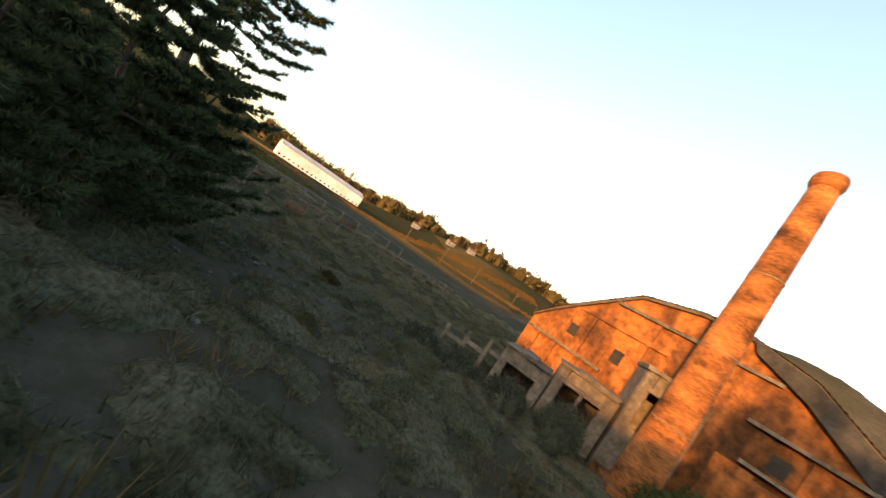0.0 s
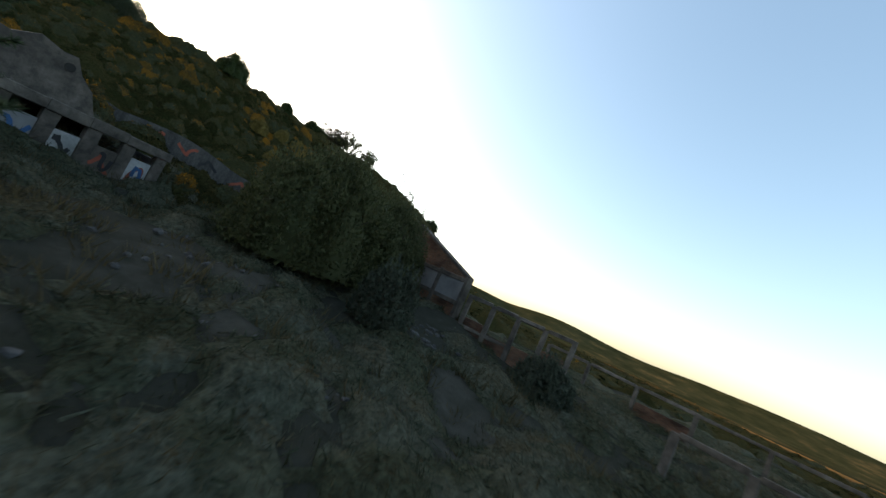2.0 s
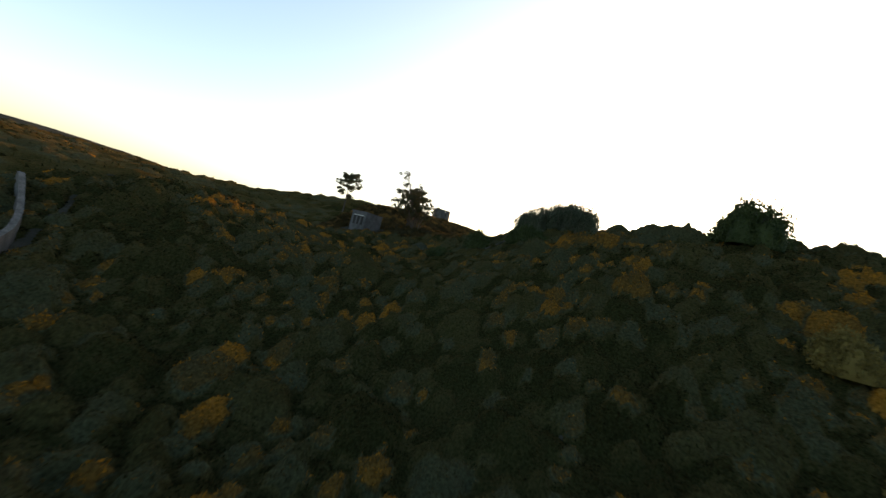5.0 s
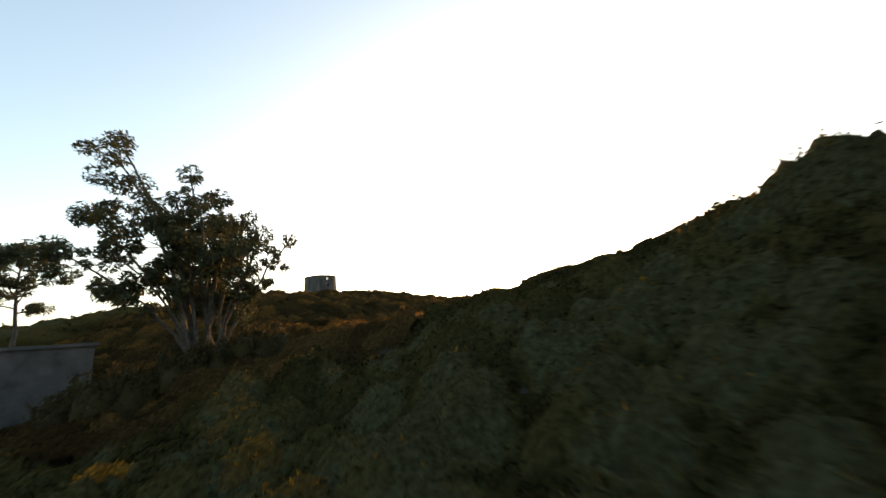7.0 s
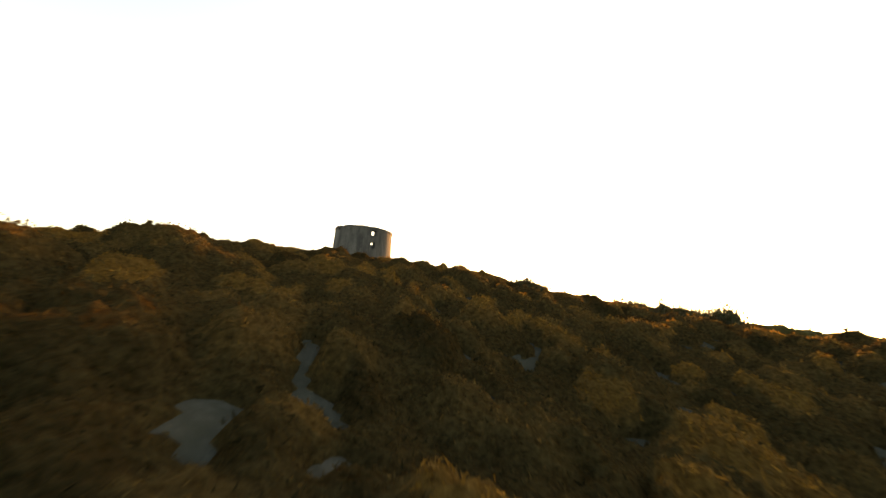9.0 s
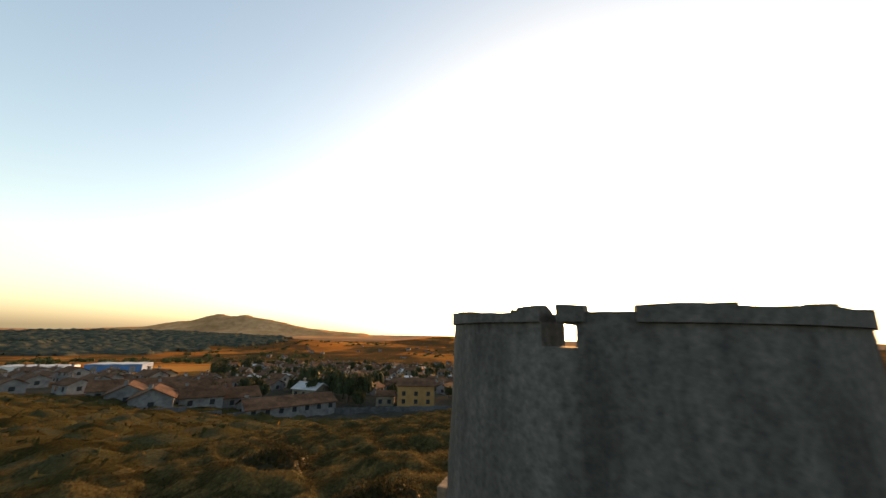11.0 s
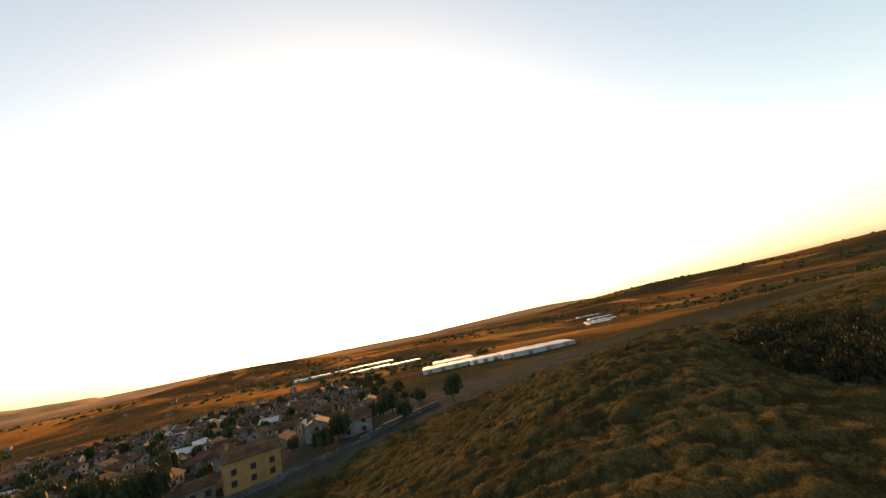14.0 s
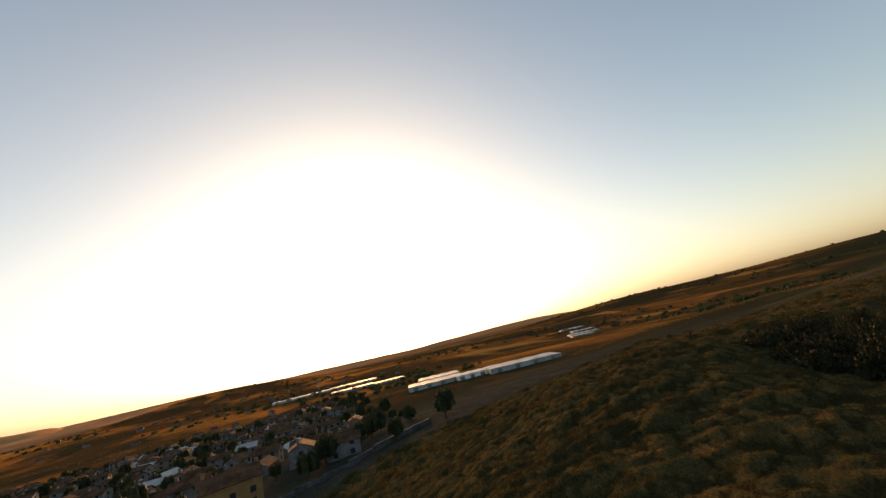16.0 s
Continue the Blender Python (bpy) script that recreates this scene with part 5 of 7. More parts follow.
def build_pine(x, y, height, spread, label, whorls=13, low=0.05, tufts=3):
    """A pine: whorls of boughs that sag and turn up at the tips, set with side twigs and needle tufts."""
    t = empty("pine_tree", x, y, gz(x, y) - 0.15, random.uniform(0, 360))
    tagged(t, label, "pine", "pines beside the dirt track")
    n = 9
    trunk = [Vector((0.05 * height * noise.noise((k * 0.4, x, 2)), 0.05 * height * noise.noise((k * 0.4, y, 7)), -0.3 + (height + 0.3) * k / n)) for k in range(n + 1)]
    tubes = [tube(trunk, [0.022 * height * (1 - 0.93 * k / n) + 0.015 for k in range(n + 1)], 8)]
    C, D = [], []
    for i in range(whorls):
        f = low + (0.97 - low) * (i / (whorls - 1)) ** 0.9
        k = min(int(f * n), n - 1)
        base = trunk[k].lerp(trunk[k + 1], f * n - k)
        for j in range(4 + i % 2):
            a = i * 1.1 + j * 2 * math.pi / (4 + i % 2) + random.uniform(-0.35, 0.35)
            reach = spread * (0.22 + 0.9 * (1 - f) ** 0.75) * random.uniform(0.65, 1.12) * (0.75 if f < 0.12 else 1.0)
            pts, d, m = [base], Vector((math.cos(a), math.sin(a), 0.25)), 7
            for q in range(m):
                d = (d + Vector((random.uniform(-0.16, 0.16), random.uniform(-0.16, 0.16), -0.13 if q < 3 else 0.16))).normalized()
                pts.append(pts[-1] + d * reach / m)
            tubes.append(tube(pts, [0.011 * height * (1 - f * 0.6) * 0.6 * (1 - 0.85 * q / m) + 0.008 for q in range(m + 1)], 5))
            for q in range(2, m + 1):
                way = (pts[q] - pts[q - 1]).normalized()
                for side in (-1, 1):
                    out = Vector((-way.y, way.x, 0)) * side
                    tw = (way * 0.8 + out * random.uniform(0.4, 1.0) + Vector((0, 0, random.uniform(-0.1, 0.35)))).normalized()
                    ln = min(0.85, reach * 0.24) * random.uniform(0.6, 1.2) * (1.15 - 0.5 * q / m)
                    end = pts[q] + tw * ln
                    tubes.append(tube([pts[q], pts[q].lerp(end, 0.5) + Vector((0, 0, -0.03)), end], [0.012, 0.009, 0.005], 4))
                    for b in range(tufts):
                        C.append(pts[q].lerp(end, 1 - b * 0.34))
                        D.append(tw)
                C.append(pts[q])
                D.append(way)
    joined_tubes("trunk", tubes, BARK, t)
    C, D = np.array(C), np.array(D)
    per = 36
    c = np.repeat(C, per, 0)
    d = np.repeat(D, per, 0) * 0.75 + rng.normal(0, 0.55, (len(c), 3)) + np.array([0, 0, 0.22])
    d /= np.linalg.norm(d, axis=1, keepdims=True)
    L = rng.uniform(0.16, 0.30, (len(c), 1))
    v, fc = leaves(c + d * L * 0.5, L, 0.046, 0.0, 0.02, d * 8)
    crown = new("crown", mesh_from("crown", v, fc, PINE))
    crown.parent = t
    return t


build_pine(-5.0, -136.6, 12.5, 4.9, "dark shaggy pine with spreading branches beside the dirt track", 16)
build_pine(-8.4, -133.4, 6.2, 3.3, "young dark pine with boughs down to the ground", 11, 0.03)
build_pine(-7.4, -136.4, 5.4, 3.0, "young dark pine with boughs down to the ground", 10, 0.03)
build_pine(-9.6, -131.0, 4.2, 2.6, "young dark pine with boughs down to the ground", 9, 0.03)


def build_bush(name, x, y, r, h, n, label, leaf_mat, leaf=0.22, group="", stems=9, body=0.62, spray=0.14):
    b = empty(name, x, y, gz(x, y) - 0.1, random.uniform(0, 360))
    tagged(b, label, "bush", group)
    tubes = []
    for k in range(stems):
        a = random.uniform(0, 6.28)
        tubes.append(tube(limb_path((0, 0, -0.1), (math.cos(a) * 0.7, math.sin(a) * 0.7, 1.0), h * 0.75, 0.0), [0.05 * (1 - 0.16 * j) * h / 3 + 0.008 for j in range(6)], 5))
    joined_tubes("stem_base", tubes, BARK, b)
    V, F, o = [], [], 0
    for k in range(15):
        a = 2 * math.pi * k / 9 + random.uniform(-0.3, 0.3)
        q = r * random.uniform(0.0, 0.3) if k > 8 else r * random.uniform(0.42, 0.62)
        p = dome_points(n // 15, r * random.uniform(0.38, 0.52), h * random.uniform(0.82, 1.0) * (1.0 if k > 8 else random.uniform(0.62, 0.9)), 0.8)
        p += np.array([q * math.cos(a), q * math.sin(a), 0])
        q0 = np.array([q * math.cos(a), q * math.sin(a), 0])
        ext = np.abs(p - q0).max(0)
        v, f = leaves(p, leaf, leaf * 0.6, 0.35, 0.6, (p - q0) / r)
        V.append(v)
        F.append(f + o)
        o += len(v)
        v, f = core(ext[0] * body, ext[2] * (body + 0.1), 12, 5)
        V.append(v + q0)
        F.append(f + o)
        o += len(v)
        # sprays standing out of the rounded head
        tips = p[rng.integers(0, len(p), 9)]
        tips = tips[tips[:, 2] > 0.35 * h]
        for tip in tips:
            way = (tip - q0) / r + np.array([0, 0, 0.55]) + rng.normal(0, 0.22, 3)
            way /= np.linalg.norm(way)
            along = rng.uniform(-0.25, 1.0, (16, 1))
            spot = tip + way * along * spray * h + rng.normal(0, 0.035 * h, (16, 3)) * (1.1 - along)
            v, f = leaves(spot, leaf * 0.9, leaf * 0.45, 0.4, 0.5, np.repeat(way[None], 16, 0))
            V.append(v)
            F.append(f + o)
            o += len(v)
    crown = new("crown", mesh_from("crown", np.concatenate(V), np.concatenate(F), leaf_mat, True))
    crown.parent = b
    return b


build_bush("broadleaf_bush", 9.4, -137.4, 4.3, 5.7, 66000, "huge dense dark-leaved bush beside the ruined gable", BUSH_LEAF, 0.19, stems=16)
build_bush("tall_bush", 14.5, -138.5, 3.6, 5.6, 60000, "tall olive-green feathery bush growing behind the ruined gable", SHRUB_LEAF, 0.15, body=0.5)
build_bush("grey_bush", 7.4, -143.0, 1.35, 2.2, 9000, "grey-green feathery bush in front of the gable", SHRUB_GREY, 0.18)
build_bush("grey_bush", 10.6, -149.6, 1.5, 1.9, 8000, "grey-green feathery bush beside the concrete posts", SHRUB_GREY, 0.18)
crest = ((43.0, -85.8, 3.3, 4.6, "round dense dark bush on the crest of the slope"), (63.0, -89.5, 2.0, 2.2, "low dark bush on the crest of the slope"),
         (67.5, -88.0, 2.6, 2.4, "low dark bush on the crest of the slope"),
         (124.0, -106.0, 3.4, 3.6, "dark bush on the far end of the crest"), (56.0, -87.5, 1.4, 2.4, "low dark bush on the crest of the slope"))
for bx, by, br, bh, bl in crest:
    build_bush("round_bush", bx, by, br, bh, 11000, bl, BROAD, 0.27, "bushes on the crest", body=0.6, spray=0.26)
fan_tree(73.5, -89.0, -56, "low wind-bent tree with a flat ragged crown on the crest",
         ((-4.6, 2.5, 1.3), (-2.6, 3.5, 1.5), (-0.6, 4.4, 1.5), (1.4, 4.9, 1.6), (3.4, 4.8, 1.5), (5.2, 4.1, 1.3), (3.8, 3.2, 1.5), (1.8, 3.2, 1.7), (-0.4, 2.9, 1.6), (-2.0, 2.0, 1.5), (2.6, 2.0, 1.5), (0.6, 1.6, 1.6)))
fan_tree(86.0, -92.0, -60, "small upright tree with an open crown on the crest",
         ((-1.6, 2.4, 1.1), (-0.4, 4.2, 1.1), (0.9, 3.7, 1.1), (2.2, 3.3, 1.0), (0.2, 2.6, 1.3), (-0.8, 1.4, 1.3), (1.2, 1.8, 1.2)))
for bx, by, br, bh in ((39.8, -100.3, 1.5, 2.3), (43.2, -101.7, 1.4, 2.2), (46.0, -103.0, 1.5, 2.4), (38.1, -106.5, 1.3, 1.7), (43.6, -106.3, 1.4, 1.9), (40.2, -108.2, 1.3, 1.6), (47.6, -104.6, 1.3, 1.8), (49.5, -106.8, 1.2, 1.7)):
    build_bush("yellow_bush", bx, by, br, bh, 5200, "tall bushy shrub with yellowish-olive heads on the slope", YELLOW_LEAF, 0.2, "yellowish shrubs on the slope", spray=0.2)
for bx, by, br, bh in ((34, -55, 2.4, 2.4), (42, -54, 2.6, 2.8), (29, -47, 1.7, 1.8), (46, -50, 2.6, 3.0)):
    build_bush("dark_bush", bx, by, br * 0.7, bh * 0.3, 3000, "spreading dark bush on the bank above the slope", BROAD, 0.2, "bushes on the bank")
build_bush("dark_bush", -31.0, -146.0, 2.6, 3.4, 9000, "dark overgrown bush at the foot of the brick chimney", BROAD, 0.22)
for bx, by, br, bh in ((3.2, -54.6, 1.8, 1.9), (5.2, -53.6, 1.7, 1.7), (7.2, -52.4, 1.8, 1.5), (1.2, -54.0, 1.7, 1.6), (2.6, -45.0, 1.8, 1.6), (0.2, -44.6, 1.8, 1.5)):
    build_bush("dark_bush", bx, by, br, bh, 3000, "dark undergrowth at the foot of the eucalyptus trees", BROWN_LEAF, 0.15, "undergrowth below the trees")
for bx, by, br, bh in ((-18.6, -149.6, 1.5, 1.6), (-22.0, -149.9, 1.6, 1.9), (-25.4, -149.4, 1.7, 2.4), (-15.6, -150.6, 1.4, 1.3)):
    build_bush("grey_bush", bx, by, br, bh, 5000, "grey-green weeds grown up at the foot of the ruined house", SHRUB_GREY, 0.18, "weeds at the ruined house")
for k in range(26):
    bx, by = random.uniform(-16.5, -5.5), random.uniform(-150, -134.5)
    if k < 8:
        bx, by = -14.2 + 0.45 * (k % 4) + random.uniform(-0.3, 0.3), -137.6 - 0.8 * (k // 4) - 0.5 * (k % 4) + random.uniform(-0.2, 0.2)
    br = random.uniform(0.3, 0.6)
    build_bush("weed_clump", bx, by, br, br * random.uniform(0.45, 0.75), 1300, "dark leafy weeds on the trodden ground of the brickworks", BUSH_LEAF, 0.065, "weeds on the trodden ground", stems=4, body=0.4, spray=0.3)
build_bush("dark_bush", -8.8, -148.2, 0.9, 0.9, 2600, "small dark bush on the flat ground by the fence", BROWN_LEAF, 0.13)
build_bush("round_bush", 25.0, -78.0, 2.6, 2.8, 15000, "dense dark bush round the foot of the saplings", BROAD, 0.22)
for bx, by, br, bh in ((33, -24, 2.2, 1.7), (29, -26, 1.8, 1.3), (37.5, -26, 2.4, 2.0), (41, -28.5, 2.6, 2.2), (45, -31, 2.6, 2.2), (25.5, -60.5, 1.5, 0.5), (20.5, -56.2, 1.2, 0.45), (18.2, -55.0, 1.3, 0.7), (15.4, -11.4, 1.8, 1.0), (17.6, -12.0, 1.6, 0.8), (13.2, -11.0, 1.4, 0.7)):
    build_bush("dark_bush", bx, by, br, bh, 2600, "rounded dark bush on the ridge", BROWN_LEAF, 0.15, "bushes on the ridge")
build_bush("round_bush", 19.0, -70.5, 2.2, 3.0, 7000, "leafy dark bush beside the saplings", BROAD, 0.22)
build_bush("round_bush", 14.2, -72.0, 2.0, 1.6, 4200, "low spreading dark bush in the scrub", BROAD, 0.2)
build_bush("grey_bush", 10.4, -67.4, 1.5, 1.4, 3200, "rounded grey-green bush in the scrub", SHRUB_GREY, 0.18)
grown = 0
while grown < 74:
    bx, by = random.uniform(17, 50), random.uniform(8, 44)
    from_tower, from_slope = math.hypot(bx + 8.5, by - 1.2), math.hypot(bx - 12.2, by + 44.8)
    bearing, back = math.degrees(math.atan2(bx + 8.5, by - 1.2)), math.degrees(math.atan2(bx - 12.2, by + 44.8))
    if bearing < 49.5 or bearing > 84 or from_tower < 32 + 0.25 * max(0, bearing - 60) or back > 28.5:
        continue
    bh = min(6.06 - 0.080 * from_tower, -2.6 + 0.055 * from_slope) - gz(bx, by)
    if bh < 2.2:
        continue
    grown += 1
    build_bush("thicket_bush", bx, by, random.uniform(2.2, 3.4), bh * random.uniform(0.84, 1.06), 1900, "dense dark tree of the wood beyond the hill's brow", THICKET, 0.34, "wood beyond the brow")
for bx, by, br, bh in ((-6.5, -2.0, 1.4, 1.1), (-9, 3, 1.8, 1.3), (-5, 6, 1.6, 1.1), (-14, -1, 2.0, 1.4), (-20, 6, 2.2, 1.5), (-11, 12, 2.0, 1.3)):
    build_bush("low_bush", bx, by, br, bh, 4200, "low dense dark bush beside the tower", BROWN_LEAF, 0.12, "bushes by the tower")

# ---------------------------------------------------------------- scrub on the hill
def flight_strip(x, y):
    """Plan distance from the line of the slope that leads from the brickworks over the hilltop."""
    cx = np.interp(y, [-140, -110, -85, -60, -40, -10, 10, 60], [20, 24, 18, 13, 12, 0, -8, -15])
    return np.abs(x - cx)


def blocked(x, y):
    """Places that scrub leaves free."""
    tower = np.hypot(x, y) < 3.5
    house = (x > -13) & (x < -2) & (y > -51) & (y < -43) & (np.abs((x + 7) * 0.5 + (y + 47.6)) < 3.6)
    old_wall = (np.abs((x - 12.5) * 0.74 + (y + 124.1) * 0.67) < 0.45) & (x < 18.7) & (x > -14)
    low_ruin = (y < -123) & (x < 9) & (y > -140) | (y < -130.5) & (x < 13.5)
    return tower | house | low_ruin | (old_wall & (y < -95))


def cover(x0, x1, y0, y1, step, domes, base=0.0, knobs=0.0, knob_height=0.75):
    """Height of the shrub tops over a grid, the highest of many domes (x, y, radius, height, kind), and the kind that grows there."""
    gx, gy = np.arange(x0, x1 + step, step), np.arange(y0, y1 + step, step)
    H = np.zeros((len(gy), len(gx)))
    # gaps take the darkest kind: shade between the shrubs put into the colour
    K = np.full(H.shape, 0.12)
    if base:
        X, Y = np.meshgrid(gx, gy)
        H = base * (1 + 0.4 * np.sin(2.3 * X + 1.9 * np.sin(1.7 * Y))) * ~blocked(X, Y)
        if base < 0:      # low growth in patches, bare earth between them
            H = -base * np.clip(0.85 + np.sin(1.3 * X + 2.1 * np.sin(0.9 * Y)) + 0.5 * np.sin(3.1 * Y + 2 * np.sin(2.7 * X)), 0, 1.2) * ~blocked(X, Y)
            K[:] = 0.3
    for x, y, r, h, kind in domes:
        i0, i1 = max(int((x - r - x0) / step), 0), min(int((x + r - x0) / step) + 2, len(gx))
        j0, j1 = max(int((y - r - y0) / step), 0), min(int((y + r - y0) / step) + 2, len(gy))
        if i1 <= i0 or j1 <= j0:
            continue
        a = np.arctan2(gy[j0:j1, None] - y, gx[None, i0:i1] - x)
        lobe = 1 + 0.16 * np.sin(3 * a + 7 * kind + x) + 0.1 * np.sin(5 * a + y)
        d2 = ((gx[None, i0:i1] - x) ** 2 + (gy[j0:j1, None] - y) ** 2) / (r * r * lobe)
        top = h * np.clip(1 - d2, 0, 1) ** 0.62
        win = top > H[j0:j1, i0:i1]
        H[j0:j1, i0:i1][win] = top[win]
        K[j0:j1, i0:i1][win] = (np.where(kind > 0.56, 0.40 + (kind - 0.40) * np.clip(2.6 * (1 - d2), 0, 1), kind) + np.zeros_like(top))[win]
    # knobbly heads on every shrub
    if knobs:
        m = int((x1 - x0) * (y1 - y0) * knobs)
        kx, ky, kr = rng.uniform(x0, x1, m), rng.uniform(y0, y1, m), rng.uniform(0.16, 0.42, m)
        add = np.zeros(H.shape)
        for x, y, r in zip(kx, ky, kr):
            i0, i1 = max(int((x - r - x0) / step), 0), min(int((x + r - x0) / step) + 2, len(gx))
            j0, j1 = max(int((y - r - y0) / step), 0), min(int((y + r - y0) / step) + 2, len(gy))
            d2 = ((gx[None, i0:i1] - x) ** 2 + (gy[j0:j1, None] - y) ** 2) / (r * r)
            np.maximum(add[j0:j1, i0:i1], knob_height * r * np.sqrt(np.clip(1 - d2, 0, 1)), out=add[j0:j1, i0:i1])
        H = H + add * np.clip(H / 0.35, 0, 1) - 0.10 * (H > 0.3)
    H = H * (1 + rng.normal(0, 0.08, H.shape)) + rng.normal(0, 0.02, H.shape) * (H > 0)
    return gx, gy, H, K


def height_over(gx, gy, H, x, y):
    """The cover's height at points of the plan."""
    u = np.clip((x - gx[0]) / (gx[1] - gx[0]), 0, len(gx) - 1.001)
    v = np.clip((y - gy[0]) / (gy[1] - gy[0]), 0, len(gy) - 1.001)
    i, j = u.astype(int), v.astype(int)
    a, b = u - i, v - j
    return H[j, i] * (1 - a) * (1 - b) + H[j, i + 1] * a * (1 - b) + H[j + 1, i] * (1 - a) * b + H[j + 1, i + 1] * a * b


def carpet(name, grown, keep, mat, label, sink=0.22):
    """The close-grown body of the scrub as one sheet, sunk under the earth where nothing grows."""
    gx, gy, H, K = grown
    X, Y = np.meshgrid(gx, gy)
    Z = ground_height(X, Y) + ground_rough(X, Y) + np.where(H > 0.03, H * 0.86 - 0.03, -sink)
    idx = np.arange(X.size).reshape(X.shape)
    q = np.stack([idx[:-1, :-1], idx[:-1, 1:], idx[1:, 1:], idx[1:, :-1]], -1)
    k = keep((X[:-1, :-1] + X[1:, 1:]) / 2, (Y[:-1, :-1] + Y[1:, 1:]) / 2) & ((H[:-1, :-1] > 0.03) | (H[1:, 1:] > 0.03) | (H[1:, :-1] > 0.03) | (H[:-1, 1:] > 0.03))
    q = q[k]
    used, inv = np.unique(q, return_inverse=True)
    ob = new(name, mesh_from(name, np.stack([X, Y, Z], -1).reshape(-1, 3)[used], inv.reshape(q.shape), mat, True))
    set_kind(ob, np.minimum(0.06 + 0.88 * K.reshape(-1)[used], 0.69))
    return tagged(ob, label, "scrub", kind="stuff")


def foliage(name, grown, x, y, length, mat, label, width=0.34):
    """Sprigs standing on the shrub tops."""
    gx, gy, H, K = grown
    h = height_over(gx, gy, H, x, y)
    k = h > 0.04
    x, y, h = x[k], y[k], h[k]
    e = 0.3
    out = np.stack([h - height_over(gx, gy, H, x + e, y), h - height_over(gx, gy, H, x, y + e), np.full(len(x), 0.22)], 1) * 1.6
    z = ground_height(x, y) + ground_rough(x, y) + h * rng.uniform(0.72, 1.02, len(x))
    size = length if np.isscalar(length) else length[k][:, None]
    v, f = leaves(np.stack([x, y, z], 1), size, size * width, 0.4, 0.7, out)
    ob = new(name, mesh_from(name, v, f, mat))
    i = np.clip(np.rint((x - gx[0]) / (gx[1] - gx[0])).astype(int), 0, len(gx) - 1)
    j = np.clip(np.rint((y - gy[0]) / (gy[1] - gy[0])).astype(int), 0, len(gy) - 1)
    set_kind(ob, np.repeat(np.clip(K[j, i] + rng.normal(0, 0.10, len(x)), 0.05, 0.95), 3))
    return tagged(ob, label, "scrub", kind="stuff")


def fade_edge(grown, width):
    """Lets the shrubs run out low towards the edge of their area."""
    gx, gy, H, K = grown
    e = np.minimum(np.minimum(gx - gx[0], gx[-1] - gx)[None, :], np.minimum(gy - gy[0], gy[-1] - gy)[:, None])
    H *= np.clip(0.25 + 0.75 * e / width, 0, 1)


def brown_slope(a, b):
    return b >= -60 + np.clip((a - 13) * 1.2, 0, 9)


def stand(x0, x1, y0, y1, gap, r, flat, near_low=True, big=0.0):
    """Shrubs spread over an area about a gap apart: x, y, radius, height, kind."""
    gx, gy = np.meshgrid(np.arange(x0, x1, gap), np.arange(y0, y1, gap))
    x = gx.ravel() + rng.uniform(-0.55, 0.55, gx.size) * gap
    y = gy.ravel() + rng.uniform(-0.55, 0.55, gx.size) * gap
    n = len(x)
    rad = r[0] + (r[1] - r[0]) * rng.uniform(0, 1, n) ** 1.5
    large = rng.uniform(0, 1, n) < big
    rad = np.where(large, rad * rng.uniform(1.5, 2.2, n), rad)
    h = rad * rng.uniform(flat[0], flat[1], n)
    if near_low:
        h = h * np.interp(flight_strip(x, y), [0, 3, 8], [0.6, 0.8, 1.0]) * np.where((x > 16) & (y > -62) & (y < -36), 0.32, 1.0)
    patch = np.sin(x * 0.21 + 1.7 * np.sin(y * 0.13)) + np.sin(y * 0.27 + 1.3 * np.sin(x * 0.11))
    kind = np.clip(0.44 + 0.11 * patch + rng.normal(0, 0.19, n), 0.1, np.where(large, 0.5, 0.9))
    if near_low:
        gorse = np.sin(x * 0.63 + 2.1 * np.sin(y * 0.29)) + np.sin(y * 0.71 + 1.6 * np.sin(x * 0.37)) + rng.normal(0, 0.8, n)
        kind = np.where(gorse > 1.5, rng.uniform(0.58, 0.92, n), kind)
        # duller kinds on the bank: shade of the hill crest put into colour
        kind = np.where((x > 13) & (y > -82) & (y < -58), np.minimum(kind, 0.52), kind)
        kind = np.where(brown_slope(x, y), np.clip(0.42 + 1.45 * (kind - 0.44), 0.10, 0.76), kind)
        kind = np.where(flight_strip(x, y) < 2.5, np.minimum(kind, 0.7), kind)
    ok = ~blocked(x, y) & (rng.uniform(0, 1, n) < 0.95)
    return np.stack([x, y, rad, h, kind], 1)[ok]


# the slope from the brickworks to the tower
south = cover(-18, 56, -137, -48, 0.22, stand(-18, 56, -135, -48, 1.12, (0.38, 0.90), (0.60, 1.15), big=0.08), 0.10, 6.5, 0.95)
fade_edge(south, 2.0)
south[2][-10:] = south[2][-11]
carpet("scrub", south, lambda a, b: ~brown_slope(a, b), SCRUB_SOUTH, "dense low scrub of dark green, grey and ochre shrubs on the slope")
n = 660000
x, y = rng.uniform(-18, 56, n), rng.uniform(-136, -50.5, n)
d = flight_strip(x, y)
k = ~brown_slope(x, y - 0.3) & (rng.uniform(0, 1, n) < np.interp(d, [0, 6, 12, 20, 40], [1.0, 1.0, 0.6, 0.32, 0.24]))
x, y, d = x[k], y[k], d[k]
foliage("scrub_sprigs", south, x, y, np.interp(d, [0, 4, 12, 30], [0.12, 0.15, 0.22, 0.32]), SCRUB_SOUTH, "leafy sprigs of the dense low scrub on the slope", 0.42)
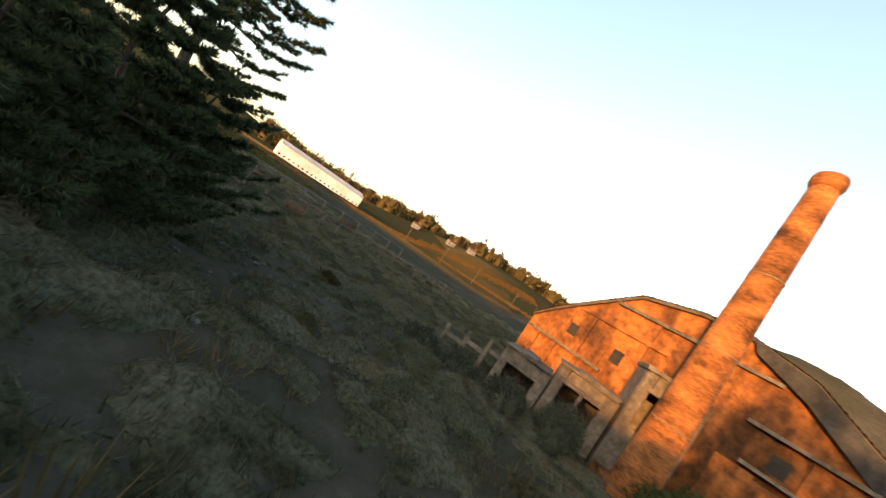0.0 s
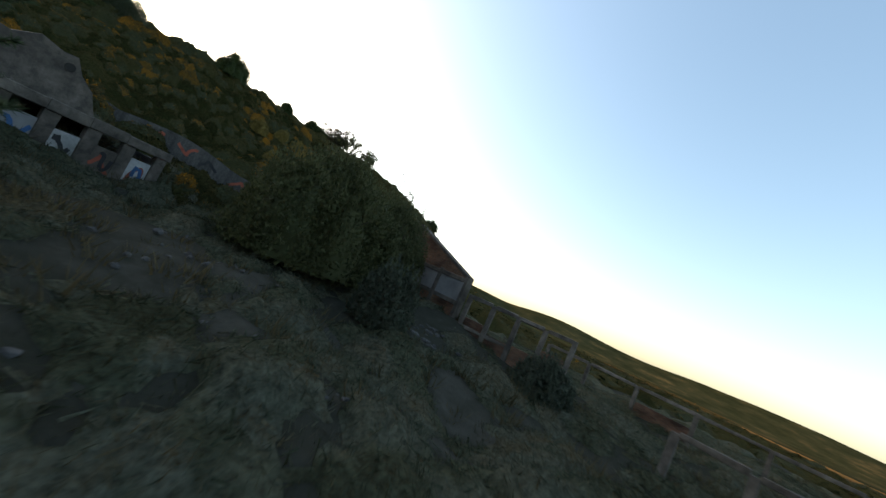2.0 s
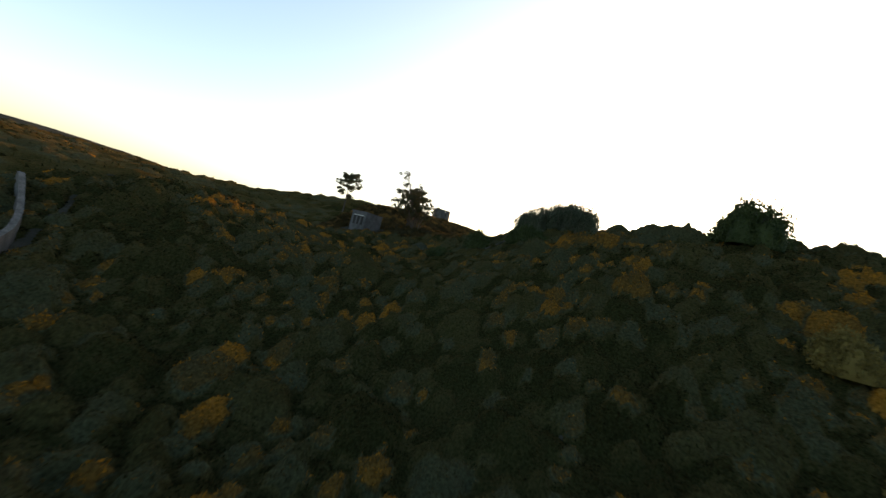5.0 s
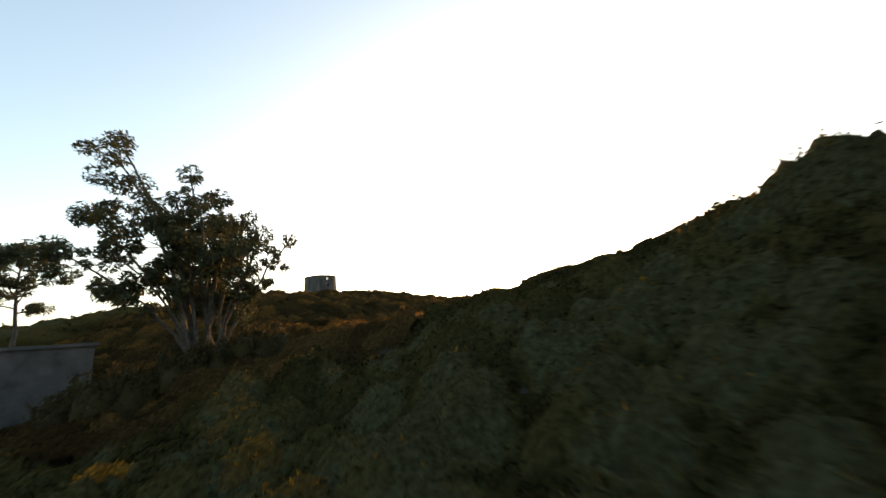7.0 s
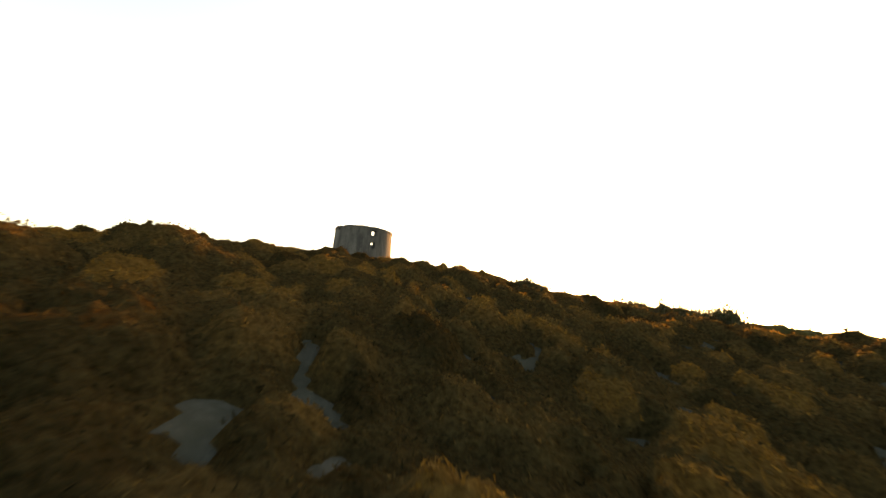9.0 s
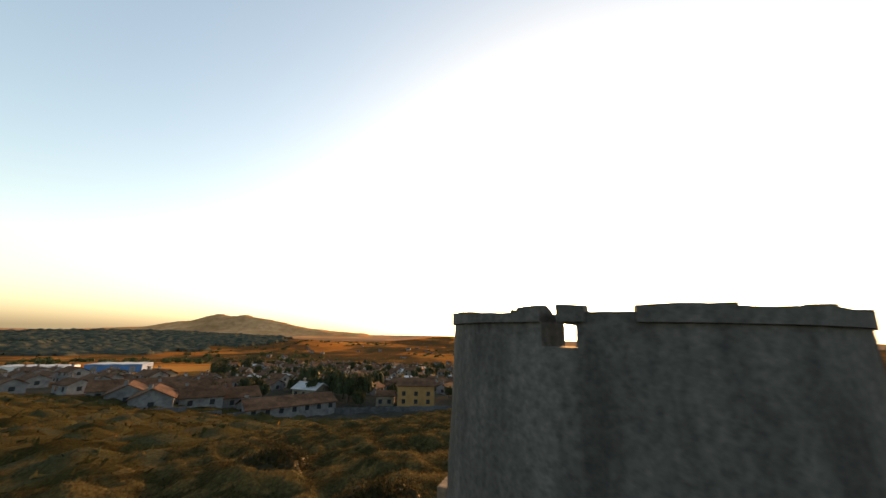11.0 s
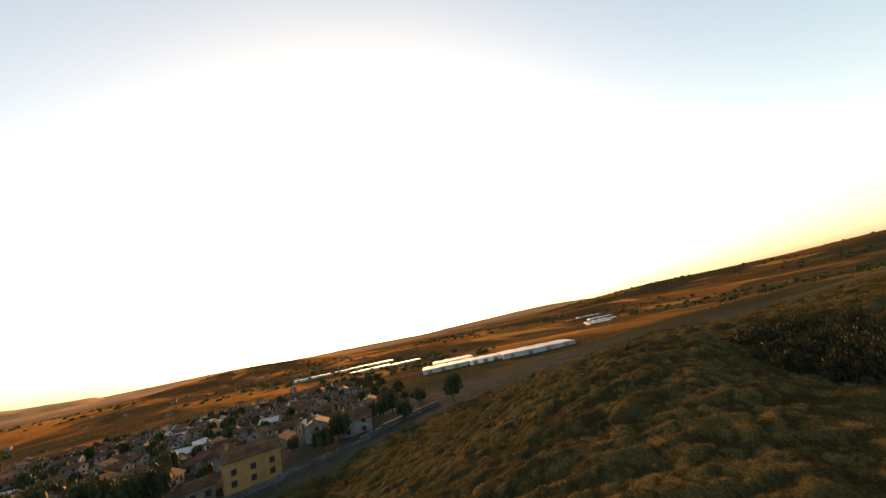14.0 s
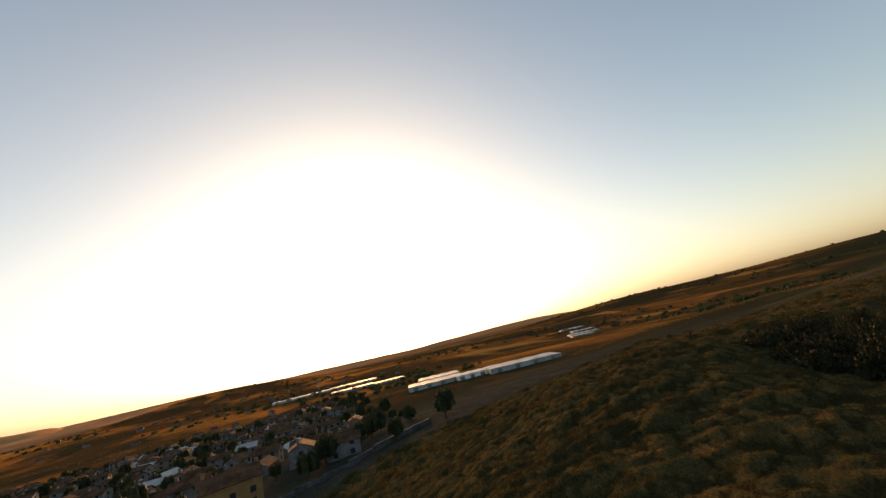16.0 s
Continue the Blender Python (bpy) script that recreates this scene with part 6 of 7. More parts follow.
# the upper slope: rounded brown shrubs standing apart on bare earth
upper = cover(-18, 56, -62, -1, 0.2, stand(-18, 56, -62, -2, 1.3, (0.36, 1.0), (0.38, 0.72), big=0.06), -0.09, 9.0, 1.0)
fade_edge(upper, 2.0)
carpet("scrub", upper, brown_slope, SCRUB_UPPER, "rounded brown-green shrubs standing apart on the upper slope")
n = 520000
x, y = rng.uniform(-18, 56, n), rng.uniform(-60.4, -2, n)
d = flight_strip(x, y)
k = brown_slope(x, y + 0.3) & (rng.uniform(0, 1, n) < np.interp(d, [0, 6, 12, 20, 40], [1.0, 1.0, 0.65, 0.4, 0.3]))
x, y, d = x[k], y[k], d[k]
foliage("scrub_sprigs", upper, x, y, np.interp(d, [0, 4, 12, 30], [0.10, 0.13, 0.19, 0.28]), SCRUB_UPPER, "leafy sprigs of the shrubs on the upper slope", 0.36)
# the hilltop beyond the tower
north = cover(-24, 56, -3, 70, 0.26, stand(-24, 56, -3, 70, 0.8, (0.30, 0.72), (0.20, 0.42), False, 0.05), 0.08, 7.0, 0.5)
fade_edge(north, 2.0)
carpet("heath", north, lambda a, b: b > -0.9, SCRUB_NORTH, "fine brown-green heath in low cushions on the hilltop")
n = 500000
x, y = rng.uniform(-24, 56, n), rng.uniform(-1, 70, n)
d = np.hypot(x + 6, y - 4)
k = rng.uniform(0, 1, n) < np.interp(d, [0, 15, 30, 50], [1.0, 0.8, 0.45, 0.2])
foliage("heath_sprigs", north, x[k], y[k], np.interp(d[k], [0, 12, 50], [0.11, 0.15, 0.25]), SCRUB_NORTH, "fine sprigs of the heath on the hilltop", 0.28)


# the further slopes
def outside(a, b):
    return ~((a > -16.4) & (a < 54.2) & (b > -135) & (b < 68)) & (b < 100 + 0.1 * a)


wide = cover(-112, 172, -215, 122, 1.0, stand(-112, 172, -215, 122, 2.3, (1.0, 2.2), (0.4, 0.8), False), 0.2)
wide[2][:] *= (wide[0][None, :] > 38) | (wide[0][None, :] < -64) | (wide[1][:, None] > -110)
wide[3][:] = np.minimum(wide[3] * 0.85, 0.6)
off_x = np.maximum(-18 - wide[0], wide[0] - 56)[None, :]
off_y = np.maximum(-137 - wide[1], wide[1] - 70)[:, None]
wide[2][:] *= np.clip(0.12 + np.maximum(off_x, off_y) / 4.0, 0.12, 1)
carpet("scrub", wide, outside, SCRUB_SOUTH, "close dark scrub over the further slopes of the hill")
x, y = rng.uniform(-110, 170, 70000), rng.uniform(-212, 118, 70000)
k = outside(x, y)
foliage("scrub_sprigs", wide, x[k], y[k], 0.75, SCRUB_SOUTH, "leafy tops of the scrub on the further slopes", 0.5)

# weeds on the flat ground of the brickworks
n = 6500
px, py = rng.uniform(-46, 36, n), rng.uniform(-190, -112, n)
pr = rng.uniform(0.3, 1.0, n)
grow = np.sin(px * 0.42 + 1.7 * np.sin(py * 0.31)) + 0.8 * np.sin(py * 0.55 + px * 0.2) + rng.normal(0, 0.5, n)
trodden = (np.hypot((px - 2.6) / 2.0, (py + 138.0) / 4.0) < 1) | (np.hypot((px + 10.5) / 0.5, (py + 141) / 3.0) < 1) | (np.hypot((px - 9.8) / 1.9, (py + 144.3) / 1.6) < 1)
patches = np.stack([px, py, pr, pr * rng.uniform(0.22, 0.55, n), np.clip(0.42 + 0.12 * grow + rng.normal(0, 0.15, n), 0.1, 0.95)], 1)[(grow > -1.7) & ~trodden]
n = 170
patches = np.concatenate([patches, np.stack([rng.uniform(-7, 3, n), rng.uniform(-149, -140, n), rng.uniform(0.2, 0.55, n), rng.uniform(0.08, 0.26, n), rng.uniform(0.25, 0.9, n)], 1)])
weeds = cover(-46, 36, -190, -112, 0.4, patches)


def works_ground(a, b):
    return ((b < -129) & (a < 14)) | (b < -134) | (a < -17.6) | ((b < -121) & (a < 10.5))


carpet("weeds", weeds, works_ground, SCRUB_WEEDS, "low grey-green weeds spreading between the ruins")
n = 330000
x, y = rng.uniform(-42, 30, n), rng.uniform(-180, -114, n)
k = works_ground(x, y)
foliage("weed_sprigs", weeds, x[k], y[k], 0.42, SCRUB_WEEDS, "long soft grass and weeds between the ruins", 0.10)


def lay(x, y):
    return np.stack([x, y, ground_height(x, y) + ground_rough(x, y) - 0.08], 1)


# weeds and dry grass on the flat ground of the brickworks
def tuft_shape(n, h):
    a = rng.uniform(0, 6.28, n)
    r = rng.uniform(0, 0.3, n) ** 0.7
    base = np.stack([r * np.cos(a), r * np.sin(a), np.zeros(n)], 1)
    d = np.stack([np.cos(a) * 0.5, np.sin(a) * 0.5, np.ones(n)], 1) + rng.normal(0, 0.25, (n, 3))
    d /= np.linalg.norm(d, axis=1, keepdims=True)
    L = rng.uniform(0.5, 1.0, (n, 1)) * h
    s = np.cross(d, rng.normal(size=(n, 3)))
    s /= np.linalg.norm(s, axis=1, keepdims=True)
    v = np.stack([base - s * 0.03, base + s * 0.03, base + d * L], 1).reshape(-1, 3)
    return v, np.arange(3 * n).reshape(n, 3)


tufts = [tuft_shape(22, rng.uniform(0.45, 0.9)) for _ in range(6)]


def on_track(x, y):
    near = np.zeros(len(x), bool)
    pts = ((-13, -147), (-10.5, -143.5), (-9.2, -140.5), (-10, -137), (-13, -133.5))
    for (ax, ay), (bx, by) in zip(pts, pts[1:]):
        L = (bx - ax) ** 2 + (by - ay) ** 2
        u = np.clip(((x - ax) * (bx - ax) + (y - ay) * (by - ay)) / L, 0, 1)
        near |= np.hypot(x - ax - u * (bx - ax), y - ay - u * (by - ay)) < 1.2
    return near


x, y = rng.uniform(-42, 34, 5200), rng.uniform(-186, -118, 5200)
patch = np.sin(x * 0.5 + 1.7 * np.sin(y * 0.31)) + rng.normal(0, 0.6, len(x))
k = (~on_track(x, y)) & (patch > -0.6)
tagged(scatter("dry_grass", tufts, lay(x[k], y[k]), rng.uniform(0.5, 1.1, k.sum()), DRY_GRASS, 1.0), "tufts of dry grass over the flat ground of the brickworks", "grass", kind="stuff")

# rubble beside the track
rock_meshes = []
for k in range(5):
    bm = bmesh.new()
    bmesh.ops.create_icosphere(bm, subdivisions=1, radius=0.5)
    for vert in bm.verts:
        vert.co *= 1 + 0.5 * noise.noise(vert.co * 3 + Vector((k * 5, 1, 0)))
        vert.co.z *= 0.55
    me = bpy.data.meshes.new("rubble_stone")
    bm.to_mesh(me)
    bm.free()
    me.materials.append(STONE)
    rock_meshes.append(me)
for k in range(230):
    heap = k % 5 == 1      # the tight heap below the gable
    c = ((-11, -140), (9.9, -144.3), (-13, -138), (3, -140), (-2, -143.5))[k % 5]
    x, y = c[0] + random.gauss(0, 1.0 if heap else 2.6), c[1] + random.gauss(0, 0.8 if heap else 2.0)
    st = new("rubble_stone", rock_meshes[k % 5])
    s = random.uniform(0.10, 0.32) * (0.7 if k % 5 == 4 else 1.35 if heap else 1.0)
    st.matrix_world = pose(x, y, gz(x, y) + 0.04 * s, random.uniform(-15, 15), random.uniform(-15, 15), random.uniform(0, 360)) @ Matrix.Diagonal((s, s, s, 1))
    tagged(st, "pale broken stone lying on the dirt", "stone", "rubble along the track")

# ---------------------------------------------------------------- town and valley
def house(name, w, d, h, pitch, wall_mat, roof_mat, storeys, label, chimney=True):
    """A house: walls, two roof slopes, windows in rows, door, chimney. Origin at its middle on the ground."""
    ho = empty(name, 0, 0, 0)
    tagged(ho, label, "house")
    x0, x1, y0, y1 = -w / 2, w / 2, -d / 2, d / 2
    rise = d / 2 * pitch
    bm = bmesh.new()
    prism(bm, ((y0, -1.5), (y1, -1.5), (y1, h), (0, h + rise), (y0, h)), x0, x1)
    wl = part("wall", bm, wall_mat, ho)
    wl.matrix_local = Matrix(((0, 1, 0, 0), (1, 0, 0, 0), (0, 0, 1, 0), (0, 0, 0, 1)))
    for s in (-1, 1):
        bm = bmesh.new()
        e = 0.45
        a, b = (s * (d / 2 + e), h - e * pitch + 0.06), (0, h + rise + 0.06)
        va = [bm.verts.new((x, a[0], a[1] + t)) for t in (0, 0.16) for x in (x0 - 0.4, x1 + 0.4)]
        vb = [bm.verts.new((x, b[0], b[1] + t)) for t in (0, 0.16) for x in (x0 - 0.4, x1 + 0.4)]
        for f in ((va[0], va[1], vb[1], vb[0]), (va[2], va[3], vb[3], vb[2]), (va[0], va[1], va[3], va[2]), (vb[0], vb[1], vb[3], vb[2]), (va[0], va[2], vb[2], vb[0]), (va[1], va[3], vb[3], vb[1])):
            bm.faces.new(f)
        part("roof", bm, roof_mat, ho)
    for st in range(storeys):
        z = 0.8 + st * 2.3
        for side in (-1, 1):
            n = max(2, int(w / 3.2))
            for k in range(n):
                x = x0 + (k + 0.5) * w / n
                yy = y0 if side < 0 else y1
                box_part("window", (x - 0.55, min(yy, yy + side * 0.04), z, x + 0.55, max(yy, yy + side * 0.04), z + 1.25), GLASS, ho)
        for side in (-1, 1):
            xx = x0 if side < 0 else x1
            box_part("window", (min(xx, xx + side * 0.04), -0.6, z, max(xx, xx + side * 0.04), 0.6, z + 1.2), GLASS, ho)
    if chimney:
        c = box_part("chimney", (x0 + 0.8, 0.3, h, x0 + 1.5, 1.0, h + rise + 1.1), wall_mat, ho)
        box_part("chimney_cap", (x0 + 0.7, 0.2, h + rise + 1.1, x0 + 1.6, 1.1, h + rise + 1.22), roof_mat, c)
    return ho


random.seed(11)
protos = []
for w, d, h, wm, rm, stn, lab in (
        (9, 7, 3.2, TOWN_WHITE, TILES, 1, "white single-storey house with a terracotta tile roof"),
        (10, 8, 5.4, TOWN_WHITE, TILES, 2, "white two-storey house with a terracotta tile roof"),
        (10, 8, 5.6, CREAM, TILES, 2, "cream two-storey house with a terracotta tile roof"),
        (13, 7, 3.3, GREY_WALL, TILES, 1, "long grey single-storey house with a faded tile roof"),
        (8, 8, 5.9, GREY_WALL, TILES, 2, "grey two-storey house with a faded tile roof"),
        (11, 7.5, 5.2, GREY_WALL, TILES, 2, "grey two-storey house with a tile roof"),
        (12, 9, 3.6, CREAM, SHEET, 1, "cream workshop with a pale sheet roof")):
    protos.append(house("house", w * 0.8, d * 0.8, h * 0.8, 0.48, wm, rm, stn, lab))


def put_house(k, x, y, turn):
    return copy_thing(protos[k], pose(x, y, gz(x, y), 0, 0, turn))


terrace = ((-73, 84.5, 122), (-67.5, 93.5, 36), (-63, 103, 44), (-84, 90, 126), (-79, 99, 40), (-94, 96, 40), (-75, 109, 40), (-90, 105.5, 40))
taken = [(-12.5, 116.0, 11.0), (-46, 103, 15.0)] + [(x, y, 5.0) for x, y, turn in terrace]


def free(x, y, r):
    for a, b, c in taken:
        if math.hypot(x - a, y - b) < r + c:
            return False
    taken.append((x, y, r))
    return True


# terraced rows nearest the hill on the west side
for row in range(5):
    for k in range(9):
        x = -205 + k * 15.5 + row * 6
        y = 98 + row * 21 + 5.0 * math.sin(k * 1.3)
        if x < -66 and free(x, y, 6.0):
            put_house((0, 3, 1, 0, 2, 3, 0)[(row * 3 + k) % 7], x, y, -22 + random.uniform(-6, 6))
count = 0
for k in range(2600):
    x, y = random.uniform(-190, 110), random.uniform(122, 470)
    if not (-0.62 * (y - 100) - 60 < x < 0.26 * (y - 100) + 22) or count >= 215:
        continue
    if free(x, y, 5.6 if y < 260 else 7.0):
        put_house(random.choice((0, 1, 2, 3, 4, 5, 6, 1, 0)), x, y, random.choice((-25, -25, 65, -15, 40)) + random.uniform(-8, 8))
        count += 1
for k in range(44):
    x, y = random.uniform(-420, 420), random.uniform(520, 1300)
    if free(x, y, 16):
        put_house(random.choice((0, 1, 3, 5)), x, y, random.uniform(0, 180))
for ob in protos:
    ob.matrix_basis = pose(-150 - 22 * protos.index(ob), 205 + 3 * protos.index(ob), gz(-150 - 22 * protos.index(ob), 205 + 3 * protos.index(ob)), 0, 0, -20)

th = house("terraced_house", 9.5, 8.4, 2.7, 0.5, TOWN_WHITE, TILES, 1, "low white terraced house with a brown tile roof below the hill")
tagged(th, "low white terraced house with a brown tile roof below the hill", "house", "terrace below the hill")
for x, y, turn in terrace[1:]:
    copy_thing(th, pose(x, y, gz(x, y) + 0.3 * math.sin(x), 0, 0, turn))
th.matrix_basis = pose(terrace[0][0], terrace[0][1], gz(*terrace[0][:2]), 0, 0, terrace[0][2])
yh = house("yellow_house", 11.5, 8.5, 6.0, 0.42, YELLOW, TILES, 2, "ochre-yellow two-storey house with a tile roof behind the boundary wall")
yh.matrix_basis = pose(-12.5, 117.0, gz(-12.5, 117.0), 0, 0, 4)
an = house("annex", 5.5, 6.0, 3.0, 0.4, CREAM, TILES, 1, "low cream annex beside the ochre house", chimney=False)
an.matrix_basis = pose(-22.5, 118.0, gz(-22.5, 118.0), 0, 0, 4)
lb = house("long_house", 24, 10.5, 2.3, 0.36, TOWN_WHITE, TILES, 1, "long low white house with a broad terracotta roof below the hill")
lb.matrix_basis = pose(-47.5, 101.5, gz(-47.5, 101.5), 0, 0, 42)


def hall_shed(name, x, y, w, d, h, turn, wall_mat, roof_mat, label, bays=4):
    """A wide industrial hall with several shallow ridges."""
    s = empty(name, x, y, gz(x, y), turn)
    tagged(s, label, "industrial hall")
    box_part("wall", (-w / 2, -d / 2, -1, w / 2, d / 2, h), wall_mat, s)
    for k in range(bays):
        a, b = -w / 2 + k * w / bays, -w / 2 + (k + 1) * w / bays
        bm = bmesh.new()
        prism(bm, ((a, h + 0.004), (b, h + 0.004), ((a + b) / 2, h + 0.4)), -d / 2 - 0.3, d / 2 + 0.3)
        part("roof_ridge", bm, roof_mat, s)
    for k in range(bays):
        xm = -w / 2 + (k + 0.5) * w / bays
        box_part("gate", (xm - 1.8, -d / 2 - 0.06, 0, xm + 1.8, -d / 2, h * 0.75), GREY_WALL, s)
    return s


for x, y, w, d, h, t, wm, rm in ((150, 292, 46, 22, 3.6, -28, SHEET, SHEET), (176, 268, 34, 20, 3.4, -28, WHITEWASH, SHEET), (205, 240, 60, 26, 3.6, -30, SHEET, SHEET), (178, 330, 40, 24, 4, -28, WHITEWASH, SHEET)):
    hall_shed("factory_hall", x, y, w, d, h, t, wm, rm, "white factory hall with a pale ridged sheet roof")
for x, y, w, d in ((150, 760, 110, 26), (235, 735, 90, 30), (200, 640, 70, 26), (255, 610, 50, 22)):
    hall_shed("greenhouse", x, y, w, d, 3, -16, SHEET, SHEET, "long pale greenhouse on the plain", 6)
for x, y, w, d in ((620, 470, 60, 24), (690, 520, 50, 24), (560, 430, 40, 20), (760, 600, 60, 20)):
    hall_shed("greenhouse", x, y, w, d, 2.4, -40, SHEET, SHEET, "long pale greenhouse on the plain", 5)
hall_shed("blue_hall", -246, 270, 34, 20, 5.5, 20, BLUE, SHEET, "blue-walled industrial hall with a pale roof", 3)
hall_shed("pale_hall", -292, 255, 40, 18, 3.6, 20, WHITEWASH, SHEET, "low white industrial hall on the edge of the town", 4)


# boundary wall below the hill
def boundary_wall():
    pts = ((-75, 74), (-57, 86), (-40.5, 104.5), (-19.8, 108.5), (11.4, 109.5), (40, 118))
    bw = empty("boundary_wall", 0, 0, 0)
    tagged(bw, "long low grey boundary wall between the scrub hill and the houses", "wall")
    for a, b in zip(pts, pts[1:]):
        L = math.hypot(b[0] - a[0], b[1] - a[1])
        n = max(3, int(L / 6))
        for k in range(n):
            p = [a[i] + (b[i] - a[i]) * k / n for i in (0, 1)]
            q = [a[i] + (b[i] - a[i]) * (k + 1) / n for i in (0, 1)]
            z = min(gz(*p), gz(*q))
            bm = bmesh.new()
            add_box(bm, 0, -0.12, -0.8, L / n, 0.12, 1.4)
            ob = part("wall_length", bm, HUT_WALL, bw)
            ob.matrix_world = pose(p[0], p[1], z, 0, 0, math.degrees(math.atan2(b[1] - a[1], b[0] - a[0])))
    return bw


boundary_wall()

# trees of the town and of the hill's east shoulder
random.seed(5)
tp = []


def garden_tree(height, spread):
    t = empty("tree", 0, 0, 0)
    tagged(t, "dark rounded garden tree between the houses", "tree")
    trunk = [Vector((0.1 * k * random.uniform(-1, 1), 0.1 * k * random.uniform(-1, 1), -0.4 + 0.16 * height * k)) for k in range(5)]
    tubes = [tube(trunk, [0.24 - 0.04 * k for k in range(5)], 7)]
    for k in range(5):
        tubes.append(tube(limb_path(trunk[2], (math.cos(k * 1.3), math.sin(k * 1.3), 0.9), spread, 0.0, 4), [0.09, 0.07, 0.05, 0.04, 0.02], 5))
    joined_tubes("trunk", tubes, BARK, t)
    V, F, o = [], [], 0
    for k in range(6):
        v, f = shrub_shape(110, 0.26, 3, 7, 2)
        a, q = k * 1.2, spread * (0.45 if k else 0.0)
        v = v * np.array([spread * 0.75, spread * 0.75, height * 0.48]) + np.array([q * math.cos(a), q * math.sin(a), height * random.uniform(0.22, 0.42) + (0.12 * height if k == 0 else 0)])
        V.append(v)
        F.append(f + o)
        o += len(v)
    crown = new("crown", mesh_from("crown", np.concatenate(V), np.concatenate(F), GARDEN_LEAF, True))
    crown.parent = t
    return t


for k in range(4):
    tp.append(garden_tree(6.0 + k, 2.4 + 0.4 * k))
spots = 0
for k in range(4200):
    x, y = random.uniform(-240, 110), random.uniform(113, 480)
    if not (-0.62 * (y - 100) - 70 < x < 0.26 * (y - 100) + 40) or spots >= 272:
        continue
    if free(x, y, 2.0):
        s = random.uniform(0.6, 1.35)
        t = copy_thing(tp[k % 4], pose(x, y, gz(x, y), 0, 0, random.uniform(0, 360)))
        t.scale = (s, s, s)
        spots += 1
for k, (x, y, big) in enumerate(((-30, 112.5, 1.0), (-34.5, 117, 1.5), (4, 117, 1.0), (9, 121, 1.0), (-38, 123, 1.75), (-31, 121, 1.6), (-43, 128, 1.5), (-48, 124, 1.0), (-60, 112, 0.9), (-66, 118, 1.1), (-72, 108, 0.8), (-53, 133, 1.3))):
    t = copy_thing(tp[k % 4], pose(x, y, gz(x, y), 0, 0, 70 * k))
    t.scale = (big, big, big)
for k, ob in enumerate(tp):
    ob.matrix_basis = pose(18 + 5 * k, 128 + 4 * k, gz(18 + 5 * k, 128 + 4 * k), 0, 0, 0)
# the wooded rise beyond the fields
def far_wood():
    n = 5200
    x, y = rng.uniform(-1560, -330, n), rng.uniform(420, 1760, n)
    r = rng.uniform(7, 15, n)
    gx, gy, H, K = cover(-1560, -330, 420, 1760, 6.0, np.stack([x, y, r, r * rng.uniform(0.4, 0.75, n), rng.uniform(0.1, 0.9, n)], 1), 2.5)
    X, Y = np.meshgrid(gx, gy)
    bearing, away = np.degrees(np.arctan2(X, Y)), np.hypot(X, Y)
    ragged = 30 * np.sin(X / 47 + 2 * np.sin(Y / 61)) + 22 * np.sin(Y / 23 + X / 31)
    glade = np.sin(X / 83 + 1.7 * np.sin(Y / 120)) + np.sin(Y / 64 + 1.3 * np.sin(X / 90)) > 1.55
    grows = (bearing < -25 + 0.04 * ragged) & (away > np.interp(bearing, [-62, -51, -45, -34, -25], [900, 880, 885, 965, 1220]) + ragged) & (away < 1850) & ~glade
    Z = ground_height(X, Y) + np.where(grows, H, -2.0)
    idx = np.arange(X.size).reshape(X.shape)
    q = np.stack([idx[:-1, :-1], idx[:-1, 1:], idx[1:, 1:], idx[1:, :-1]], -1)[grows[:-1, :-1] | grows[1:, 1:]]
    used, inv = np.unique(q, return_inverse=True)
    ob = new("woodland", mesh_from("woodland", np.stack([X, Y, Z], -1).reshape(-1, 3)[used], inv.reshape(q.shape), FAR_WOOD, False))
    set_kind(ob, K.reshape(-1)[used])
    return tagged(ob, "dark close woodland covering the low rise beyond the fields", "trees", kind="stuff")


far_wood()
# ---------------------------------------------------------------- the plain to the south
wb = house("works_building", 62, 16, 8.0, 0.3, WHITEWASH, SHEET, 1, "long sunlit white works building with a pale sheet roof", chimney=False)
wb.matrix_basis = pose(132, -342.5, gz(132, -342.5), 0, 0, 48)
wb2 = house("works_building", 40, 14, 7.5, 0.35, CLAY, TILES, 1, "clay-coloured works building with a terracotta roof on the plain", chimney=False)
wb2.matrix_basis = pose(160, -385.5, gz(160, -385.5), 0, 0, 48)
for x, y, s in ((98, -470, 1.0), (60, -480, 0.8), (40, -495, 0.8), (175, -420, 0.9)):
    put_house(1, x, y, 30)
for k, (x, y) in enumerate(((28, -340), (6, -352), (-22, -372), (52, -332), (-48, -352))):
    p = empty("utility_pole", x, y, gz(x, y))
    tagged(p, "tall wooden utility pole beside the field", "pole", "utility poles along the field")
    tb = tube([(0, 0, -0.3), (0, 0, 5), (0, 0, 11)], [0.16, 0.14, 0.1], 8)
    joined_tubes("shaft", [tb], WOOD, p)
    box_part("crossarm", (-0.9, -0.06, 10.2, 0.9, 0.06, 10.35), WOOD, p)
xs, ys, ss = [], [], []
for k in range(520):
    az, r = radians(random.uniform(136, 214)), random.uniform(400, 640)
    xs.append(-19 + r * math.sin(az))
    ys.append(-127 + r * math.cos(az))
    ss.append(random.uniform(10.0, 19.0))
wood_shapes = [shrub_shape(90, 0.32, 4, 6, 3) for _ in range(4)]
tagged(scatter("woodland", wood_shapes, lay(np.array(xs), np.array(ys)), np.array(ss), WOODS, 1.25), "dark band of woodland along the far side of the field", "trees", kind="stuff")
xs, ys, ss = [], [], []
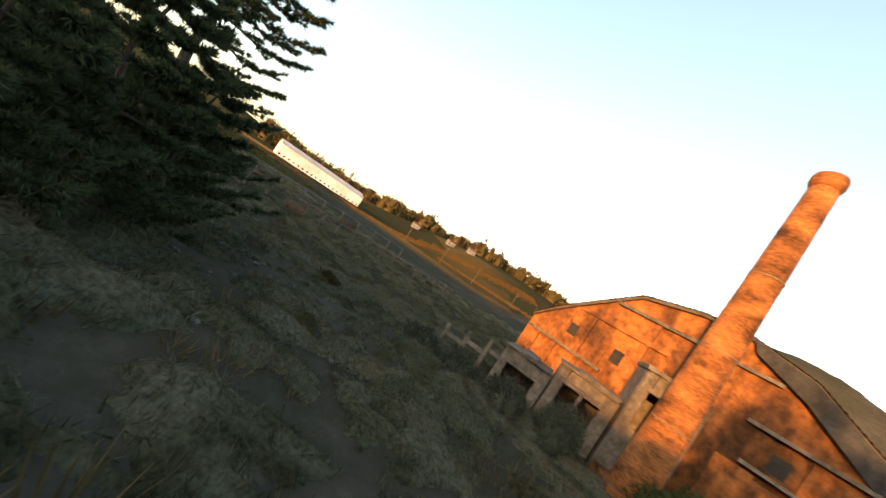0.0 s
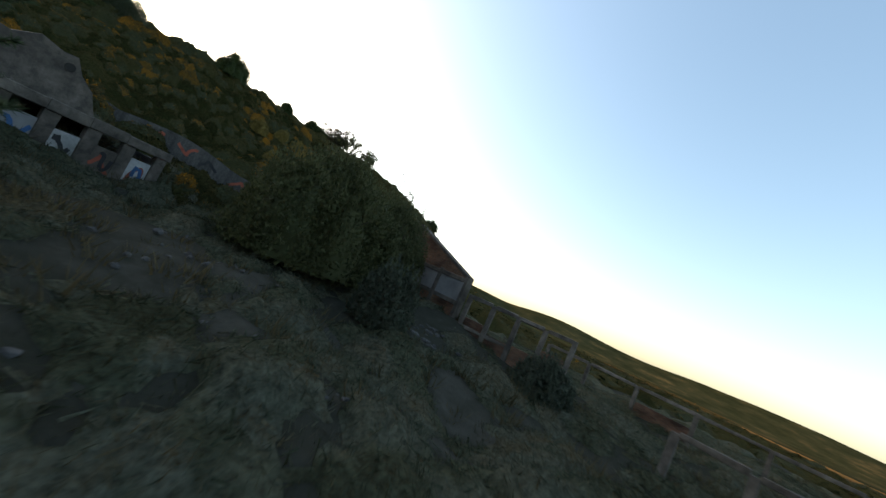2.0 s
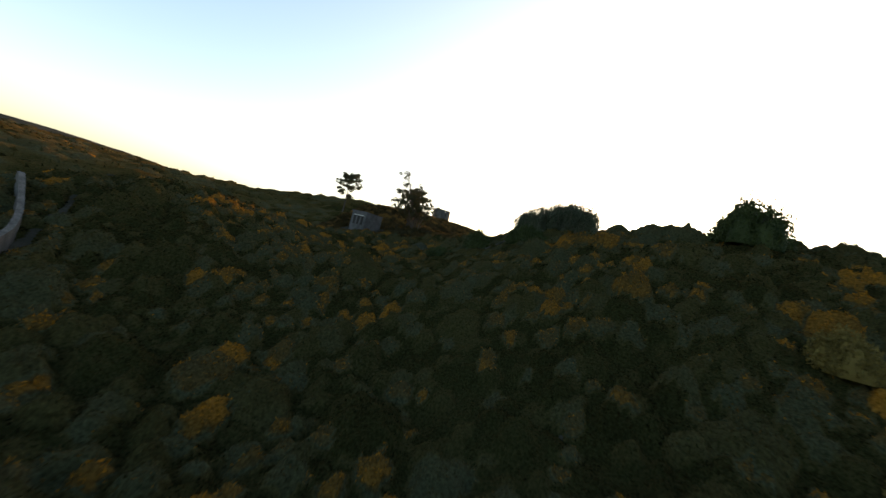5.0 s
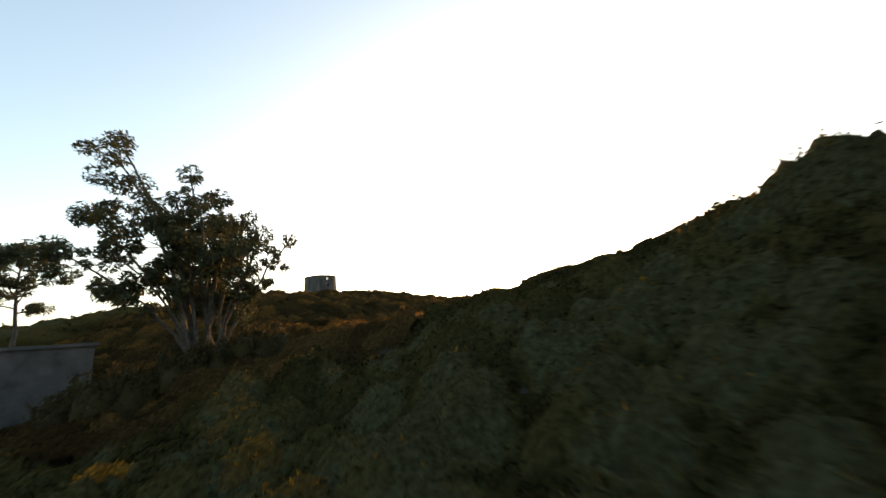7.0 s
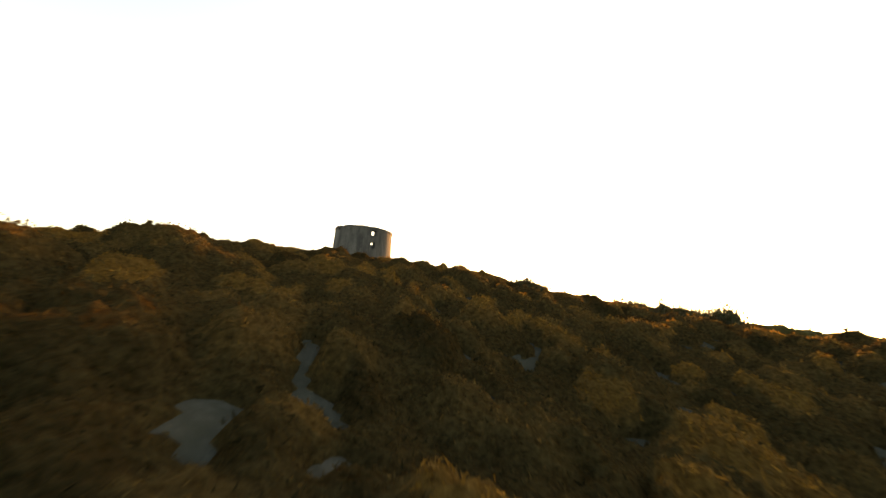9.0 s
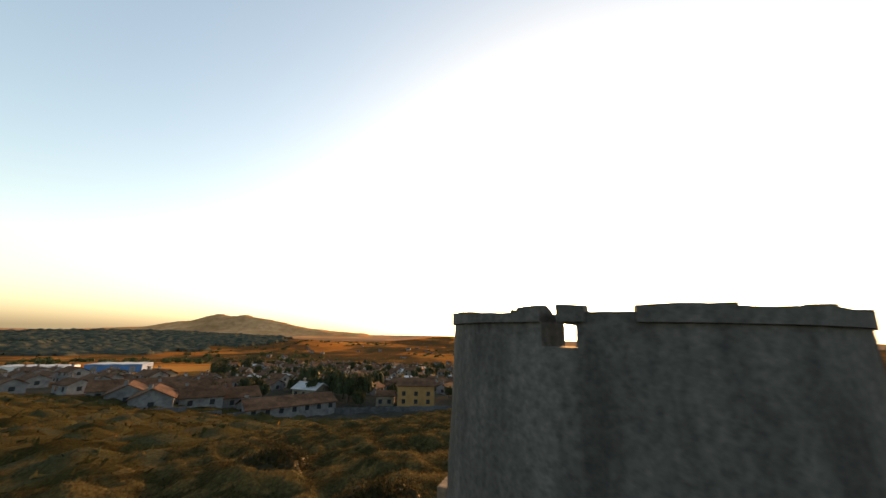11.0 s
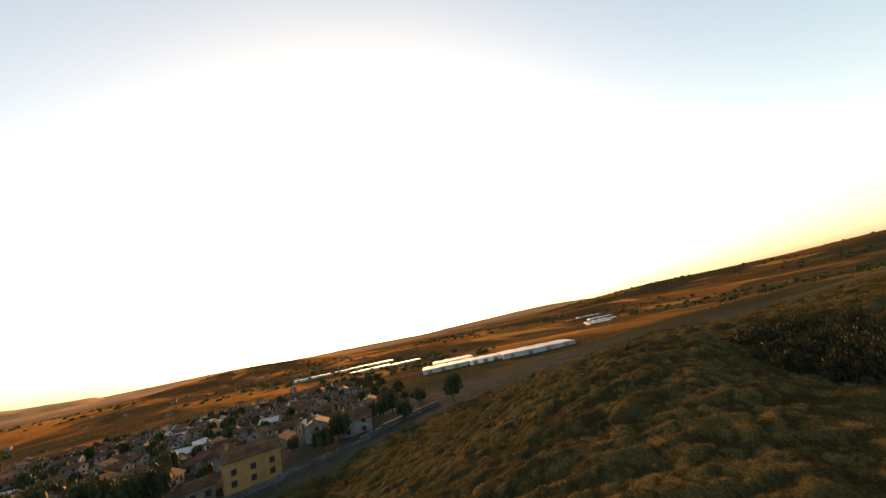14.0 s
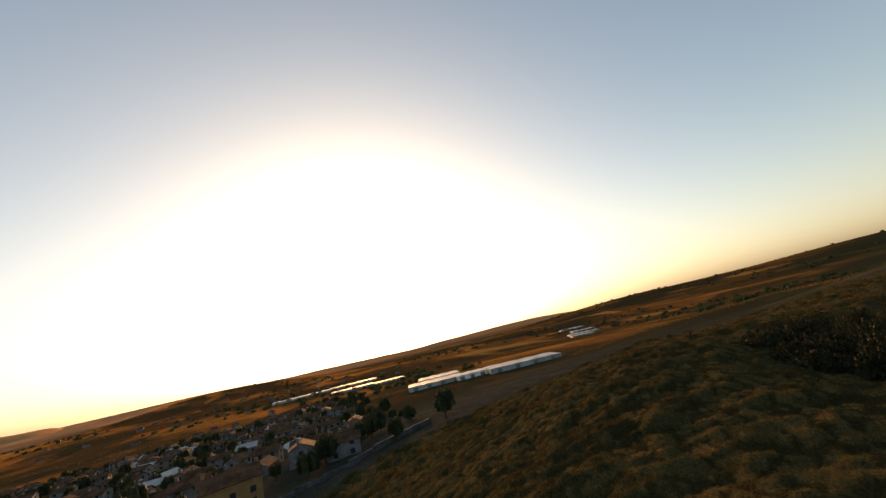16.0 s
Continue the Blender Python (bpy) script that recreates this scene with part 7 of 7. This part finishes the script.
for k in range(1900):
    az, r = radians(random.uniform(-60, 100)), random.uniform(430, 1700)
    x, y = r * math.sin(az), r * math.cos(az)
    if math.sin(x * 0.011 + 1.2 * math.sin(y * 0.008)) > 0.0 and free(x, y, 2):
        xs.append(x)
        ys.append(y)
        ss.append(random.uniform(4, 8))
tagged(scatter("valley_trees", wood_shapes, lay(np.array(xs), np.array(ys)), np.array(ss), BROAD, 0.9), "dark hedges and copses scattered over the valley", "trees", kind="stuff")


# standing crops and long grass, added so the valley's fields glow orange when backlit
n = 60000
az, r = rng.uniform(radians(-62), radians(80), n), 260 + 1700 * rng.uniform(0, 1, n) ** 1.3
x, y = r * np.sin(az), r * np.cos(az)
strip = np.sin(x * 0.021 + y * 0.034 + 1.5 * np.sin(x * 0.006)) + 0.6 * np.sin(x * 0.05 - y * 0.017)
in_town = (y < 480) & (x > -0.62 * (y - 100) - 80) & (x < 0.26 * (y - 100) + 60)
k = (strip > 0.1) & ~in_town
p = lay(x[k], y[k])
size = np.interp(r[k], [250, 800, 2000], [0.9, 1.6, 3.0])[:, None]
p[:, 2] += size[:, 0] * 0.22
v, f = leaves(p, size * 0.7, size * 1.1, 1.6, 0.3)
tagged(new("field_crops", mesh_from("field_crops", v, f, CROP)), "standing dry crops and long grass on the valley fields", "crops", kind="stuff")

SOUTH_STRIPS = (((80, -205), (74, -252), 2.0, 2500), ((74, -290), (62, -430), 4.0, 4000), ((62, -430), (-40, -465), 6.0, 4500), ((40, -380), (-60, -400), 4.0, 2500))
rows = []
for a0, a1, w, m in SOUTH_STRIPS:
    u, o = rng.uniform(0, 1, m), rng.normal(0, w, m)
    L = math.hypot(a1[0] - a0[0], a1[1] - a0[1])
    rows.append(np.stack([a0[0] + (a1[0] - a0[0]) * u - (a1[1] - a0[1]) / L * o, a0[1] + (a1[1] - a0[1]) * u + (a1[0] - a0[0]) / L * o], 1))
rows = np.concatenate(rows)
p = lay(rows[:, 0], rows[:, 1])
p[:, 2] += 0.35
v, f = leaves(p, 1.1, 0.9, 1.6, 0.3)
tagged(new("long_grass", mesh_from("long_grass", v, f, CROP)), "strips of long dry grass along the field, lit by the low sun", "grass", kind="stuff")


def palm(x, y, h):
    t = empty("palm_tree", x, y, gz(x, y))
    tagged(t, "tall slender palm behind the works building", "palm", "palms behind the works")
    pts = [(0.05 * k * math.sin(x + k), 0.05 * k, -0.4 + (h + 0.4) * k / 5) for k in range(6)]
    joined_tubes("trunk", [tube(pts, [0.32, 0.27, 0.25, 0.24, 0.24, 0.26], 8)], BARK, t)
    for k in range(14):
        a, e = k * 2.4, 0.9 - 0.12 * k
        V, F = [], []
        for j in range(7):
            u = j / 6
            r = 2.6 * u
            z = pts[5][2] + 2.6 * (math.sin(e) * u - 0.55 * u * u)
            w = 0.34 * math.sin(math.pi * min(0.08 + 0.9 * u, 1.0)) + 0.02
            for q in (-w, w):
                V.append((pts[5][0] + r * math.cos(a) - q * math.sin(a), pts[5][1] + r * math.sin(a) + q * math.cos(a), z))
        for j in range(6):
            F.append((2 * j, 2 * j + 1, 2 * j + 3, 2 * j + 2))
        f = new("frond", mesh_from("frond", V, F, EUCALYPT, True))
        f.parent = t


for px, py, ph in ((179.1, -397.3, 13), (173, -401.8, 13), (167.3, -405.7, 14), (155, -413.3, 20)):
    palm(px, py, ph)
